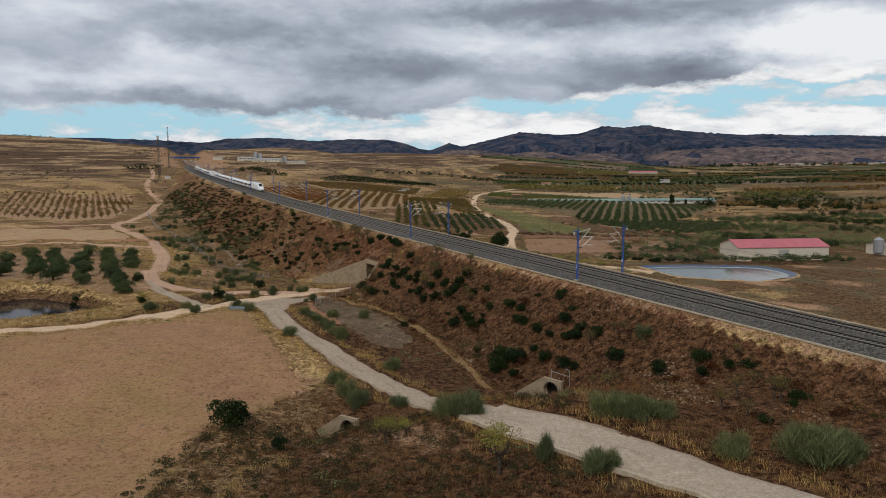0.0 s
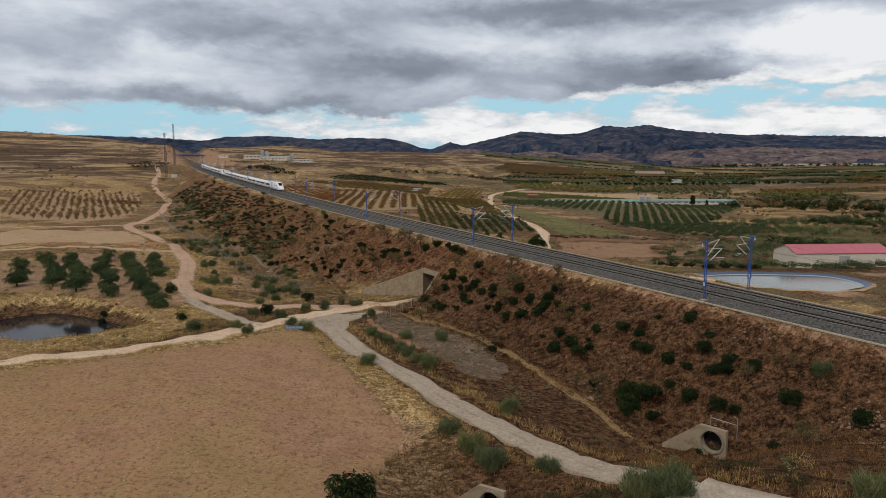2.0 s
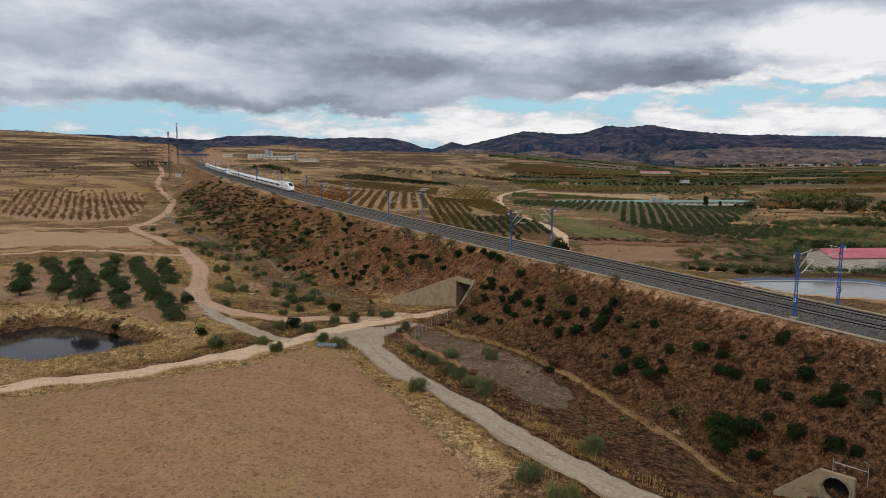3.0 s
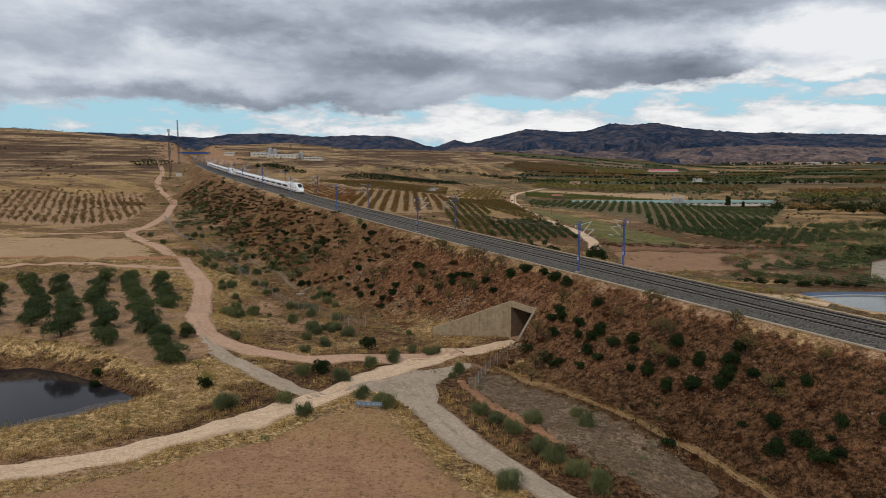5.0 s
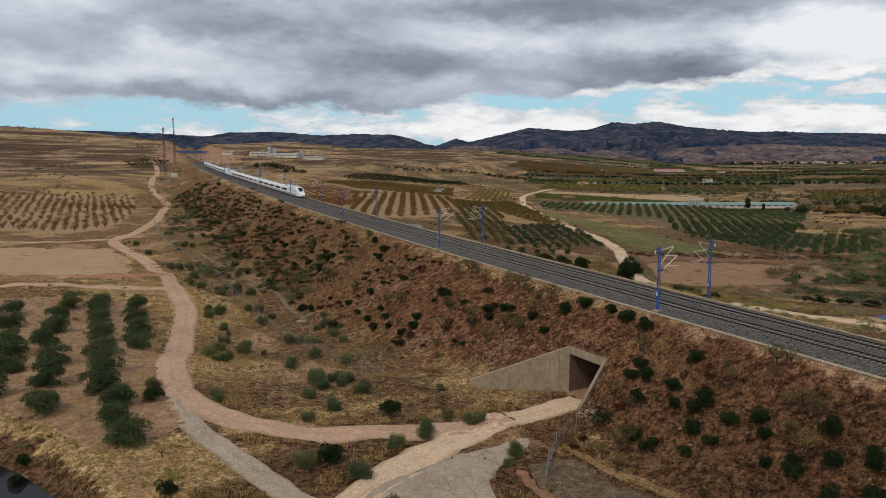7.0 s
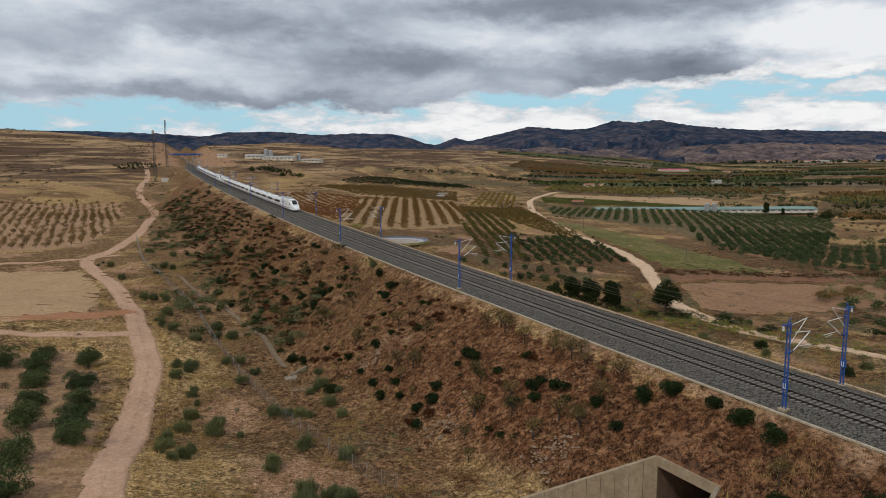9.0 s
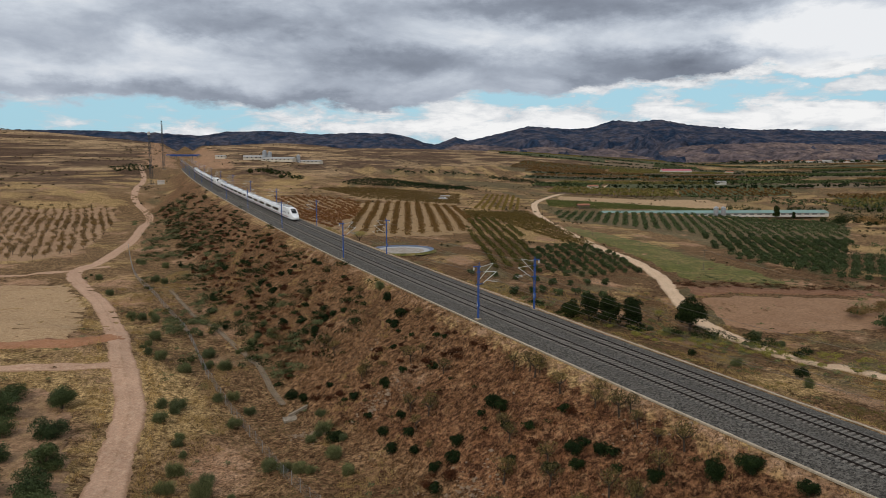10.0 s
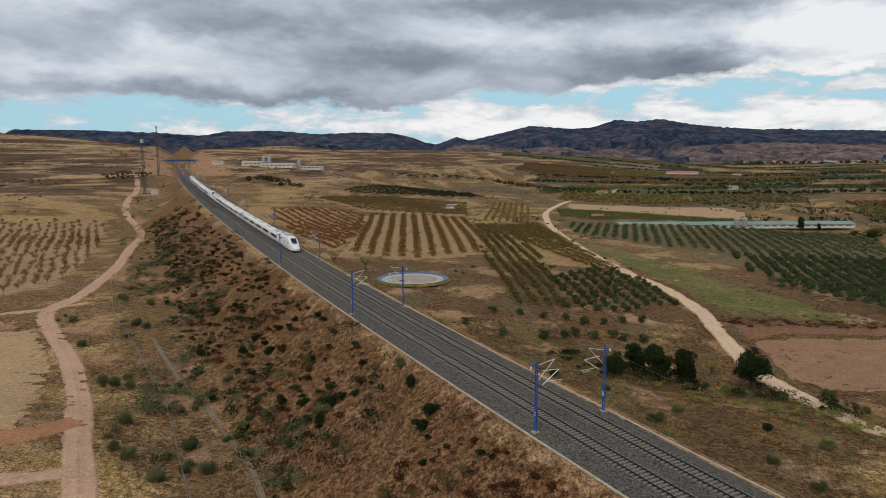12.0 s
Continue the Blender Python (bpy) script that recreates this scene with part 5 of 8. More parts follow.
def build_culvert(x, y, floor, turn, wing_side):
    """A pipe culvert's headwall with wings; its own +y looks out of the pipe."""
    c = thing("culvert", pose(x, y, floor, 0, 0, turn - 0), "grey concrete pipe culvert with a sloping wing wall", "culvert", "culverts under the tracks")
    bm = bmesh.new()
    n, r, zc = 24, 0.84, 1.0
    ring = [bm.verts.new((r * math.sin(k * 6.28319 / n), 0.0, zc - r * math.cos(k * 6.28319 / n))) for k in range(n)]
    ringb = [bm.verts.new((r * math.sin(k * 6.28319 / n), -0.35, zc - r * math.cos(k * 6.28319 / n))) for k in range(n)]
    W, top = 1.12, 2.1

    def rim(k):
        a = k * 6.28319 / n
        sx, sz = math.sin(a), -math.cos(a)
        s = min(W / max(abs(sx), 1e-6), (top - zc) / sz if sz > 1e-6 else (zc + 0.7) / max(-sz, 1e-6))
        return (s * sx, zc + s * sz)
    outer = [bm.verts.new((rim(k)[0], 0.0, rim(k)[1])) for k in range(n)]
    outerb = [bm.verts.new((rim(k)[0], -0.35, rim(k)[1])) for k in range(n)]
    for k in range(n):
        j = (k + 1) % n
        bm.faces.new((ring[k], ring[j], outer[j], outer[k]))
        bm.faces.new((ring[j], ring[k], ringb[k], ringb[j]))
        bm.faces.new((outer[k], outer[j], outerb[j], outerb[k]))
    bmesh.ops.recalc_face_normals(bm, faces=bm.faces)
    part("headwall", bm, CONCRETE, c)
    # short closed pipe; the shade of its depth is put into the colour
    bm = bmesh.new()
    tube(bm, (0, -0.3, zc), (0, -0.95, zc), r + 0.01, r + 0.01, 24, caps=False)
    bm.faces.new([bm.verts.new((r * math.cos(k * 6.28319 / n), -0.93, zc + r * math.sin(k * 6.28319 / n))) for k in range(n)])
    part("pipe", bm, DARK, c, "pipe mouth coloured dark for the shade inside")
    bm = bmesh.new()
    s = wing_side
    poly_plate(bm, [(s * W, 0, -0.8), (s * (W + 2.3), 1.6, -0.8), (s * (W + 2.3), 1.6, 0.30), (s * W, 0, top)], Vector((0, -0.25, 0)))
    part("wing_wall", bm, CONCRETE, c)
    bm = bmesh.new()
    hoop = [[bm.verts.new((q * math.cos(k * 6.28319 / n), y, zc + q * math.sin(k * 6.28319 / n))) for k in range(n)] for q, y in ((r + 0.01, -0.02), (r + 0.01, 0.14), (r + 0.15, 0.14), (r + 0.15, -0.02))]
    for u, w in zip(hoop[:-1], hoop[1:]):
        for k in range(n):
            bm.faces.new((u[k], u[(k + 1) % n], w[(k + 1) % n], w[k]))
    part("pipe_collar", bm, OLD_CONCRETE, c, "raised concrete ring round the pipe")
    return c


for x, y, floor, turn, big in CULVERTS:
    made = build_culvert(x, y, floor + 0.45, turn, 1)
    made.matrix_world = made.matrix_world @ Matrix.Scale(big, 4)

# ---- plants ----
def leaf_cloud(rng, lobes, count, size, flat=0.6):
    """Leaf clumps on the skins of overlapping lobes (x, y, z, r): arrays of quads."""
    lob = np.array(lobes, float)
    w = lob[:, 3] ** 2
    pick = rng.choice(len(lob), count, p=w / w.sum())
    d = rng.normal(size=(count, 3))
    d /= np.linalg.norm(d, axis=1)[:, None]
    d[:, 2] = np.where(d[:, 2] < -0.35, -d[:, 2] * 0.7, d[:, 2])
    rad = lob[pick, 3] * rng.uniform(0.72, 1.08, count)
    c = lob[pick, :3] + d * rad[:, None] * np.array([1, 1, 0.92])
    n = d + rng.normal(scale=flat, size=(count, 3))
    n /= np.linalg.norm(n, axis=1)[:, None]
    a = np.cross(n, rng.normal(size=(count, 3)))
    a /= np.linalg.norm(a, axis=1)[:, None]
    b = np.cross(n, a)
    s = size * rng.uniform(0.6, 1.35, count)[:, None]
    v = np.stack([c - a * s, c - b * s * 0.42, c + a * s, c + b * s * 0.42], 1).reshape(-1, 3)
    f = np.arange(count * 4).reshape(-1, 4)
    return v, f


def blade_tuft(rng, count, spread, tall, width, lean=0.35):
    """Upright thin blades or rods from one root: arrays of triangles."""
    ang = rng.uniform(0, 6.283, count)
    r0 = spread * 0.35 * np.sqrt(rng.uniform(0, 1, count))
    base = np.stack([r0 * np.cos(ang), r0 * np.sin(ang), np.zeros(count)], 1)
    h = tall * rng.uniform(0.55, 1.1, count)
    out = lean * rng.uniform(0.2, 1.2, count)
    tip = base + np.stack([out * h * np.cos(ang), out * h * np.sin(ang), h], 1)
    side = rng.uniform(0, 6.283, count)
    sv = np.stack([np.cos(side), np.sin(side), np.zeros(count)], 1) * width
    v = np.stack([base - sv, base + sv, tip], 1).reshape(-1, 3)
    return v, np.arange(count * 3).reshape(-1, 3)


def mesh_data(name, v, f, mat):
    me = bpy.data.meshes.new(name)
    me.from_pydata(v.tolist(), [], f.tolist())
    me.materials.append(mat)
    return me


def round_lobes(rng, n, r, tall, base):
    out = []
    for _ in range(n):
        a, q = rng.uniform(0, 6.283), r * math.sqrt(rng.uniform(0, 1)) * 0.62
        lr = r * rng.uniform(0.36, 0.55)
        out.append((q * math.cos(a), q * math.sin(a), base + lr * 0.8 + (tall - base - 1.6 * lr) * rng.uniform(0, 1) * (1 - 0.4 * q / r), lr))
    return out


def branch(bm, a, b, r0, r1, sides):
    """A tapered length of wood with pointed ends, so that lengths that meet grow together."""
    a, b = Vector(a), Vector(b)
    turn = (b - a).to_track_quat("Z", "Y").to_matrix()
    rings = [[bm.verts.new(p + turn @ Vector((r * math.cos(k * 6.28319 / sides), r * math.sin(k * 6.28319 / sides), 0))) for k in range(sides)] for p, r in ((a, r0), (b, r1))]
    ends = [bm.verts.new(a), bm.verts.new(b)]
    for k in range(sides):
        j = (k + 1) % sides
        bm.faces.new((rings[0][k], rings[0][j], rings[1][j], rings[1][k]))
        bm.faces.new((ends[0], rings[0][j], rings[0][k]))
        bm.faces.new((ends[1], rings[1][k], rings[1][j]))


def trunk_mesh(rng, height_, r, limbs, spread):
    bm = bmesh.new()
    mid = Vector((rng.uniform(-0.1, 0.1), rng.uniform(-0.1, 0.1), height_ * 0.45))
    branch(bm, (0, 0, -0.3), mid, r, r * 0.75, 7)
    for k in range(limbs):
        a = k * 6.283 / limbs + rng.uniform(-0.4, 0.4)
        tip = Vector((spread * math.cos(a), spread * math.sin(a), height_ * rng.uniform(0.8, 1.1)))
        knee = mid.lerp(tip, 0.5) + Vector((0, 0, -0.08 * height_))
        branch(bm, mid, knee, r * 0.6, r * 0.4, 5)
        branch(bm, knee, tip, r * 0.4, r * 0.12, 5)
    bmesh.ops.remove_doubles(bm, verts=bm.verts, dist=0.0005)
    me = bpy.data.meshes.new("trunk")
    bm.to_mesh(me)
    bm.free()
    me.materials.append(BARK)
    return me


def plant_kind(name, label, category, group, crown_mat, seed, variants, crown, trunk):
    """Prototype meshes for a kind of plant; returns a function that plants one."""
    rng = np.random.RandomState(seed)
    crowns = [mesh_data("crown", *crown(rng), crown_mat) for _ in range(variants)]
    trunks = [trunk(rng) for _ in range(variants)]

    def plant(x, y, size, i, lift=0.0, mat_turn=None, wide=1.0):
        z = on_ground(x, y) + lift
        ob = thing(name, Matrix.LocRotScale((x, y, z - 0.03), Euler((0, 0, (i * 2.399) % 6.283)), (size * wide, size * wide, size)), label, category, group)
        k = i % variants
        if trunks[k]:
            t = new("trunk", trunks[k])
            t.parent = ob
        c = new("crown", crowns[k])
        c.parent = ob
        return ob
    return plant


olive = plant_kind("olive_tree", "round grey-green olive tree on dry soil", "olive tree", "olive trees of the groves", OLIVE, 1, 5,
                   lambda r: leaf_cloud(r, round_lobes(r, 18, 1.75, 3.0, -0.3), 6500, 0.085, 0.55), lambda r: trunk_mesh(r, 1.7, 0.16, 4, 0.8))
grove_olive = plant_kind("olive_tree", "round grey-green olive tree on dry soil", "olive tree", "olive trees of the groves", OLIVE, 11, 5,
                         lambda r: leaf_cloud(r, round_lobes(r, 12, 1.75, 2.9, -0.3), 800, 0.22, 0.6), lambda r: trunk_mesh(r, 1.7, 0.16, 3, 0.8))
bush = plant_kind("dark_bush", "dark green evergreen bush on the bank", "bush", "bushes on the railway bank", DARKGREEN, 2, 5,
                  lambda r: leaf_cloud(r, round_lobes(r, 11, 1.0, 1.7, -0.2), 2300, 0.075, 0.6), lambda r: trunk_mesh(r, 0.7, 0.06, 4, 0.45))
low_bush = plant_kind("dark_bush", "small dark green evergreen bush on the bank", "bush", "bushes on the railway bank", DARKGREEN, 12, 4,
                      lambda r: leaf_cloud(r, round_lobes(r, 8, 1.0, 1.3, -0.2), 380, 0.15), lambda r: trunk_mesh(r, 0.6, 0.06, 3, 0.4))
russet_bush = plant_kind("russet_bush", "small withered russet bush on the bank", "bush", "withered bushes on the railway bank", RUSSET, 3, 4,
                         lambda r: leaf_cloud(r, round_lobes(r, 8, 0.9, 0.9, -0.1), 240, 0.12), lambda r: trunk_mesh(r, 0.5, 0.04, 4, 0.4))


def broom_crown(r):
    """A soft dome of fine upright stems, thickest near its skin."""
    lob = np.array(round_lobes(r, 15, 1.15, 1.6, -0.2))
    n = 2400
    pick = r.choice(len(lob), n, p=lob[:, 3] ** 2 / (lob[:, 3] ** 2).sum())
    d = r.normal(size=(n, 3))
    d /= np.linalg.norm(d, axis=1)[:, None]
    d[:, 2] = np.abs(d[:, 2])
    tip = lob[pick, :3] + d * (lob[pick, 3] * r.uniform(0.75, 1.25, n))[:, None]
    way = np.stack([0.85 * d[:, 0], 0.85 * d[:, 1], np.ones(n)], 1) + r.normal(scale=0.28, size=(n, 3))
    root = tip - way * (r.uniform(0.25, 0.55, n))[:, None]
    a = r.uniform(0, 6.283, n)
    side = np.stack([np.cos(a), np.sin(a), 0 * a], 1) * 0.013
    return np.stack([root - side, root + side, tip], 1).reshape(-1, 3), np.arange(n * 3).reshape(-1, 3)


broom = plant_kind("broom_shrub", "feathery grey-green broom shrub beside the track", "shrub", "broom shrubs by the tracks", BROOM, 4, 4, broom_crown, lambda r: None)
yellow_bush = plant_kind("yellow_shrub", "yellow-green shrub turning in autumn", "shrub", "yellowing shrubs", YELLOWISH, 5, 3,
                         lambda r: leaf_cloud(r, round_lobes(r, 11, 1.05, 2.1, 0.75), 1100, 0.05, 1.2), lambda r: trunk_mesh(r, 1.6, 0.09, 7, 0.75))
almond = plant_kind("almond_tree", "small bare-looking almond tree with thin brown leaves", "almond tree", "almond trees in rows", AUTUMN, 6, 4,
                    lambda r: leaf_cloud(r, round_lobes(r, 9, 1.5, 2.5, 0.4), 420, 0.12), lambda r: trunk_mesh(r, 1.7, 0.10, 5, 0.95))


sapling = plant_kind("thin_sapling", "small half-bare tree with thin yellowish leaves on the bank", "small tree", "small trees on the railway bank", TWIG, 7, 5,
                     lambda r: leaf_cloud(r, round_lobes(r, 9, 0.95, 2.0, 0.6), 480, 0.07, 1.0), lambda r: trunk_mesh(r, 1.8, 0.075, 6, 0.75))
pine = plant_kind("pine_tree", "dense dark green pine tree beside the dirt road", "pine tree", "pine trees beside the road", PINE, 8, 3,
                  lambda r: leaf_cloud(r, round_lobes(r, 24, 2.2, 6.4, 0.6), 5200, 0.19, 0.6), lambda r: trunk_mesh(r, 4.5, 0.22, 5, 1.2))

# ---- fields, groves and orchards ----
ORCH_SOIL = mottled("orchard_soil", (0.313, 0.197, 0.099), (0.265, 0.163, 0.081), (0.351, 0.238, 0.121), 0.08, 1.4, speck=0.3, depth=0.12)
GREEN_FIELD = mottled("thin_green_field", (0.105, 0.105, 0.024), (0.225, 0.160, 0.062), (0.075, 0.078, 0.020), 0.10, 0.6, speck=0.5, depth=0.15)
GROVE_SOIL = mottled("grove_soil", (0.150, 0.105, 0.052), (0.205, 0.140, 0.070), (0.085, 0.070, 0.030), 0.06, 0.6, speck=0.4, depth=0.12)
PINK_SOIL = mottled("pinkish_soil", (0.325, 0.190, 0.108), (0.265, 0.148, 0.082), (0.205, 0.115, 0.062), 0.11, 1.3, speck=0.32, depth=0.15)
ALMOND_SOIL = mottled("almond_soil", (0.41, 0.262, 0.150), (0.34, 0.208, 0.115), (0.28, 0.165, 0.088), 0.05, 1.0, speck=0.25, depth=0.12)
OLIVE_SOIL = mottled("olive_soil", (0.36, 0.215, 0.130), (0.29, 0.185, 0.092), (0.20, 0.115, 0.062), 0.12, 1.1, speck=0.35, depth=0.15)
RED_SOIL = mottled("red_soil", (0.326, 0.146, 0.069), (0.275, 0.126, 0.062), (0.387, 0.195, 0.105), 0.3, 2.0)

SCREE = [(-27.2, 141), (-25.2, 132), (-23, 126.5), (-19, 119), (-15, 111.5), (-11, 104.5), (-7.5, 104), (-4.5, 110), (-8.6, 121), (-12.6, 128.4), (-17.6, 137), (-21.6, 143.5)]
RUST = [(-155, 578), (-128, 592), (-98, 582), (-88, 520), (-89, 469), (-92, 430), (-110, 458), (-137, 531)]
ROWS_A = [(-97, 577), (-62, 596), (-27, 618), (-23, 520), (-27, 440), (-58, 419), (-89, 428)]
GREENROWS = [(-30, 486), (-14, 506), (-3, 451), (-8, 348), (-27, 344), (-27, 414)]
MIXED = [(-26, 570), (20, 606), (20, 470), (26, 407), (15, 415), (0, 451), (-12, 510), (-27, 500)]
OLIVE_LOW = [(-10, 386), (0, 397), (17, 420), (29, 399), (32, 365), (13, 354), (-7, 347)]
YELLOW_O = [(-22, 612), (0, 780), (32, 780), (18, 615)]
DARKROWS = [(-137, 747), (-95, 871), (-17, 882), (-8, 820), (-58, 785), (-115, 735)]
UPPERORCH = [(-146, 690), (-87, 743), (-24, 760), (-28, 650), (-62, 605), (-99, 594)]
MEADOW = [(22, 482), (30, 500), (44.4, 464), (56.4, 436), (64.1, 401), (75.8, 377), (80.5, 352), (72.2, 346), (60.3, 349), (45.6, 354), (41.9, 371), (38.5, 396), (31, 430)]
TANFIELD = [(77, 815), (224, 802), (213, 720), (139, 700), (66, 740)]
VINE_BAND = [(50, 725), (150, 705), (204, 694), (200, 672), (88, 650), (42, 650)]
GROVE = [(40, 619), (82, 614), (152, 605), (229, 574), (160, 450), (108, 372), (95, 390), (85, 419), (76, 468), (56, 516), (34, 545)]
PINKFIELD = [(37, 322), (51, 327), (68, 329), (84, 330), (106, 326), (100, 306), (78, 294), (53.7, 289), (43.2, 286.4), (37, 297), (36, 309)]
EARTH_EDGE = [(41, 341), (61, 341), (86, 341), (120, 343), (118, 333), (86, 333), (68, 332), (51, 330), (37.5, 325)]
LEFTORCH = [(-300, 480), (-278, 505), (-245, 543), (-214, 479), (-192, 423), (-175, 362), (-193, 345), (-250, 380)]
FIELDL = [(-190, 300), (-158, 309), (-150, 311), (-143, 303), (-128, 280), (-112, 246), (-109, 236), (-125, 229), (-185, 240)]

drape("field_2", ROWS_A, ORCH_SOIL, "tan orchard soil between rows of young trees", "field", 3.0, 0.12)
drape("field_3", RUST, ORCH_SOIL, "tan orchard soil under russet trees", "field", 3.0, 0.12)
drape("field_4", MEADOW, GREEN_FIELD, "thin green meadow beside the dirt road", "field", 3.0, 0.12)
drape("field_5", TANFIELD, STUBBLE, "bare tan field", "field", 6.0, 0.25)
drape("field_6", PINKFIELD, PINK_SOIL, "bare pinkish ploughed field", "field", 2.5, 0.12)
drape("field_12", EARTH_EDGE, mottled("dark_red_earth", (0.185, 0.090, 0.048), (0.130, 0.064, 0.034), (0.24, 0.125, 0.070), 0.2, 1.2, speck=0.5, depth=0.3), "eroded red earth edge of a terrace", "bank", 1.6, 0.15)
drape("field_13", [(-69, 139), (-62, 146), (-70, 158), (-80, 182), (-92, 206), (-100, 216), (-110, 212), (-122, 200), (-130, 184), (-116, 164), (-104, 152), (-92, 150), (-84, 147), (-76, 144)], OLIVE_SOIL, "pale reddish soil under olive trees", "field", 1.4, 0.15)
drape("field_7", FIELDL, STUBBLE, "pale stubble field on a terrace", "field", 2.5, 0.10)
drape("field_8", LEFTORCH, ALMOND_SOIL, "pale pinkish soil under almond trees", "field", 3.5, 0.12)
drape("field_9", UPPERORCH, ORCH_SOIL, "tan soil under an orchard", "field", 5.0, 0.2)
drape("field_10", GROVE, GROVE_SOIL, "brown soil under an olive grove", "field", 5.0, 0.15)
drape("gravel_slope", SCREE, mottled("grey_scree", (0.215, 0.150, 0.098), (0.155, 0.100, 0.060), (0.075, 0.052, 0.034), 0.35, 1.6, speck=0.6, depth=0.15), "grey stony slope with withered tufts above the track", "slope", 1.2, 0.08)
drape("red_edge", [(-28.0, 139.5), (-26.2, 131.5), (-24.2, 127), (-20.4, 120), (-18.0, 116), (-16.8, 117), (-19.2, 121.6), (-22.8, 128), (-25.2, 134), (-26.8, 140)], mottled("crumbling_red_earth", (0.33, 0.165, 0.085), (0.27, 0.135, 0.070), (0.20, 0.105, 0.058), 0.4, 1.8, speck=0.4), "crumbling red earth edge beside the track", "bank", 0.8, 0.16)
drape("field_11", [(-106, 247), (-108, 241), (-128, 233), (-150, 236), (-150, 233), (-127, 228), (-107, 234), (-101, 243)], RED_SOIL, "red earth bank below a terrace", "bank", 1.2, 0.16)


def grid_in(poly, direction, row_gap, gap, seed, loose=0.18):
    """Places in rows along a direction inside an outline."""
    rng = np.random.RandomState(seed)
    d = np.array(direction, float)
    d /= np.linalg.norm(d)
    n = np.array([d[1], -d[0]])
    p = np.array(poly, float)
    a, b = p @ d, p @ n
    out = []
    for r in np.arange(b.min(), b.max(), row_gap):
        for s in np.arange(a.min(), a.max(), gap):
            q = d * (s + rng.uniform(-loose, loose) * gap) + n * (r + rng.uniform(-loose, loose) * 0.4 * row_gap)
            out.append(q)
    out = np.array(out)
    return out[inside(out[:, 0], out[:, 1], poly)]


def crown_stuff(name, places, radius, tall, mat, label, category, quads=26, size=0.42, seed=0, base=0.25, vary=0.25):
    """Many far crowns as one mesh of leaf clumps."""
    rng = np.random.RandomState(seed)
    n = len(places)
    if n == 0:
        return None
    x, y = places[:, 0], places[:, 1]
    z = ground_level(x, y)
    s = rng.uniform(1 - vary, 1 + vary, n)
    d = rng.normal(size=(n, quads, 3))
    d /= np.linalg.norm(d, axis=2)[:, :, None]
    d[:, :, 2] = np.abs(d[:, :, 2]) * np.where(rng.uniform(size=(n, quads)) < 0.3, -0.6, 1)
    lump = 1 + 0.28 * np.sin(3 * np.arctan2(d[:, :, 1], d[:, :, 0]) + rng.uniform(0, 6, n)[:, None])
    rad = rng.uniform(0.55, 1.05, (n, quads)) * lump
    c = np.stack([d[:, :, 0] * radius * rad, d[:, :, 1] * radius * rad, base * tall + (1 - base) * tall * (0.5 + 0.5 * d[:, :, 2] * np.minimum(rad, 1))], 2) * s[:, None, None]
    c += np.stack([x, y, z], 1)[:, None, :]
    c = c.reshape(-1, 3)
    m = len(c)
    nn = d.reshape(-1, 3) + rng.normal(scale=0.5, size=(m, 3))
    nn /= np.linalg.norm(nn, axis=1)[:, None]
    a = np.cross(nn, rng.normal(size=(m, 3)))
    a /= np.linalg.norm(a, axis=1)[:, None]
    b = np.cross(nn, a)
    w = (size * rng.uniform(0.6, 1.3, m))[:, None]
    v = np.stack([c - a * w, c - b * w * 0.7, c + a * w, c + b * w * 0.7], 1).reshape(-1, 3)
    ob = mesh_object(name, v, np.arange(m * 4).reshape(-1, 4), mat)
    return tagged(ob, label, category, kind="stuff")


OLIVE_ROWS = [
    [(-78.1, 146.8), (-82.4, 155.1), (-86.2, 163.1), (-92.9, 174.5), (-98.6, 186.6), (-103.7, 196.4), (-107.1, 206.7)],
    [(-66.2, 141.3), (-68.7, 144.5), (-71.7, 149.2), (-74.5, 154.1), (-77.8, 160.8), (-82.3, 169.1), (-88.9, 181.3), (-93.5, 190), (-97.5, 198.1), (-101, 205), (-103.6, 211.5)],
    [(-85.7, 150.5), (-90.7, 160.6), (-94.7, 168.1), (-99.2, 175.0), (-107.6, 189.5), (-111.9, 196.8)],
    [(-97.8, 164.7), (-102.0, 172.8), (-110.9, 184.7), (-117.6, 195.3), (-94, 157), (-106, 178)],
    [(-80.5, 177.0), (-86.4, 188.9), (-91.1, 199.2), (-95.7, 209.6), (-83.4, 183)],
    [(-106, 165), (-113, 175), (-120, 188), (-102, 157)],
]
i = 0
rng_o = np.random.RandomState(5)
for row in OLIVE_ROWS:
    for x, y in row:
        olive(x + rng_o.uniform(-0.5, 0.5), y + rng_o.uniform(-0.5, 0.5), rng_o.uniform(1.05, 1.35), i, wide=1.12)
        i += 1
for x, y in [(-19.6, 316.4), (-13.9, 317.1), (-10.5, 322.1), (-5.6, 320.5), (0.0, 322.6), (2.7, 321.0), (7.6, 320.2), (-30.6, 315.6), (-39.8, 322.8), (-31.6, 336.5), (-16.7, 335.9), (-10.4, 336.8),
             (-5.3, 334.6), (1.1, 336.2), (7.3, 340.8), (13.9, 341.9), (-24, 336)]:
    grove_olive(x, y, rng_o.uniform(0.75, 1.0), i)
    i += 1
for x, y in grid_in(OLIVE_LOW, (-0.1, 1), 5.0, 4.6, 51):
    grove_olive(x, y, rng_o.uniform(0.72, 0.95), i)
    i += 1
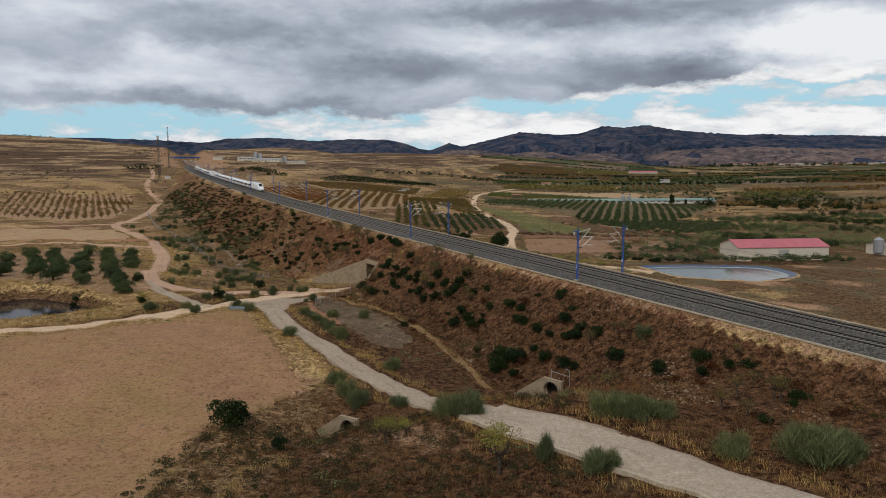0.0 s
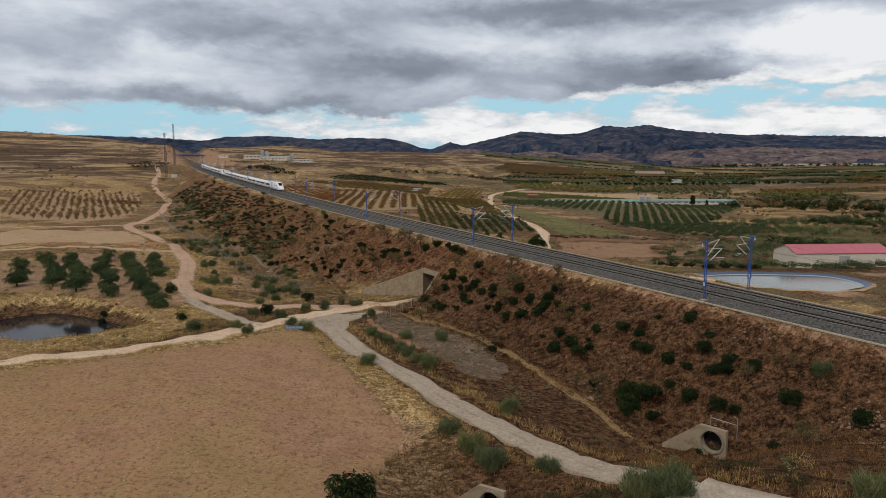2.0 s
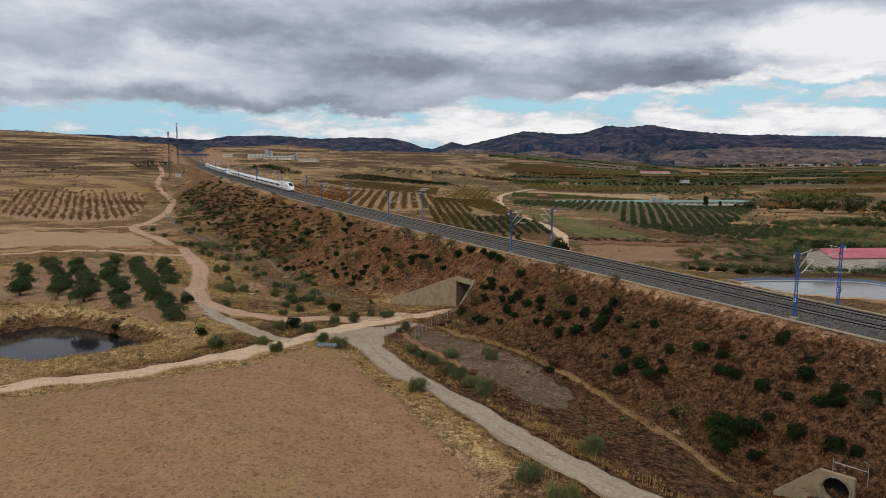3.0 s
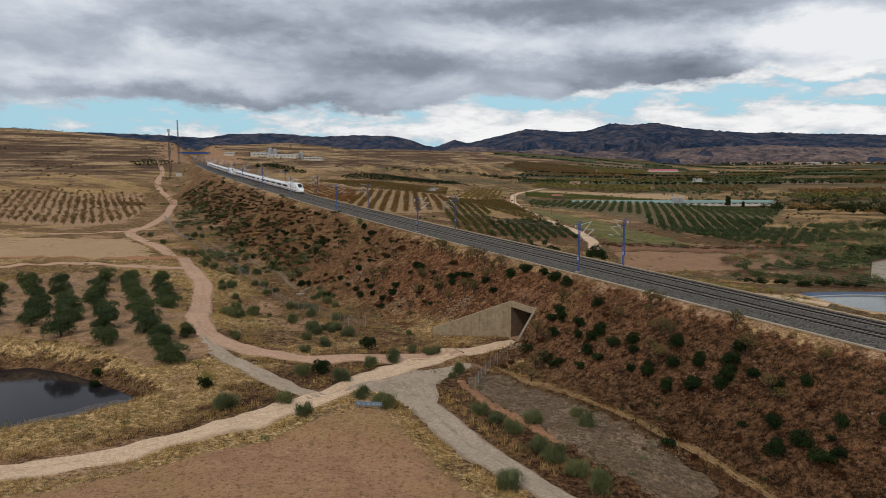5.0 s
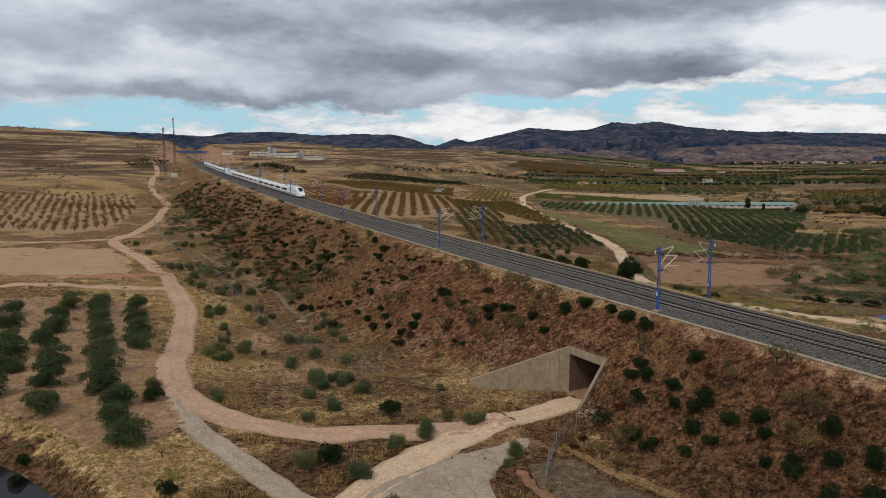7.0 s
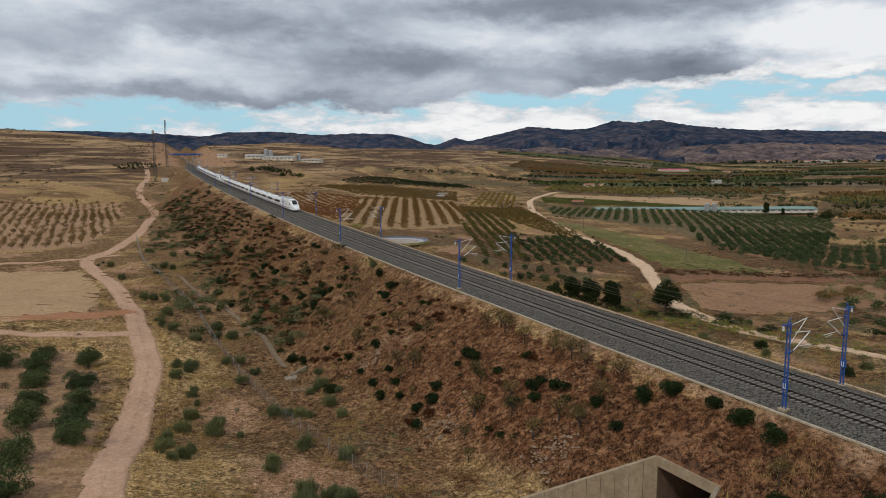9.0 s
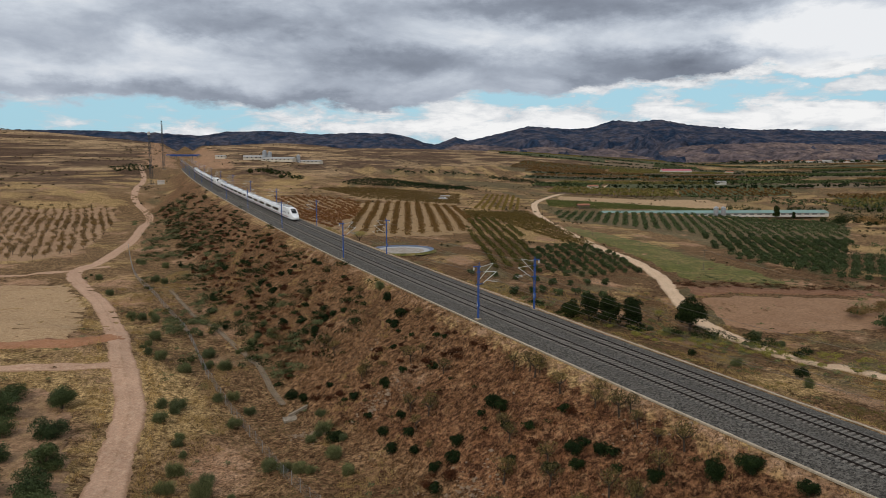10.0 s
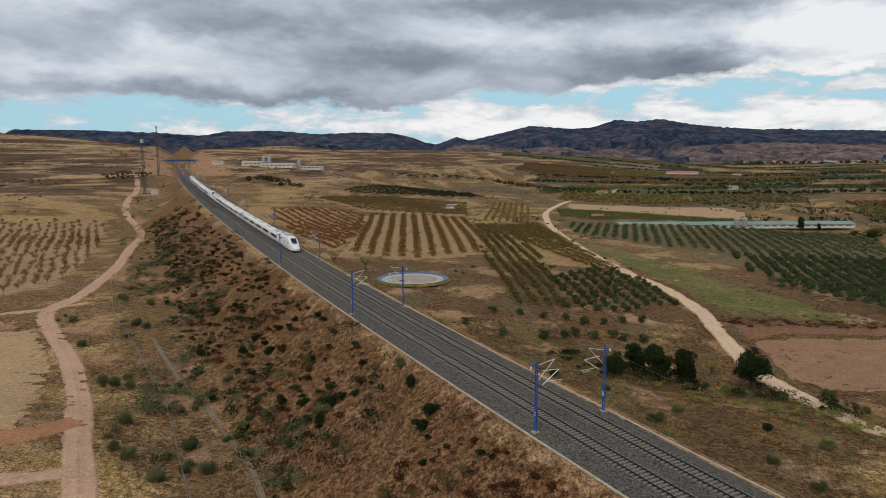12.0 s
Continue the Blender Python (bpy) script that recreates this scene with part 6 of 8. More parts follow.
# big olive grove: the near trees singly, the rest joined
places = grid_in(GROVE, (0.26, 0.96), 5.8, 3.9, 52)
places = places[(wave_noise(places[:, 0], places[:, 1], 60, 6) > -1.3)]
order = np.argsort(places[:, 1])
for x, y in places[order[:220]]:
    grove_olive(x, y, rng_o.uniform(0.8, 1.15), i)
    i += 1
crown_stuff("olive_grove", places[order[220:]], 1.7, 2.9, OLIVE, "rows of grey-green olive trees in a grove", "olive grove", 40, 0.36, 53)
for k, (x, y) in enumerate(grid_in(LEFTORCH, (0.35, 1), 5.6, 5.4, 54)):
    almond(x, y, rng_o.uniform(0.8, 1.3), k)
crown_stuff("russet_orchard", grid_in(RUST, (-0.55, 1), 5.0, 2.6, 55), 1.25, 2.1, leafy("rust_leaves", (0.15, 0.055, 0.022), (0.19, 0.10, 0.035)), "russet autumn orchard rows", "orchard", 34, 0.34, 56)
crown_stuff("young_orchard", grid_in(ROWS_A, (-0.05, 1), 6.6, 2.1, 57, 0.16), 1.9, 2.0, leafy("dull_leaves", (0.085, 0.055, 0.020), (0.175, 0.100, 0.036)), "rows of young brownish-green orchard trees", "orchard", 34, 0.33, 58)
crown_stuff("green_orchard", grid_in(GREENROWS, (-0.06, 1), 4.6, 2.2, 59), 1.25, 2.1, leafy("fruit_leaves", (0.038, 0.046, 0.012), (0.120, 0.098, 0.030)), "dense rows of green fruit trees", "orchard", 40, 0.33, 60)
crown_stuff("mixed_orchard", grid_in(MIXED, (-0.3, 1), 5.2, 2.2, 61), 1.45, 2.0, leafy("drab_leaves", (0.045, 0.045, 0.014), (0.135, 0.092, 0.030)), "low drab orchard rows", "orchard", 40, 0.30, 62)
crown_stuff("yellowing_orchard", grid_in(YELLOW_O, (0.12, 1), 5.0, 2.6, 63), 1.2, 2.0, leafy("ochre_leaves", (0.13, 0.10, 0.03), (0.20, 0.145, 0.045)), "yellowing orchard rows", "orchard", 24, 0.36, 64)
crown_stuff("dark_orchard", grid_in(DARKROWS, (0.35, 1), 6.5, 3.4, 65), 1.6, 3.4, DARKGREEN, "rows of dark green trees", "orchard", 22, 0.5, 66)
crown_stuff("upper_orchard", grid_in(UPPERORCH, (0.3, 1), 4.4, 2.4, 67), 1.2, 2.0, leafy("brown_green_leaves", (0.080, 0.062, 0.024), (0.13, 0.085, 0.034)), "brownish orchard rows", "orchard", 22, 0.38, 68)
crown_stuff("vine_rows", grid_in(VINE_BAND, (1, -0.12), 3.2, 2.2, 69), 1.1, 1.6, leafy("vine_green", (0.095, 0.115, 0.032), (0.15, 0.155, 0.05)), "green vine rows", "vineyard", 20, 0.38, 70)

# ---- the far plain: parcels and their trees ----
def parcel_material():
    m, t, b = material("parcels", 0.97, 0.1)
    isle = node(t, "ShaderNodeNewGeometry").outputs["Random Per Island"]
    c = ramp(t, isle, [(0.0, (0.179, 0.124, 0.074)), (0.16, (0.066, 0.076, 0.028)), (0.36, (0.133, 0.084, 0.051)), (0.50, (0.041, 0.051, 0.020)), (0.70, (0.211, 0.152, 0.086)), (0.80, (0.074, 0.051, 0.028)), (0.90, (0.086, 0.092, 0.035))], "CONSTANT")
    n = noise_tex(t, place(t), 0.06, 4, 0.6)
    c = blend(t, ramp(t, n, [(0.35, 0.0), (0.7, 0.5)]), c, (0.12, 0.095, 0.055))
    link(t, c, b.inputs["Base Color"])
    return m


def build_parcels():
    rng = np.random.RandomState(77)
    verts, faces, rows = [], [], []
    y = 690.0
    while y < 2700:
        deep = rng.uniform(38, 85) * (1 + y / 3000)
        x = 60 + rng.uniform(0, 60) + max(0, (y - 1000) * 0.02)
        while x < 0.78 * y + 160:
            wide = rng.uniform(70, 210) * (1 + y / 4000)
            if rng.uniform() < 0.80 and not (x < 260 and y < 830):
                nx, ny = max(2, int(wide / 22)), max(2, int(deep / 22))
                us, vs2 = np.linspace(0, 1, nx + 1), np.linspace(0, 1, ny + 1)
                gu, gv = np.meshgrid(us, vs2)
                px = x + gu * (wide - 5) + gv * deep * 0.25 + 8 * rng.uniform(-1, 1) * gv
                py = y + gv * (deep - 4) - gu * wide * 0.06 + 6 * rng.uniform(-1, 1) * gu
                k = sum(len(v) for v in verts)
                verts.append(np.stack([px.ravel(), py.ravel(), ground_level(px.ravel(), py.ravel()) + 0.5], 1))
                faces.append(grid_faces(ny + 1, nx + 1) + k)
                if rng.uniform() < 0.55:
                    g = grid_in([(px[0, 0], py[0, 0]), (px[0, -1], py[0, -1]), (px[-1, -1], py[-1, -1]), (px[-1, 0], py[-1, 0])], (0.25, 1) if rng.uniform() < 0.5 else (1, -0.06),
                                rng.uniform(6, 9), rng.uniform(3.2, 4.4), rng.randint(9999))
                    rows.append((rng.randint(3), g))
                elif rng.uniform() < 0.85:
                    t = rng.uniform(0, 1, int(wide / 2.2))
                    rows.append((3, np.stack([x + t * wide, y + rng.uniform(-2, 2, len(t)) - t * wide * 0.06], 1)))
            x += wide
        y += deep
    ob = mesh_object("farmland_parcels", np.concatenate(verts), np.concatenate(faces), parcel_material())
    tagged(ob, "patchwork of brown, tan and green farm parcels", "farmland", kind="structure")
    kinds = [("far_olives", OLIVE, 1.8, 3.0), ("far_orchard", VINE, 1.6, 2.6), ("far_brown_orchard", leafy("far_brown", (0.11, 0.065, 0.028), (0.14, 0.09, 0.035)), 1.5, 2.4), ("far_hedges", DARKGREEN, 2.6, 5.0)]
    for k, (nm, mat, r, h) in enumerate(kinds):
        sel = [g for kk, g in rows if kk == k and len(g)]
        if sel:
            g = np.concatenate(sel)
            g = g[np.random.RandomState(k).permutation(len(g))[:9000]]
            crown_stuff(nm, g, r, h, mat, "rows of distant trees on the plain", "far trees", 6, 1.35, 80 + k)


build_parcels()
rng = np.random.RandomState(90)


def band(name, line, width, count, radius, tall, mat, label, seed, quads=24, size=0.7):
    r = np.random.RandomState(seed)
    l = curve_points(line, 6.0)
    p = l[r.randint(len(l), size=count)] + r.uniform(-1, 1, (count, 2)) * width
    return crown_stuff(name, p, radius, tall, mat, label, "trees", quads, size, seed, vary=0.45)


band("hedge_trees", [(-113, 1143), (14, 1190), (76, 1031), (133, 960)], 14, 130, 3.0, 5.0, DARKGREEN, "dark belt of trees on the plain", 91)
band("hedge_trees", [(215, 1010), (315, 1040), (360, 975), (487, 976), (640, 990)], 16, 130, 3.4, 6.0, DARKGREEN, "dark belt of trees on the plain", 92)
band("hedge_trees", [(220, 848), (232, 790), (262, 740), (310, 700), (370, 690)], 14, 90, 3.0, 5.5, OLIVE, "green trees along a ditch", 93)
band("hedge_trees", [(205, 690), (250, 680), (330, 640), (420, 600)], 9, 70, 2.6, 4.5, PINE, "green bushes beside a field", 94)
band("stream_olives", [(165, 425), (190, 428), (220, 440), (255, 455), (290, 470)], 13, 130, 2.3, 3.2, OLIVE, "dense olive trees beside a stream", 95, 130, 0.26)
band("stream_trees", [(212, 548), (245, 537), (278, 522), (312, 508), (352, 500)], 13, 110, 3.6, 7.5, PINE, "dark green trees along a stream", 96, 170, 0.42)
band("autumn_trees", [(222, 540), (258, 527), (300, 508), (345, 494)], 10, 36, 3.0, 6.5, AUTUMN, "yellowing trees along a stream", 118, 170, 0.36)
band("reed_bed", [(92, 300), (120, 330), (165, 340), (220, 350)], 16, 160, 2.0, 2.2, BROOM, "pale green reeds and scrub in a hollow", 97, 90, 0.2)
band("shed_trees", [(70, 276), (84, 268), (100, 257), (120, 252), (150, 257)], 5, 110, 1.6, 2.6, OLIVE, "olive trees in front of a shed", 98, 200, 0.17)
band("east_scrub", [(60, 222), (48, 240), (30, 262), (22, 285), (5, 300), (-20, 306)], 7, 90, 1.0, 1.3, BROOM, "grey-green scrub along the road", 99, 110, 0.12)
band("east_olives", [(112, 310), (130, 330), (150, 365), (190, 390)], 16, 80, 1.8, 2.8, OLIVE, "loose olive trees below the grove", 100, 160, 0.22)

HOLLOW = [(96, 262), (112, 300), (128, 340), (165, 400), (230, 470), (330, 480), (420, 420), (380, 330), (240, 290), (150, 288)]
hol = grid_in(HOLLOW, (0.3, 1), 6.0, 5.0, 101, 0.45)
hn = wave_noise(hol[:, 0], hol[:, 1], 45, 102)
crown_stuff("hollow_olives", hol[hn > 0.1], 2.0, 3.0, OLIVE, "dense olive trees in a hollow", "olive grove", 130, 0.22, 103, vary=0.35)
crown_stuff("hollow_scrub", hol[(hn <= 0.1) & (hn > -0.5)], 2.2, 2.4, BROOM, "green scrub in a hollow", "scrub", 110, 0.22, 104, vary=0.4)
crown_stuff("hollow_trees", hol[hn <= -0.9], 2.8, 5.5, PINE, "dark green trees in a hollow", "trees", 160, 0.3, 105, vary=0.35)
# scrub dotted over the hills
pts_h = np.stack([rng.uniform(-900, 420, 15000), rng.uniform(380, 1700, 15000)], 1)
dens = wave_noise(pts_h[:, 0], pts_h[:, 1], 130, 33) + 0.7 * wave_noise(pts_h[:, 0], pts_h[:, 1], 47, 34)
ok = (dens > 0.35) & (np.abs(track_offset(pts_h[:, 0], pts_h[:, 1])) > 14) & ~inside(pts_h[:, 0], pts_h[:, 1], ROWS_A) & ~inside(pts_h[:, 0], pts_h[:, 1], GROVE) & ~inside(pts_h[:, 0], pts_h[:, 1], LEFTORCH)
crown_stuff("hill_scrub", pts_h[ok], 1.0, 1.0, leafy("hill_scrub_leaves", (0.028, 0.026, 0.013), (0.095, 0.072, 0.038)), "low brown-green scrub dotted over dry hills", "scrub", 10, 0.5, 35, vary=0.6)
crown_stuff("hill_grove", grid_in([(-341, 735), (-321, 765), (-300, 755), (-303, 725), (-323, 716)], (0.4, 1), 6, 5, 36), 1.9, 3.2, PINE, "small dark green grove on a slope", "grove", 30, 0.5, 37)
crown_stuff("hill_trees", np.array([(-214, 741), (-205, 742), (-197, 742), (-192, 739), (-187, 744), (-180, 740), (-174, 735), (-168, 733), (-200, 748), (-184, 734)], float), 4.0, 7.0, PINE, "dark green trees below the farm", "trees", 90, 0.75, 38)

band("terrace_scrub", EARTH_EDGE[:4], 4.0, 130, 1.1, 1.0, RUSSET, "withered scrub on a terrace edge", 110, 60, 0.13)
band("terrace_scrub", [(46, 352), (70, 346), (100, 350), (125, 350)], 6.0, 45, 1.0, 0.9, OLIVE, "low green scrub on a terrace edge", 111, 60, 0.14)
OLIVE_EAST = [(76, 404), (86, 378), (104, 356), (124, 350), (150, 366), (172, 412), (130, 408), (100, 400)]
crown_stuff("lower_olives", grid_in(OLIVE_EAST, (0.6, 1), 4.6, 4.2, 112, 0.35), 1.9, 2.9, OLIVE, "dense round olive trees below the grove", "olive grove", 170, 0.24, 113, vary=0.35)
band("field_olives", [(80, 300), (96, 294), (116, 298), (138, 310), (160, 318)], 6.0, 90, 1.8, 2.6, OLIVE, "dense olive trees at a field corner", 114, 170, 0.23)
band("field_shrubs", [(74, 306), (84, 310), (92, 316)], 3.0, 14, 2.0, 2.8, AUTUMN, "russet shrubs at a field corner", 115, 170, 0.2)
band("reeds", [(64, 262), (74, 259), (86, 257), (96, 256)], 1.8, 120, 0.9, 1.5, PINE, "dark green reeds in a ditch", 116, 60, 0.16)
band("east_verge_scrub", [(58, 240), (44, 258), (26, 278), (8, 292)], 6.0, 60, 1.1, 1.1, YELLOWISH, "yellowing scrub between track and road", 117, 90, 0.12)
band("road_shrubs", [(-18, 300), (0, 292), (14, 289), (30, 283), (42, 266)], 5.0, 60, 1.5, 1.9, PINE, "dark green shrubs between track and road", 119, 150, 0.17)
band("road_shrubs", [(-14, 296), (6, 286), (24, 274), (40, 258), (52, 244)], 6.0, 55, 1.2, 1.5, YELLOWISH, "yellow-green shrubs between track and road", 120, 130, 0.13)

# ---- buildings and other things ----
def gable(parent, L, W, eave, ridge, wall_mat, roof_mat, over=0.4, roof_label=""):
    """Walls and two roof planes; length along x."""
    bm = bmesh.new()
    prof = [(-W / 2, -0.6), (W / 2, -0.6), (W / 2, eave), (0, ridge - 0.12), (-W / 2, eave)]
    a = [bm.verts.new((-L / 2, y, z)) for y, z in prof]
    b = [bm.verts.new((L / 2, y, z)) for y, z in prof]
    n = len(prof)
    for k in range(n):
        bm.faces.new((a[k], a[(k + 1) % n], b[(k + 1) % n], b[k]))
    bm.faces.new(a[::-1])
    bm.faces.new(b)
    bmesh.ops.recalc_face_normals(bm, faces=bm.faces)
    part("wall", bm, wall_mat, parent)
    for s in (-1, 1):
        bm = bmesh.new()
        k = (ridge - eave) / (W / 2)
        slab(bm, [(-L / 2 - over, s * (W / 2 + over), eave - k * over), (L / 2 + over, s * (W / 2 + over), eave - k * over), (L / 2 + over, 0, ridge), (-L / 2 - over, 0, ridge)], 0.14 * (1 if s < 0 else -1))
        part("roof", bm, roof_mat, parent, roof_label)


def panel_row(parent, name, x0, x1, n, w, y, z0, z1, mat, label="", depth=0.06):
    for k in range(n):
        c = x0 + (x1 - x0) * (k + 0.5) / n
        bm = bmesh.new()
        box(bm, c - w / 2, c + w / 2, y - depth, y + depth, z0, z1)
        part(name, bm, mat, parent, label)


# cream shed with a red roof
sx, sy = 130.0, 269.0
shed = thing("farm_shed", pose(sx, sy, on_ground(112, 258) + 0.2, 0, 0, 4.0), "long cream shed with a faded red sheet roof", "shed")
gable(shed, 36, 15, 4.6, 7.0, WALL_CREAM, ROOF_RED, 0.3, "faded red sheet roof")
panel_row(shed, "wall_seam", -17, 17, 7, 0.35, -7.5, 0, 4.4, WALL_WHITE)
panel_row(shed, "door", -4, 4, 1, 4.0, -7.54, 0, 3.6, ROOF_GREY, "grey sliding door")
# silo shed
sil = thing("feed_shed", pose(196, 292, on_ground(190, 290), 0, 0, 10), "low grey farm building beside metal silos", "farm building")
gable(sil, 24, 12, 4.0, 5.6, WALL_CREAM, ROOF_GREY)


def silo(x, y, z, r, h):
    s = thing("grain_silo", pose(x, y, z), "round galvanised metal silo with a cone top", "silo", "metal silos")
    bm = bmesh.new()
    tube(bm, (0, 0, 1.6), (0, 0, h - r * 0.6), r, r, 16)
    part("drum", bm, STEEL, s)
    bm = bmesh.new()
    tube(bm, (0, 0, h - r * 0.6), (0, 0, h), r * 1.03, 0.1, 16)
    part("cone", bm, STEEL, s)
    bm = bmesh.new()
    tube(bm, (0, 0, 0.6), (0, 0, 1.6), 0.2, r, 16)
    part("hopper", bm, STEEL, s)
    for k in range(4):
        bm = bmesh.new()
        a = k * 1.5708 + 0.78
        tube(bm, (r * 0.9 * math.cos(a), r * 0.9 * math.sin(a), -0.4), (r * 0.9 * math.cos(a), r * 0.9 * math.sin(a), 1.8), 0.07)
        part("leg", bm, STEEL, s)


silo(181, 284, on_ground(181, 284), 1.9, 8.0)
silo(187, 283, on_ground(187, 283), 1.9, 7.2)
for dx in (0, 5.5):
    silo(165 + dx, 631, on_ground(165, 631), 1.8, 8.0)

# long green-roofed poultry house
gz = on_ground(160, 634)
house = thing("poultry_house", pose(165, 637, gz, 0, 0, 1.5), "very long low poultry house with a pale green roof", "poultry house")
gable(house, 172, 13, 2.3, 3.9, WALL_WHITE, ROOF_GREEN, 0.4, "pale green sheet roof")
panel_row(house, "window", -84, 84, 28, 3.6, -6.52, 1.0, 1.9, plain("dull_opening", (0.12, 0.13, 0.13), 0.6), "dark ventilation opening")
# farm on the hill
for nm, x, y, L, W, e, r, t in (("barn", -236, 848, 26, 12, 2.6, 4.2, 8), ("barn", -210, 838, 36, 13, 2.6, 4.3, -14), ("barn", -184, 858, 30, 11, 2.2, 3.4, -8), ("barn", -280, 868, 11, 6, 2.4, 3.2, 0)):
    b = thing(nm, pose(x, y, on_ground(x, y) + 0.3, 0, 0, t), "long low whitewashed barn with a pale grey roof", "barn", "barns of the hill farm")
    gable(b, L, W, e, r, WALL_CREAM, ROOF_GREY)
    panel_row(b, "window", -L / 2 + 2, L / 2 - 2, max(2, int(L / 5)), 1.6, -W / 2 - 0.02, 1.4, 2.5, plain("barn_window", (0.10, 0.10, 0.10), 0.5), "dark barn window")
silo(-226, 842, on_ground(-226, 842), 2.2, 11)
silo(-221, 843, on_ground(-221, 843), 2.2, 10)
silo(-190, 838, on_ground(-190, 838), 2.0, 9.5)
# far red-roofed barn and a white works on the plain
for x, y, L, W, e, r, wm, rm, lab in ((475, 1640, 66, 16, 5, 8, WALL_WHITE, ROOF_RED, "long white barn with a red roof far off"), (585, 1620, 16, 12, 4, 6, WALL_CREAM, ROOF_TILE, "small farmhouse with a clay tile roof"),
                                      (340, 1060, 14, 9, 3.5, 5, WALL_WHITE, ROOF_GREY, "small white field hut"), (143, 955, 12, 8, 3, 4.4, WALL_CREAM, ROOF_TILE, "small hut beside the dirt road"),
                                      (70, 655, 9, 5, 2.2, 3.2, TIMBER, ROOF_TILE, "low rusty shelter beside the grove")):
    b = thing("farm_building", pose(x, y, on_ground(x, y) + 0.4, 0, 0, 5), lab, "farm building")
    gable(b, L, W, e, r, wm, rm)

# ---- town ----
rng_t = np.random.RandomState(17)
walls = [WALL_WHITE, WALL_CREAM, plain("ochre_wall", (0.48, 0.34, 0.22), 0.9, 0.2)]
for k in range(110):
    x = 1030 + 900 * rng_t.uniform() ** 0.8
    y = 2560 + rng_t.uniform(-90, 140)
    big = rng_t.uniform() < 0.16
    h = thing("town_house", pose(x, y, on_ground(x, y) - 0.2, 0, 0, rng_t.uniform(-25, 25)), "small pale town house with a clay tile roof", "house", "houses of the far town")
    L, W, e = (rng_t.uniform(24, 46), 14, rng_t.uniform(7, 9)) if big else (rng_t.uniform(10, 17), rng_t.uniform(8, 11), rng_t.uniform(5.5, 9))
    gable(h, L, W, e, e + 2.4, walls[rng_t.randint(3)] if not big else WALL_WHITE, ROOF_TILE if not big else ROOF_GREY)
    if k % 3 == 0:
        panel_row(h, "window", -L / 2 + 1, L / 2 - 1, 3, 1.3, -W / 2 - 0.05, 2.2, 4.0, TRAIN_GLASS, "dark window", 0.1)
crown_stuff("town_trees", np.stack([1000 + 950 * rng_t.uniform(size=260), 2500 + rng_t.uniform(-70, 180, 260)], 1), 5.0, 9.0, DARKGREEN, "dark trees between far town houses", "trees", 22, 1.7, 18, vary=0.5)

# ---- road bridge over the cutting ----
bridge = thing("road_bridge", Matrix.Translation(at_track(925, 0, 0)) @ pose(0, 0, 0, 0, 0, along_track(925) + 6), "blue steel road bridge over the railway cutting", "bridge")
for nm, args, mt in (("deck", (-20, 17, -3.2, 3.2, 8.6, 9.5), BLUE), ("parapet", (-20, 17, -3.4, -3.1, 9.5, 10.7), BLUE), ("parapet", (-20, 17, 3.1, 3.4, 9.5, 10.7), BLUE),
                     ("pier", (-9.2, -8.4, -2.0, 2.0, -1, 8.7), CONCRETE), ("pier", (8.4, 9.2, -2.0, 2.0, -1, 8.7), CONCRETE), ("abutment", (-22, -16, -4, 4, 3, 9.6), CONCRETE), ("abutment", (14, 19, -4, 4, 3, 9.6), CONCRETE)):
    bm = bmesh.new()
    box(bm, *args)
    part(nm, bm, mt, bridge)


# ---- lattice radio masts ----
def lattice_tower(x, y, h, r0, label, panels):
    t = thing("radio_mast", pose(x, y, on_ground(x, y) - 0.1), label, "radio mast", "radio masts by the railway")
    for k in range(3):
        a = k * 2.0944
        bm = bmesh.new()
        tube(bm, (r0 * math.cos(a), r0 * math.sin(a), 0), (r0 * 0.45 * math.cos(a), r0 * 0.45 * math.sin(a), h), 0.18, 0.13, 5)
        part("leg", bm, DARK_STEEL, t)
    bm = bmesh.new()
    n = int(h / 2.0)
    for j in range(n):
        z0, z1 = j * h / n, (j + 1) * h / n
        for k in range(3):
            a, b = k * 2.0944 + (0 if j % 2 else 2.0944), k * 2.0944 + (2.0944 if j % 2 else 0)
            ra, rb = r0 * (1 - 0.55 * z0 / h), r0 * (1 - 0.55 * z1 / h)
            tube(bm, (ra * math.cos(a), ra * math.sin(a), z0), (rb * math.cos(b), rb * math.sin(b), z1), 0.085, sides=4, caps=False)
    part("lacing", bm, DARK_STEEL, t)
    for k in range(panels):
        a = k * 6.283 / max(panels, 1)
        bm = bmesh.new()
        box(bm, 0.75 * math.cos(a) - 0.25, 0.75 * math.cos(a) + 0.25, 0.75 * math.sin(a) - 0.2, 0.75 * math.sin(a) + 0.2, h - 2.6, h - 0.2, 0.03)
        part("antenna", bm, WALL_WHITE, t, "pale panel antenna")
    bm = bmesh.new()
    box(bm, -2.4, 2.4, -2.0, 2.0, -0.4, 0.3)
    part("plinth", bm, CONCRETE, t)
    return t


lattice_tower(-262, 642, 40, 1.3, "tall grey lattice radio mast with panel antennas", 5)
lattice_tower(-296, 752, 44, 1.2, "slim tall grey lattice mast", 0)
lattice_tower(-1010, 1540, 26, 1.2, "far slim mast on a hilltop", 0)
cab = thing("equipment_cabin", pose(-256, 645, on_ground(-256, 645), 0, 0, 20), "small pale equipment cabin below the mast", "cabin")
gable(cab, 5, 3, 2.4, 2.9, WALL_WHITE, ROOF_GREY, 0.2)


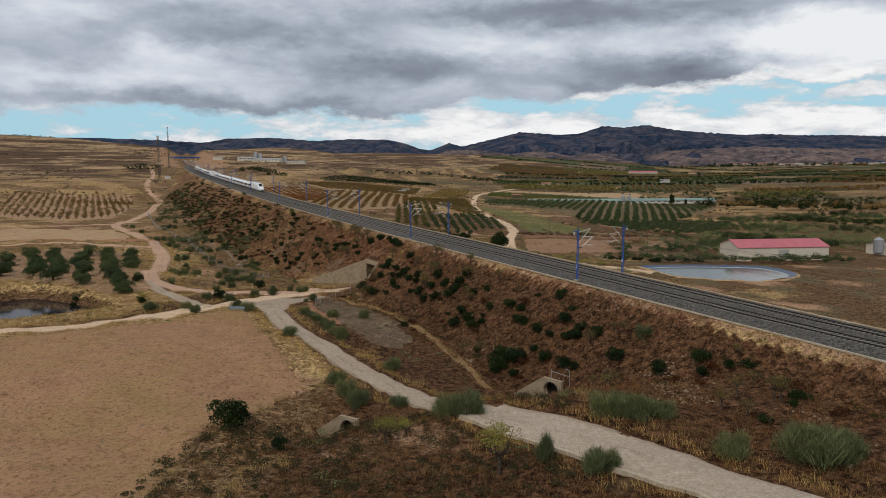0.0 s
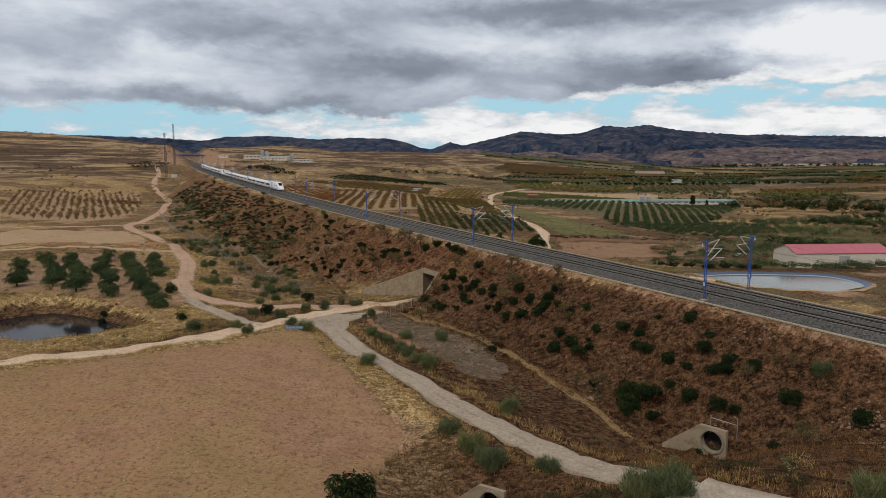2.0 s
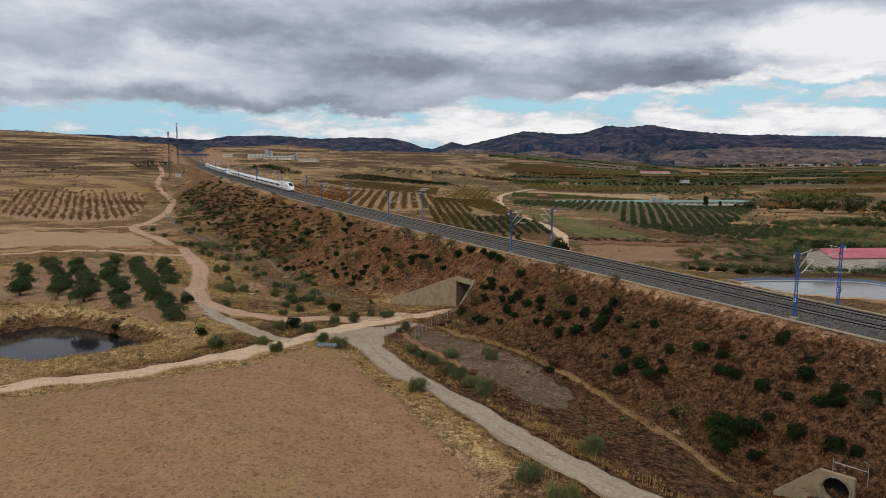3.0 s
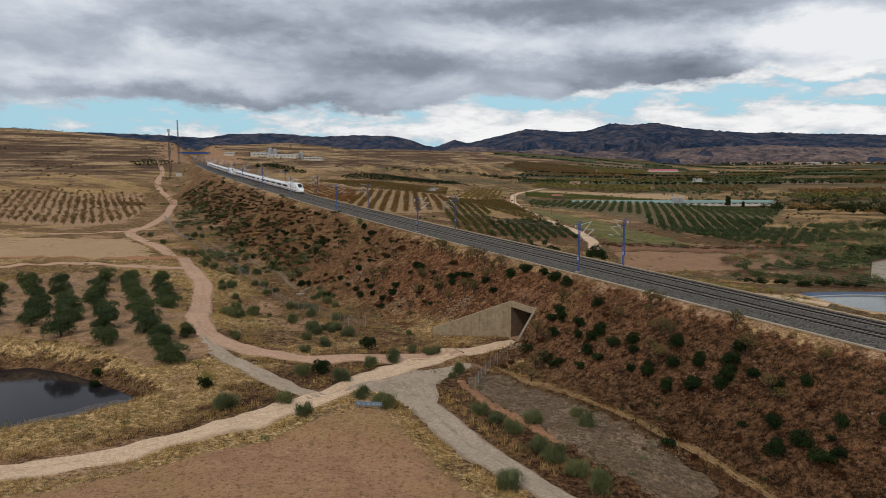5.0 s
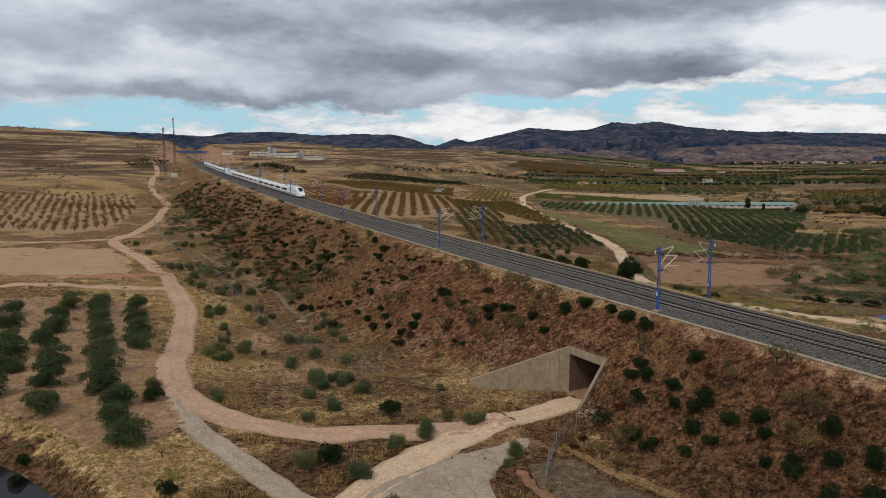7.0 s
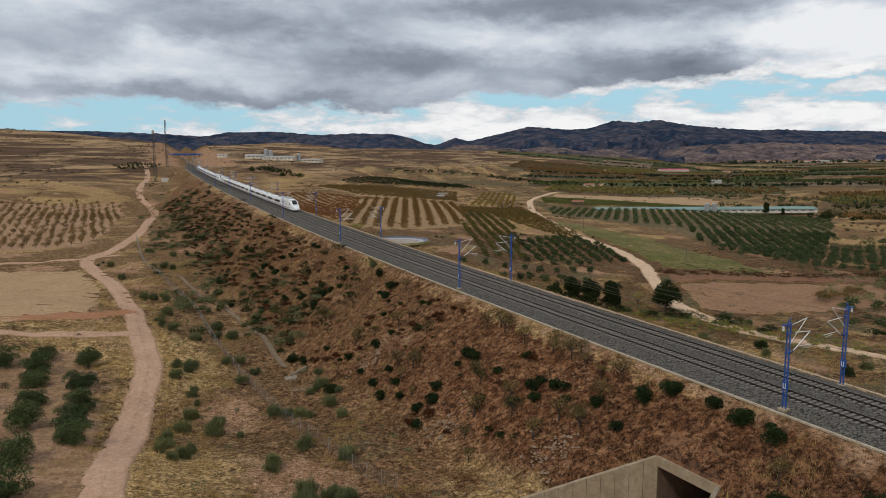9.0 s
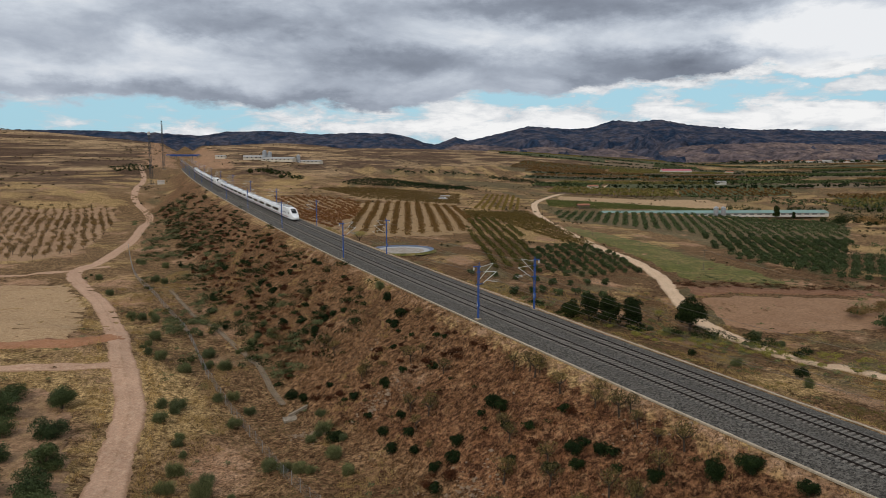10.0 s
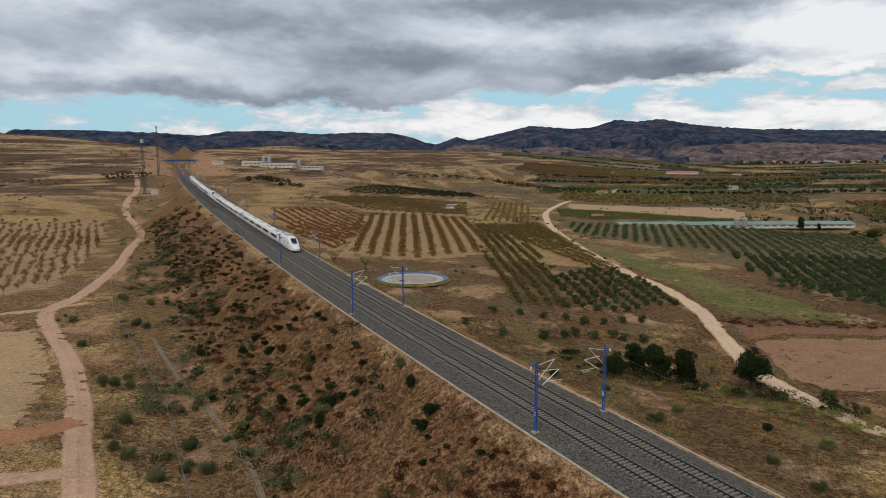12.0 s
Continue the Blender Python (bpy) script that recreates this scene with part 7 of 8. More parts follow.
# ---- wooden poles with wires ----
def pole(x, y, h=8.0):
    p = thing("utility_pole", pose(x, y, on_ground(x, y)), "thin grey wooden utility pole with a crossarm", "utility pole", "poles across the fields")
    bm = bmesh.new()
    tube(bm, (0, 0, -0.5), (0, 0, h), 0.14, 0.10, 7)
    part("post", bm, TIMBER, p)
    bm = bmesh.new()
    box(bm, -0.9, 0.9, -0.06, 0.06, h - 0.5, h - 0.36)
    part("crossarm", bm, TIMBER, p)
    return Vector((x, y, on_ground(x, y) + h - 0.3))


tops = [pole(*p) for p in ((122, 196), (85, 284), (58, 372), (34, 455), (20, 530), (180, 110))]
pole(124.5, 197)


def cable(name, points, sag, radius, label):
    pts = []
    for a, b in zip(points[:-1], points[1:]):
        for u in np.linspace(0, 1, 9 if sag else 2):
            pts.append(a.lerp(b, float(u)) + Vector((0, 0, -sag * 4 * u * (1 - u))))
    c = bpy.data.curves.new(name, "CURVE")
    c.dimensions, c.bevel_depth, c.bevel_resolution = "3D", radius, 0
    s = c.splines.new("POLY")
    s.points.add(len(pts) - 1)
    for p, q in zip(s.points, pts):
        p.co = (*q, 1)
    c.materials.append(WIRE)
    return tagged(new(name, c), label, "wire")


cable("pole_wire", [tops[5], tops[0], tops[1], tops[2], tops[3], tops[4]], 1.2, 0.02, "thin wire between wooden poles")
cable("pole_wire", [p + Vector((0.8, 0, 0)) for p in (tops[5], tops[0], tops[1], tops[2])], 1.4, 0.02, "thin wire between wooden poles")

# ---- round basin beside the line ----
bx, by, br = -56.5, 377.5, 12.0
bz0 = on_ground(bx, by)
basin = thing("round_basin", pose(bx, by, bz0 + 0.1), "round empty basin with a pale floor and a blue rim", "basin")
for nm, r0, z0, r1, z1, mt, lab in (("rim", br + 1.6, 0.0, br + 0.4, 0.75, GREEN_FIELD, "grassy rim"), ("liner", br + 0.4, 0.75, br - 1.2, 0.35, LINER, "dark blue liner"), ("pale_band", br - 1.2, 0.35, br - 3.4, 0.22, PALE_LINER, "pale band")):
    bm = bmesh.new()
    n = 48
    a = [bm.verts.new((r0 * math.cos(k * 6.28319 / n), r0 * math.sin(k * 6.28319 / n), z0 + 0.0)) for k in range(n)]
    b = [bm.verts.new((r1 * math.cos(k * 6.28319 / n), r1 * math.sin(k * 6.28319 / n), z1)) for k in range(n)]
    for k in range(n):
        bm.faces.new((a[k], a[(k + 1) % n], b[(k + 1) % n], b[k]))
    part(nm, bm, mt, basin, lab)
bm = bmesh.new()
bm.faces.new([bm.verts.new(((br - 3.4) * math.cos(k * 6.28319 / 48), (br - 3.4) * math.sin(k * 6.28319 / 48), 0.22)) for k in range(48)])
part("basin_floor", bm, mottled("basin_silt", (0.40, 0.37, 0.33), (0.34, 0.29, 0.24), (0.28, 0.23, 0.18), 0.2, 1.2), basin, "pale dried silt floor")
# second small pale basin farther off and a field hut
hut = thing("field_hut", pose(-38, 712, on_ground(-38, 712), 0, 0, 5), "small grey concrete hut beside a basin", "hut")
gable(hut, 8, 5, 2.4, 2.8, CONCRETE, ROOF_GREY, 0.1)
bas2 = thing("flat_basin", pose(-52, 690, on_ground(-52, 690) + 0.2, 0, 0, 8), "pale lined irrigation basin among orchards", "basin")
bm = bmesh.new()
box(bm, -15, 15, -7, 7, -0.4, 0.5, 0.1)
part("basin_bank", bm, PALE_LINER, bas2)
bm = bmesh.new()
box(bm, -13.5, 13.5, -5.5, 5.5, 0.3, 0.51)
part("basin_water", bm, plain("basin_water", (0.16, 0.19, 0.20), 0.2, 0.5), bas2)

# ---- irrigation reservoir with a blue edge ----
cx, cy = 91.4, 228.0
res = thing("reservoir", pose(0, 0, RES_WATER), "lined irrigation reservoir with a dark blue liner and pale water", "reservoir")
ring = curve_points(RES + RES[:1], 3.0)[:-1]
n = len(ring)


def shrunk(k):
    return [(cx + (x - cx) * k, cy + (y - cy) * k) for x, y in ring]


tops_z = [max(on_ground(cx + (x - cx) * 1.05, cy + (y - cy) * 1.05), RES_WATER + 0.5) - RES_WATER for x, y in ring]
for nm, k0, z0, k1, z1, mt, lab in (("rim", 1.06, [z - 0.3 for z in tops_z], 0.985, [z + 0.22 for z in tops_z], STUBBLE, "earth rim"), ("liner", 0.985, [z + 0.22 for z in tops_z], 0.90, [0.16] * n, LINER, "dark blue plastic liner"),
                                    ("shore", 0.90, [0.16] * n, 0.86, [-0.2] * n, PALE_LINER, "pale band at the waterline")):
    bm = bmesh.new()
    a = [bm.verts.new((x, y, z)) for (x, y), z in zip(shrunk(k0), z0)]
    b = [bm.verts.new((x, y, z)) for (x, y), z in zip(shrunk(k1), z1)]
    for k in range(n):
        bm.faces.new((a[k], a[(k + 1) % n], b[(k + 1) % n], b[k]))
    part(nm, bm, mt, res, lab)
bm = bmesh.new()
bm.faces.new([bm.verts.new((x, y, 0.0)) for x, y in shrunk(0.885)])
part("water_surface", bm, plain("pale_water", (0.070, 0.085, 0.066), 0.14, 0.5, 0.0, 0.1, 0.1), res, "pale green water")

# ---- small sign at the junction ----
FADED_PRINT = plain("faded_print", (0.30, 0.34, 0.38), 0.6)
sg = thing("direction_sign", pose(-38.0, 124.6, on_ground(-38.0, 124.6), 0, 0, -8), "low blue-grey sign board at the track junction", "sign")
bm = bmesh.new()
box(bm, -1.5, 1.5, -0.04, 0.04, 0.35, 0.85, 0.01)
part("board", bm, plain("sign_blue", (0.16, 0.22, 0.28), 0.5), sg)
for k in range(5):
    bm = bmesh.new()
    box(bm, -1.3 + k * 0.55, -0.95 + k * 0.55, -0.055, -0.042, 0.5, 0.68)
    part("lettering_bar", bm, FADED_PRINT, sg, "plain bar in place of writing")
for s in (-1.2, 1.2):
    bm = bmesh.new()
    tube(bm, (s, 0.05, -0.4), (s, 0.05, 0.85), 0.04)
    part("post", bm, STEEL, sg)


# ---- fence along the foot of the bank ----
def build_fence(points, gap=3.0, tall=1.7):
    line = curve_points(points, 1.0)
    f = thing("wire_fence", Matrix.Identity(4), "thin grey wire fence on steel posts along the gully", "fence")
    s, last, run = 0.0, None, []
    seg = np.r_[0, np.cumsum(np.linalg.norm(np.diff(line, axis=0), axis=1))]
    bm = bmesh.new()
    tube(bm, (0, 0, -0.3), (0, 0, tall), 0.035, sides=5)
    me = bpy.data.meshes.new("post")
    bm.to_mesh(me)
    bm.free()
    me.materials.append(STEEL)
    for s in np.arange(0, seg[-1], gap):
        x, y = np.interp(s, seg, line[:, 0]), np.interp(s, seg, line[:, 1])
        z = on_ground(x, y)
        o = new("post", me)
        o.parent, o.location = f, (x, y, z)
        run.append(Vector((x, y, z)))
    for h in (0.1, 0.6, 1.1, 1.6):
        w = cable("wire", [p + Vector((0, 0, h)) for p in run], 0.0, 0.012, "")
        w.parent = f
        del w["category"]
    bm = bmesh.new()
    for a, b in zip(run[:-1], run[1:]):
        for u in np.linspace(0, 1, 11):
            p = a.lerp(b, float(u))
            tube(bm, p + Vector((0, 0, 0.1)), p + Vector((0, 0, 1.6)), 0.006, sides=3, caps=False)
    part("wire_mesh", bm, STEEL, f)["kind"] = "stuff"


build_fence([(-165, 385), (-136, 325), (-110, 283), (-92, 251), (-80, 226), (-66, 203), (-54, 183), (-43, 168)])
build_fence([(-25.6, 136), (-24.2, 142), (-22.3, 146.8), (-19.5, 149.8)], 2.4)


# ---- concrete drain and weir at the foot of the bank ----
def channel(points, label, w=0.9):
    line = curve_points(points, 1.2)
    tang = np.gradient(line, axis=0)
    tang /= np.linalg.norm(tang, axis=1)[:, None]
    side = np.stack([tang[:, 1], -tang[:, 0]], 1)
    us = np.array([-0.6, -0.5, -0.3, 0.3, 0.5, 0.6]) * w
    zs = np.array([0.02, 0.16, -0.02, -0.02, 0.16, 0.02])
    px = line[:, 0, None] + side[:, 0, None] * us
    py = line[:, 1, None] + side[:, 1, None] * us
    pz = ground_level(line[:, 0], line[:, 1])[:, None] + 0.12 + zs + 0 * px
    ob = mesh_object("drain_channel", np.stack([px.ravel(), py.ravel(), pz.ravel()], 1), grid_faces(len(line), 6), mottled("drain_concrete", (0.27, 0.205, 0.14), (0.20, 0.15, 0.10), (0.15, 0.11, 0.075), 0.5, 2.5))
    tagged(ob, label, "drain", kind="structure")


channel([(-116, 302), (-96, 269), (-83, 250), (-75, 236), (-70, 226), (-66, 218.5)], "narrow worn concrete drain at the foot of the bank")
ribbon("road_9", [(-22, 146), (-20.4, 142.8), (-16.3, 137), (-11.2, 128.4), (-7.4, 121.5), (-2.6, 113.8), (0.4, 105.5), (3.0, 97.5), (6.0, 89)], 1.1, mottled("trodden_path", (0.225, 0.138, 0.068), (0.165, 0.098, 0.048), (0.29, 0.185, 0.095), 0.4, 2.0, speck=0.5), "narrow straw-coloured path along the foot of the bank", "path", 0.05)
wr = thing("weir_block", pose(-63, 214.5, on_ground(-63.5, 214.5), 0, 0, 20), "small pale concrete weir block at the end of a drain", "weir")
bm = bmesh.new()
poly_plate(bm, [(-1.6, 0, -0.5), (1.6, 0, -0.5), (1.6, 0, 1.5), (-1.2, 0, 0.3)], Vector((0, 0.5, 0)))
part("wall", bm, OLD_CONCRETE, wr)
bm = bmesh.new()
box(bm, -2.2, 0.2, -1.8, -0.02, -0.4, 0.15, 0.04)
part("apron", bm, OLD_CONCRETE, wr)

# pipe rail over the larger culvert
gr = thing("pipe_railing", pose(14.6, 85.1, 0.0, 0, 0, 134), "thin bent grey pipe railing above the culvert", "railing")
bm = bmesh.new()
for a, b in (((-1.3, -0.6, -0.2), (-1.3, -0.6, 1.9)), ((1.5, -0.6, -0.4), (1.5, -0.6, 1.6)), ((-1.3, -0.6, 1.2), (1.5, -0.6, 1.3)), ((-1.3, -0.6, 1.9), (-1.0, -0.3, 2.2))):
    tube(bm, a, b, 0.035, sides=5)
part("rail", bm, STEEL, gr)
# edge of the concrete road
line = curve_points(ROAD_CONCRETE, 1.5)
tang = np.gradient(line, axis=0)
tang /= np.linalg.norm(tang, axis=1)[:, None]
px, py = line[:, 0] - tang[:, 1] * -3.0, line[:, 1] + tang[:, 0] * -3.0
pz = ground_level(px, py)
prof = ((-0.2, 0.0), (-0.18, 0.30), (0.18, 0.30), (0.2, 0.0))
v = np.stack([np.stack([px + o * tang[:, 1], py - o * tang[:, 0], pz + h], 1) for o, h in prof], 1).reshape(-1, 3)
tagged(mesh_object("kerb_road", v, grid_faces(len(line), 4), KERB), "low pale concrete kerb along the farm road", "kerb", kind="structure")

# ---- plants of the bank and the verges ----
DARK_1 = [(7.7, 119.8), (10.8, 110.5), (12.4, 107.9), (2.9, 116.6), (1.9, 113.4), (4.1, 113.5), (4.6, 110.7), (6.2, 110.6), (7.6, 113.2), (18.3, 105.3), (11.5, 106.6), (12.1, 104.7), (13.9, 100.8), (17.6, 99.2),
          (19.4, 95.5), (21.2, 93.0), (5.1, 102.9), (8.7, 97.1), (7.1, 94.1), (9.7, 92.6), (13.1, 97.0), (14.0, 93.4), (16.1, 90.3), (17.3, 88.6), (18.4, 94.4), (22.2, 86.3), (30.0, 78.4), (32.2, 75.6),
          (25.7, 79.7), (29.3, 75.9), (17.8, 80.3), (34.5, 64.9)]
DARK_2 = [(-13.4, 152.7), (-12.1, 150.6), (-10.3, 147.9), (-9.3, 143.6), (-7.0, 140.1), (-10.3, 141.3), (-5.4, 136.5), (-11.8, 139.1), (-6.4, 134.1), (-4.9, 132.1), (-3.7, 128.5), (-1.6, 126.1), (2.5, 126.0),
          (0.1, 129.2), (-2.2, 130.9), (5.4, 120.8), (4.1, 123.8), (0.8, 124.6), (-15.5, 144.1), (-14.0, 141.8), (-17.7, 147.9), (-11.3, 161.9), (-10.1, 158.6), (-17.9, 170.7), (-15.4, 169.4)]
DARK_3 = [(-64.9, 219.5), (-62.7, 217.0), (-64.2, 236.8), (-48.8, 199.2), (-46.6, 200.7), (-44.5, 192.6), (-47.5, 194.9), (-42.0, 188.2), (-40.0, 188.4), (-49.4, 209.0), (-81.6, 264.2), (-80.0, 269.3), (-68.5, 244.7),
          (-55.5, 202.6), (-54.0, 211.1), (-34.1, 189.1), (-35.2, 193.1), (-28.1, 178.2), (-21.0, 169.0), (-22.2, 173.1), (-18.1, 170.2), (-15.5, 169.1), (-12.9, 164.9), (-11.6, 162.2)]
DARK_4 = [(-69.1, 269.8), (-70.8, 273.2), (-85.0, 278.9), (-82.0, 274.8), (-79.7, 270.3), (-86.6, 276.0), (-99.4, 287.8), (-64.5, 238.3), (-63.2, 240.7), (-96.4, 277.0), (-88.1, 261.1), (-50.7, 234.3), (-47.9, 225.6),
          (-49.1, 224.2), (-79.3, 276.7), (-96.4, 304.3), (-102.7, 309.3), (-125.9, 336.1), (-119.4, 328.9), (-113.8, 335.3), (-128.3, 351.4), (-58.8, 246.3), (-69.0, 256.6), (-72.7, 249.0)]
DARK_5 = [(-12.2, 153.3), (-13.4, 152.4), (-7.1, 149.5), (-10.9, 145.2), (-8.3, 143.5), (-13.8, 149.0), (-9.5, 138.8), (-5.1, 138.2), (-4.7, 132.9), (-0.9, 133.6), (0.5, 130.0), (-1.3, 126.9), (3.0, 127.0), (1.5, 125.1), (4.5, 127.9),
          (-34.0, 183.8), (-28.2, 180.5), (-25.8, 178.8), (-34.3, 192.0), (-30.5, 179.8), (-45.3, 196.3), (-39.6, 190.6)]
rng_b = np.random.RandomState(40)
k = 0
for x, y in DARK_1 + DARK_2 + DARK_3 + DARK_4 + DARK_5:
    bush(x, y, rng_b.uniform(0.75, 1.3) if y < 125 else rng_b.uniform(0.75, 1.25), k, wide=rng_b.uniform(0.85, 1.2))
    k += 1
# larger single bushes near the tracks
for x, y, s in ((-21.3, 65.6, 2.2), (-15.2, 60.8, 0.9), (-41.0, 151.5, 1.5), (-45.7, 138.8, 1.5), (-68.2, 152, 1.3), (-58.4, 131, 1.0), (-74.3, 136.2, 0.9), (-75.5, 139, 0.9), (8.6, 98.2, 1.7), (10.4, 96.4, 1.6), (7.6, 95.6, 1.6)):
    bush(x, y, s, k)
    k += 1
NEAR_BROOM = [(-11.5, 79.5, 1.6), (-10.6, 78.0, 1.1), (-13.6, 84.6, 1.15), (-6.9, 90.5, 1.25), (-5.1, 74.7, 1.0), (0.4, 64.9, 1.6), (2.2, 64.2, 1.7), (11.8, 50.1, 1.5), (12.6, 50.9, 1.2), (14.6, 60.8, 1.7), (16.3, 60.4, 1.6),
              (17.6, 59.8, 1.45), (19.4, 59.6, 1.25), (22.8, 51.7, 1.5), (26.8, 50.0, 2.0), (28.3, 49.2, 2.2), (30.0, 49.6, 1.7), (26.1, 88.1, 1.2), (-24.1, 106.2, 1.2), (-16.2, 107.6, 1.3), (-17.6, 110.4, 1.15), (-19.0, 113.0, 1.3), (-20.4, 115.3, 1.2)]
BROOM_1 = [(-25.6, 125.3), (-22.5, 120.1), (-24.0, 122.8), (-9.7, 76.5), (-31.9, 151.2), (-30.8, 151.6), (-47.8, 126), (-69.6, 155.4)]
BROOM_2 = [(-48.0, 137.7), (-42.6, 135.4), (-39.7, 142.9), (-39.2, 128.5), (-36.5, 126), (-34.4, 152.6), (-51.8, 164.3), (-53.7, 124), (-44.6, 121.8), (-73.6, 194.0), (-68.8, 191.4), (-36.9, 146.8), (-72.8, 188.8), (-68.3, 188.5),
           (-85.0, 228.3), (-85.3, 241.5), (-67.8, 177.0), (-52.6, 168.2), (-58.5, 194.6), (-57.3, 174.0), (-109.6, 274.3), (-79.5, 210.1), (-109.9, 269.1), (-106.0, 267.6), (-85.6, 242.6), (-79.4, 232.2), (-144.3, 319.6),
           (-52.7, 240.4), (-74.9, 247.5), (-77.9, 254.2), (-131.4, 337.2), (-143.5, 345.0), (-125.2, 314.3), (-121.2, 310.6)]
for n, (x, y, s) in enumerate(NEAR_BROOM):
    broom(x, y, s, n, wide=rng_b.uniform(0.85, 1.15))
broom(8.1, 52.9, 1.6, 3, wide=0.5)
for n, (x, y) in enumerate(BROOM_1 + BROOM_2):
    broom(x, y, rng_b.uniform(0.9, 1.5), n, wide=rng_b.uniform(0.8, 1.2))
for n, (x, y, s) in enumerate(((4.2, 50.8, 1.9), (-5.1, 58.5, 1.35), (-3.4, 59.4, 0.9), (-59.2, 133.7, 0.6), (-58.4, 131.5, 0.9), (-75.0, 397.0, 3.0), (-88, 404, 2.6), (19, 302, 1.8), (-62, 139, 0.7))):
    yellow_bush(x, y, s, n)
SAP = [(-5.3, 144.3), (4.6, 127.0), (5.2, 131.8), (-0.3, 142.6), (-1.4, 143.2), (-11.4, 154.9), (-24.1, 172.0), (-28.9, 173.2), (-30.6, 180.8), (-24.4, 186.0), (-22.0, 181.9), (-30.4, 196.1), (-3.6, 132.6), (-1.3, 135.5), (-30.1, 194.6),
       (-24.9, 185.0), (-27.8, 189.8), (-23.1, 182.2), (-30.7, 178.3), (-34.9, 181.7), (-26, 174), (-24.2, 171.3), (-19.1, 174.4), (-36.1, 178.7), (-41, 205), (-45, 222), (-59, 226), (-53, 214), (20, 92), (-66, 262)]
for n, (x, y) in enumerate(SAP):
    sapling(x, y, rng_b.uniform(1.05, 1.7), n)
# bare shrubs and young broom scattered over the bank and the gully
more = np.stack([rng_b.uniform(-95, 40, 2600), rng_b.uniform(60, 300, 2600)], 1)
mo = track_offset(more[:, 0], more[:, 1])
mn = wave_noise(more[:, 0], more[:, 1], 15, 151)
free = (np.abs(under_coords(more[:, 0], more[:, 1])[0]) > 7) & (line_distance(more[:, 0], more[:, 1], ROAD_WEST) > 4) & (line_distance(more[:, 0], more[:, 1], ROAD_LOOP) > 3.6) & (line_distance(more[:, 0], more[:, 1], ROAD_SOUTH) > 3.6) & ~inside(more[:, 0], more[:, 1], FIELD_SOUTH)
for n, (x, y) in enumerate(more[free & (mo < -9) & (mo > -26) & (mn > 0.35)][:60]):
    sapling(x, y, rng_b.uniform(0.8, 1.5), n)
for n, (x, y) in enumerate(more[free & (mo < -27) & (mo > -48) & (more[:, 1] > 120) & (mn < -0.1)][:45]):
    broom(x, y, rng_b.uniform(0.6, 1.25), n)
edge = curve_points(ROAD_LOOP[6:20], 3.2)
for n, (x, y) in enumerate(edge):
    if wave_noise(x, y, 31, 152) > -0.1 and rng_b.uniform() < 0.7:
        broom(x + 3.4 + rng_b.exponential(1.3), y + 1.0 + rng_b.uniform(-2, 2), rng_b.uniform(0.45, 1.35), n)
for n, (x, y, s) in enumerate(((-7.6, 290, 1.1), (2.7, 290, 1.5), (8.8, 292.6, 1.45), (24.0, 291.2, 1.75), (5.4, 303, 1.1), (-2, 294, 1.3))):
    pine(x, y, s, n)
for n, (x, y) in enumerate([(-6.8, 262.1), (6.5, 244.8), (16.8, 287.2), (27.8, 284.3), (39.3, 287.0), (20.0, 253.0), (39.7, 274.6), (13.9, 291.9), (9.4, 236.1), (-12, 280), (0, 270), (28, 240), (44, 232)]):
    broom(x, y, rng_b.uniform(1.0, 1.7), n)
for n, (x, y) in enumerate([(14, 262), (30, 246), (38, 228), (-22, 284), (48, 214), (56, 200), (-16, 302)]):
    bush(x, y, rng_b.uniform(1.2, 1.9), n + 200)
# poplar by the poultry house, and a lone tree on the plain
for x, y, s in ((208, 626, 1.75), (220, 624, 1.0)):
    pine(x, y, s, 2, wide=0.75)

# scattered small growth on the bank's face
cand = np.stack([rng_b.uniform(-150, 60, 9000), rng_b.uniform(40, 420, 9000)], 1)
off = track_offset(cand[:, 0], cand[:, 1])
dens = wave_noise(cand[:, 0], cand[:, 1], 26, 44) + 0.5 * wave_noise(cand[:, 0], cand[:, 1], 9, 45)
grown = (off < -9.5) & (off > -27) & (dens > -0.15) & (np.abs(under_coords(cand[:, 0], cand[:, 1])[0]) > 6)
cand, n_r = cand[grown], 0
for x, y in cand:
    chance = 0.95 if 185 < y < 400 else 0.3
    if rng_b.uniform() > chance or n_r > 760:
        continue
    russet_bush(x, y, rng_b.uniform(0.6, 1.3), n_r) if rng_b.uniform() < 0.6 else low_bush(x, y, rng_b.uniform(0.5, 1.0), n_r)
    n_r += 1
# low growth too small to tell apart, on the bank and in the rough ground
low = np.stack([rng_b.uniform(-120, 60, 7000), rng_b.uniform(40, 330, 7000)], 1)
lo = track_offset(low[:, 0], low[:, 1])
ld = wave_noise(low[:, 0], low[:, 1], 14, 141) + 0.6 * wave_noise(low[:, 0], low[:, 1], 5, 142)
clear = (line_distance(low[:, 0], low[:, 1], ROAD_WEST) > 3.4) & (line_distance(low[:, 0], low[:, 1], ROAD_SOUTH) > 3.2) & (line_distance(low[:, 0], low[:, 1], ROAD_LOOP) > 3.4) & (line_distance(low[:, 0], low[:, 1], ROAD_CONCRETE) > 4)
clear &= ~inside(low[:, 0], low[:, 1], FIELD_SOUTH) & ~inside(low[:, 0], low[:, 1], FIELDL) & ~inside(low[:, 0], low[:, 1], POND) & (np.abs(under_coords(low[:, 0], low[:, 1])[0]) > 7) & (line_distance(low[:, 0], low[:, 1], ROAD_EAST) > 3.4) & (line_distance(low[:, 0], low[:, 1], ROAD_TRI) > 3)
bank_low = low[clear & (lo < -8.5) & (lo > -28) & (ld > 0.15)]
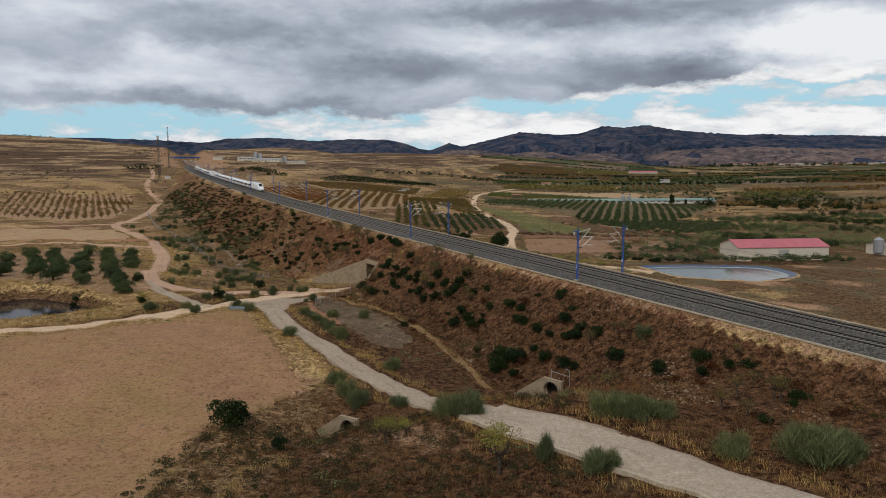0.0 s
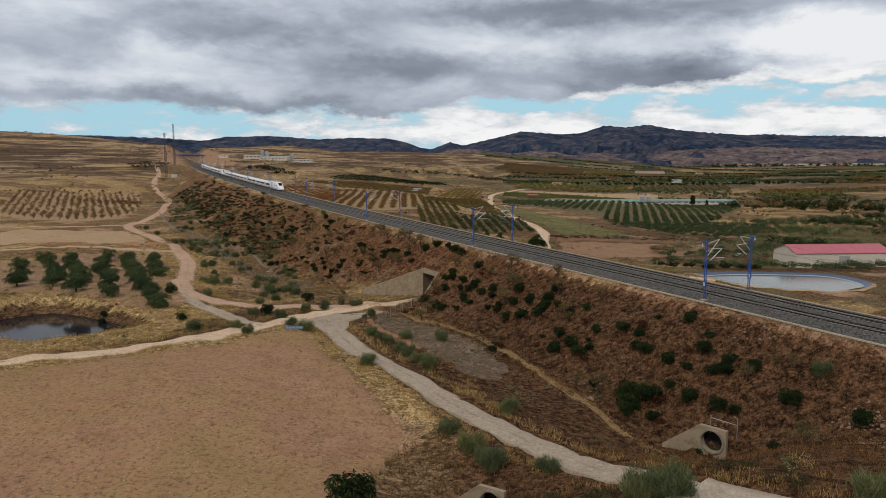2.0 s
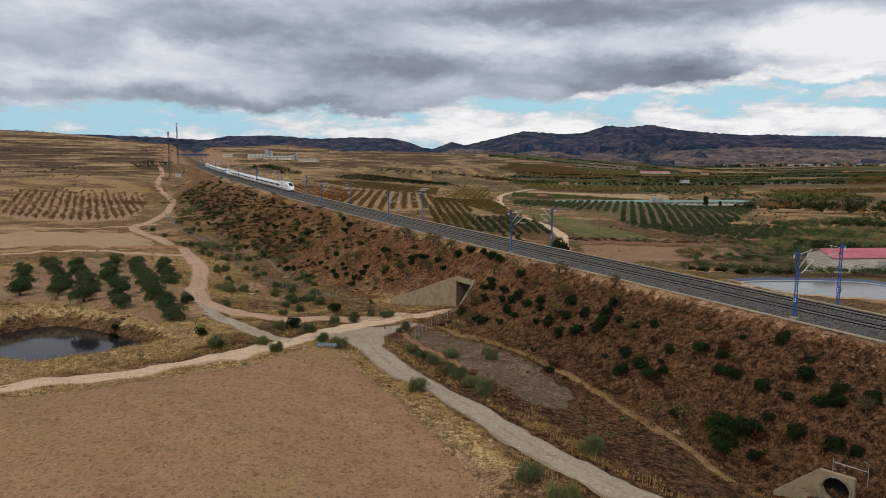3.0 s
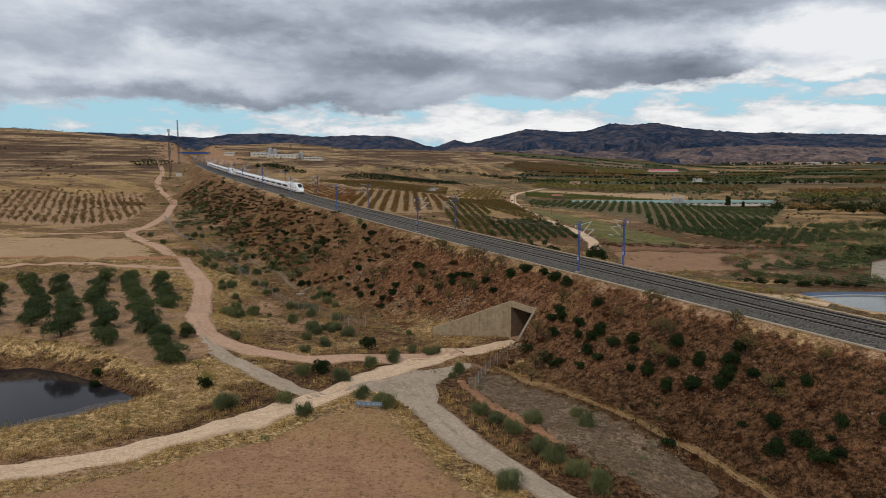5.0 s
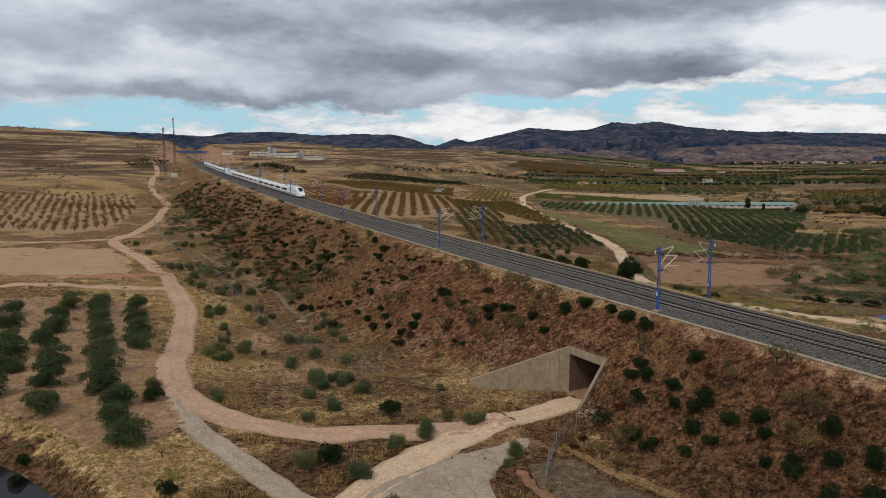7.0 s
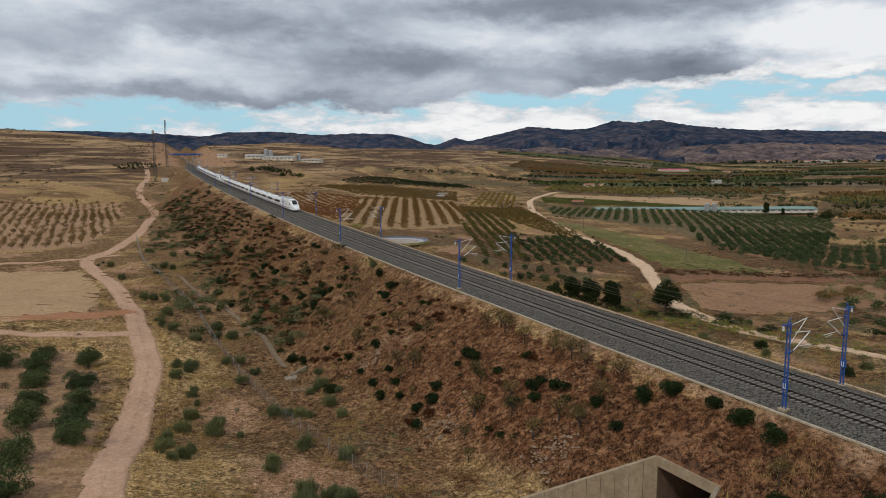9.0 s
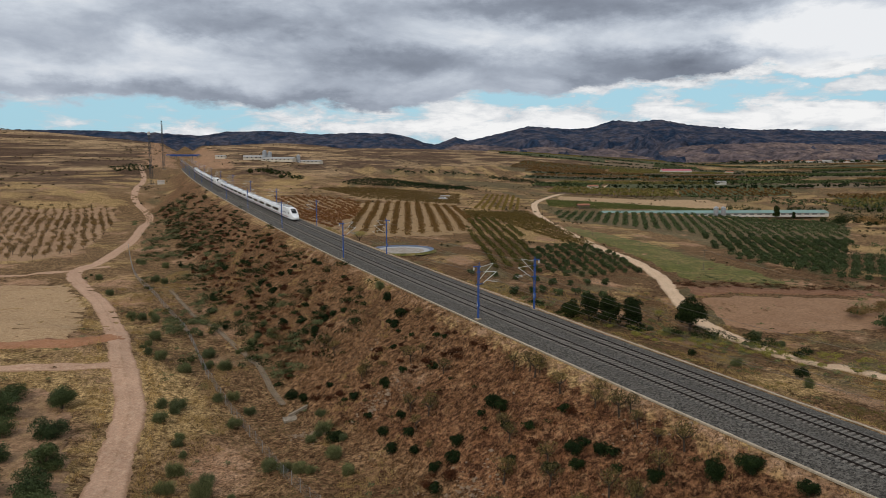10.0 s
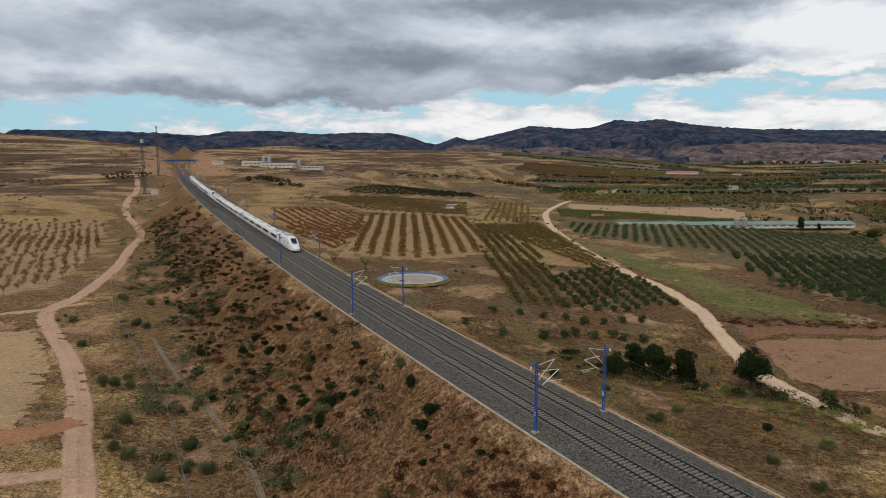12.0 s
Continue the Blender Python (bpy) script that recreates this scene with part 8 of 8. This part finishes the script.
crown_stuff("bank_scrub", bank_low[0::2][:700], 0.55, 0.6, RUSSET, "low russet scrub on the bank", "scrub", 90, 0.06, 143, vary=0.5)
crown_stuff("bank_scrub", bank_low[1::2][:500], 0.6, 0.65, DARKGREEN, "low dark scrub on the bank", "scrub", 90, 0.06, 144, vary=0.5)
verge_low = low[clear & ((lo < -28) | (lo > 9)) & (ld > 0.3)]
crown_stuff("verge_scrub", verge_low[0::3][:420], 0.7, 0.7, BROOM, "low grey-green scrub beside the tracks", "scrub", 75, 0.075, 145, vary=0.5)
crown_stuff("verge_scrub", verge_low[1::3][:420], 0.6, 0.55, leafy("brown_scrub", (0.07, 0.045, 0.022), (0.15, 0.10, 0.05)), "low brown scrub beside the tracks", "scrub", 70, 0.07, 146, vary=0.5)
south_low = np.stack([rng_b.uniform(-24, 12, 1500), rng_b.uniform(38, 70, 1500)], 1)
south_low = south_low[(line_distance(south_low[:, 0], south_low[:, 1], ROAD_CONCRETE) > 4) & (line_distance(south_low[:, 0], south_low[:, 1], ROAD_SOUTH) > 3.4)]
crown_stuff("south_scrub", south_low[:520], 0.6, 0.5, leafy("dark_heath", (0.030, 0.030, 0.014), (0.085, 0.070, 0.034)), "low dark heath on rough ground", "scrub", 90, 0.065, 147, vary=0.5)
# gully thicket up the valley
cand = np.stack([rng_b.uniform(-230, -60, 9000), rng_b.uniform(225, 520, 9000)], 1)
off = track_offset(cand[:, 0], cand[:, 1])
thick = cand[(off < -19) & (off > -44) & (wave_noise(cand[:, 0], cand[:, 1], 13, 46) + 0.5 * wave_noise(cand[:, 0], cand[:, 1], 30, 50) > 0.35) & (line_distance(cand[:, 0], cand[:, 1], ROAD_LOOP) > 3.4)]
crown_stuff("gully_thicket", thick[0::2][:260], 1.25, 1.6, BROOM, "grey-green thicket in the gully", "thicket", 210, 0.11, 47, vary=0.5)
crown_stuff("gully_thicket", thick[1::2][:260], 1.25, 1.5, leafy("gully_leaves", (0.018, 0.024, 0.009), (0.090, 0.095, 0.038)), "dark green thicket in the gully", "thicket", 210, 0.11, 49, vary=0.5)
far_bank = np.stack([rng_b.uniform(-260, -60, 9000), rng_b.uniform(225, 520, 9000)], 1)
fo = track_offset(far_bank[:, 0], far_bank[:, 1])
fw = wave_noise(far_bank[:, 0], far_bank[:, 1], 28, 153) + 0.5 * wave_noise(far_bank[:, 0], far_bank[:, 1], 8, 154)
lower_bank = far_bank[(fo < -10) & (fo > -30) & (fw + 0.06 * (-fo - 16) > 0.1)]
crown_stuff("bank_bushes", lower_bank[0::2][:420], 1.25, 1.6, DARKGREEN, "dense dark bushes low on the far bank", "bushes", 90, 0.15, 155, vary=0.5)
crown_stuff("bank_bushes", lower_bank[1::2][:420], 1.0, 1.0, RUSSET, "dark russet bushes on the far bank", "bushes", 90, 0.14, 156, vary=0.5)
crown_stuff("bank_thicket", thick[260:420] + np.array([11, 4]), 1.2, 1.5, DARKGREEN, "dark thicket on the far bank", "thicket", 140, 0.115, 48, vary=0.45)


# ---- grass and stones ----
def tufts(name, places, tall, spread, width, blades, mat, label, seed, lean=0.5):
    rng = np.random.RandomState(seed)
    n = len(places)
    base = np.stack([places[:, 0], places[:, 1], ground_level(places[:, 0], places[:, 1]) - 0.03], 1)
    s = rng.uniform(0.55, 1.4, n)
    ang = rng.uniform(0, 6.283, (n, blades))
    r = spread * rng.uniform(0, 0.6, (n, blades)) * s[:, None]
    root = base[:, None, :] + np.stack([r * np.cos(ang), r * np.sin(ang), 0 * r], 2)
    h = tall * rng.uniform(0.5, 1.1, (n, blades)) * s[:, None]
    out = lean * rng.uniform(0.1, 1.2, (n, blades)) * h
    tip = root + np.stack([out * np.cos(ang), out * np.sin(ang), h], 2)
    t = rng.uniform(0, 6.283, (n, blades))
    sv = np.stack([np.cos(t), np.sin(t), 0 * t], 2) * width
    v = np.stack([root - sv, root + sv, tip], 2).reshape(-1, 3)
    ob = mesh_object(name, v, np.arange(len(v)).reshape(-1, 3), mat)
    return tagged(ob, label, "grass", kind="stuff")


def off_roads(p, gap=0.0):
    ok = np.ones(len(p), bool)
    for line, w in ((ROAD_WEST, 2.5), (ROAD_SOUTH, 2.3), (ROAD_CONCRETE, 3.2), (ROAD_LOOP, 2.6), (ROAD_FIELD, 2.0), (ROAD_TRI, 1.4), (ROAD_EAST, 2.5)):
        ok &= line_distance(p[:, 0], p[:, 1], line) > w + gap
    ok &= ~inside(p[:, 0], p[:, 1], FAN)
    ok &= ~inside(p[:, 0], p[:, 1], POND) & (np.abs(track_offset(p[:, 0], p[:, 1])) > 6.9)
    a, q = under_coords(p[:, 0], p[:, 1])
    return ok & ~((np.abs(a) < 4) & (q < 9) & (q > -2))


rg = np.random.RandomState(61)
allp = np.stack([rg.uniform(-135, 60, 170000), rg.uniform(38, 330, 170000)], 1)
allp = allp[off_roads(allp)]
off = track_offset(allp[:, 0], allp[:, 1])
in_field = inside(allp[:, 0], allp[:, 1], FIELD_SOUTH) | inside(allp[:, 0], allp[:, 1], FIELDL) | inside(allp[:, 0], allp[:, 1], PINKFIELD)
w1 = wave_noise(allp[:, 0], allp[:, 1], 17, 62) + 0.6 * wave_noise(allp[:, 0], allp[:, 1], 6, 63)
onbank = (off < -7) & (off > -28)
pondy = line_distance(allp[:, 0], allp[:, 1], POND + POND[:1])
south = (allp[:, 1] < 82) & (allp[:, 0] > -32) & (off < -28)
hollow = (off < -27) & (off > -47) & (allp[:, 1] > 150) & (allp[:, 1] < 260)
straw_p = allp[~(south & (w1 < 1.25)) & ~(hollow & (w1 < 0.8)) & ~in_field & ((~onbank & (w1 > 0.25)) | (onbank & (w1 > 0.95) & (allp[:, 1] > 150)) | (pondy < 13)) & ~((allp[:, 1] < 150) & (off < -7) & (off > -40) & (w1 < 1.0))]
rust_p = allp[~in_field & (onbank & (w1 < 0.9) | south & (w1 < 1.0))]
drab_p = allp[~in_field & ~onbank & ((w1 < -0.35) | hollow & (w1 < 0.5))]
tufts("straw_tufts", straw_p[:42000], 0.46, 0.70, 0.016, 12, STRAW, "tufts of pale dry grass", 64)
tufts("rusty_tufts", rust_p[:28000], 0.42, 0.65, 0.018, 11, RUST_GRASS, "rust-brown dry weeds on the bank", 65)
tufts("drab_tufts", drab_p[:14000], 0.36, 0.55, 0.022, 10, leafy("drab_weeds", (0.095, 0.085, 0.042), (0.17, 0.135, 0.065)), "low drab green weeds", 66)
sc = np.stack([rg.uniform(-28, -4, 9000), rg.uniform(103, 144, 9000)], 1)
sc = sc[inside(sc[:, 0], sc[:, 1], SCREE)]
pl = curve_points([(-22, 146), (-16.3, 137), (-11.2, 128.4), (-7.4, 121.5), (-2.6, 113.8), (0.4, 105.5), (6.0, 89)], 0.06)
tufts("path_grass", pl + rg.normal(0, 0.45, pl.shape), 0.26, 0.5, 0.016, 10, STRAW, "pale dry grass along the trodden path", 82)
tufts("scree_tufts", sc[:2600], 0.26, 0.55, 0.02, 10, leafy("withered_tufts", (0.075, 0.055, 0.034), (0.24, 0.175, 0.105)), "withered grey-brown tufts on a stony slope", 77)
ey = np.stack([rg.uniform(-40, 60, 14000), rg.uniform(185, 330, 14000)], 1)
eo = track_offset(ey[:, 0], ey[:, 1])
ey = ey[off_roads(ey) & (eo > 9) & (eo < 60)]
ew = wave_noise(ey[:, 0], ey[:, 1], 19, 78) + 0.5 * wave_noise(ey[:, 0], ey[:, 1], 6, 79)
tufts("yellow_weeds", ey[ew > 0.2][:3500], 0.55, 0.9, 0.03, 12, leafy("yellow_weed", (0.085, 0.075, 0.020), (0.270, 0.205, 0.060)), "yellowing weeds between track and road", 80)
tufts("dark_weeds", ey[ew < -0.3][:3000], 0.45, 0.9, 0.03, 12, leafy("dark_weed", (0.035, 0.033, 0.014), (0.120, 0.092, 0.040)), "dark dry weeds between track and road", 81)
# verge grass along the kerb of the line and the tracks
vp = []
for line, w in ((ROAD_WEST, 2.6), (ROAD_SOUTH, 2.4), (ROAD_LOOP[:16], 2.7), (ROAD_CONCRETE, 3.4)):
    l = curve_points(line, 0.25)
    t = np.gradient(l, axis=0)
    t /= np.linalg.norm(t, axis=1)[:, None]
    for s in (-1, 1):
        o = w + rg.exponential(0.9, len(l))
        vp.append(np.stack([l[:, 0] + s * t[:, 1] * o, l[:, 1] - s * t[:, 0] * o], 1))
vp = np.concatenate(vp)
vp = vp[rg.permutation(len(vp))]
vp = vp[off_roads(vp, 0.35) & (vp[:, 1] > 40) & (wave_noise(vp[:, 0], vp[:, 1], 11, 67) > -0.7)]
tufts("verge_grass", vp[:13000], 0.66, 0.75, 0.016, 13, STRAW, "tall dry grass along the track verges", 68)
fp = np.stack([rg.uniform(-110, -15, 16000), rg.uniform(20, 126, 16000)], 1)
fp = fp[inside(fp[:, 0], fp[:, 1], FIELD_SOUTH)]
edge_d = line_distance(fp[:, 0], fp[:, 1], FIELD_SOUTH + FIELD_SOUTH[:1])
tufts("field_edge_grass", fp[(rg.exponential(5.0, len(fp)) > edge_d)][:3600], 0.4, 0.5, 0.02, 10, STRAW, "dry grass along the edge of a fallow field", 75)
tufts("field_weeds", fp[wave_noise(fp[:, 0], fp[:, 1], 14, 69) > 0.0][:3000], 0.28, 0.35, 0.03, 7, leafy("field_weed", (0.17, 0.13, 0.05), (0.28, 0.20, 0.09)), "sparse dry weeds in a fallow field", 70)


def stones(name, places, size, mat, label, seed, lift=0.05):
    rng = np.random.RandomState(seed)
    n = len(places)
    oct_v = np.array([(1, 0, 0), (0, 1, 0), (-1, 0, 0), (0, -1, 0), (0, 0, 0.8), (0, 0, -0.5)], float)
    oct_f = np.array([(0, 1, 4), (1, 2, 4), (2, 3, 4), (3, 0, 4), (1, 0, 5), (2, 1, 5), (3, 2, 5), (0, 3, 5)])
    s = size * np.exp(rng.normal(0, 0.45, n))
    v = oct_v[None] * rng.uniform(0.6, 1.3, (n, 6, 3)) * s[:, None, None]
    v += np.stack([places[:, 0], places[:, 1], ground_level(places[:, 0], places[:, 1]) + lift], 1)[:, None, :]
    f = oct_f[None] + (np.arange(n) * 6)[:, None, None]
    ob = mesh_object(name, v.reshape(-1, 3), f.reshape(-1, 3), mat)
    return tagged(ob, label, "stones", kind="stuff")


PALE_STONE = mottled("pale_stone", (0.25, 0.175, 0.115), (0.19, 0.130, 0.085), (0.31, 0.225, 0.155), 1.0, 6.0)
stones("field_stones", fp[:8000], 0.07, PALE_STONE, "small pale stones on a fallow field", 71, 0.08)
sp_ = allp[onbank & (wave_noise(allp[:, 0], allp[:, 1], 15, 72) > 0.7)][:4200]
stones("bank_stones", sp_[:2600], 0.10, PALE_STONE, "pale loose stones on the bank", 73)
heap = np.concatenate([np.array(c) + rg.normal(0, s, (m, 2)) for c, s, m in (((26.5, 80.5), 1.1, 90), ((-27, 170.5), 1.6, 140), ((-50, 207), 1.4, 110), ((-38, 183), 1.5, 90), ((-60, 205), 1.3, 80), ((-18.5, 150), 1.0, 60), ((-10, 118), 1.2, 80))])
stones("stone_heaps", heap, 0.14, PALE_STONE, "heaps of pale broken stones on the bank", 74, 0.1)
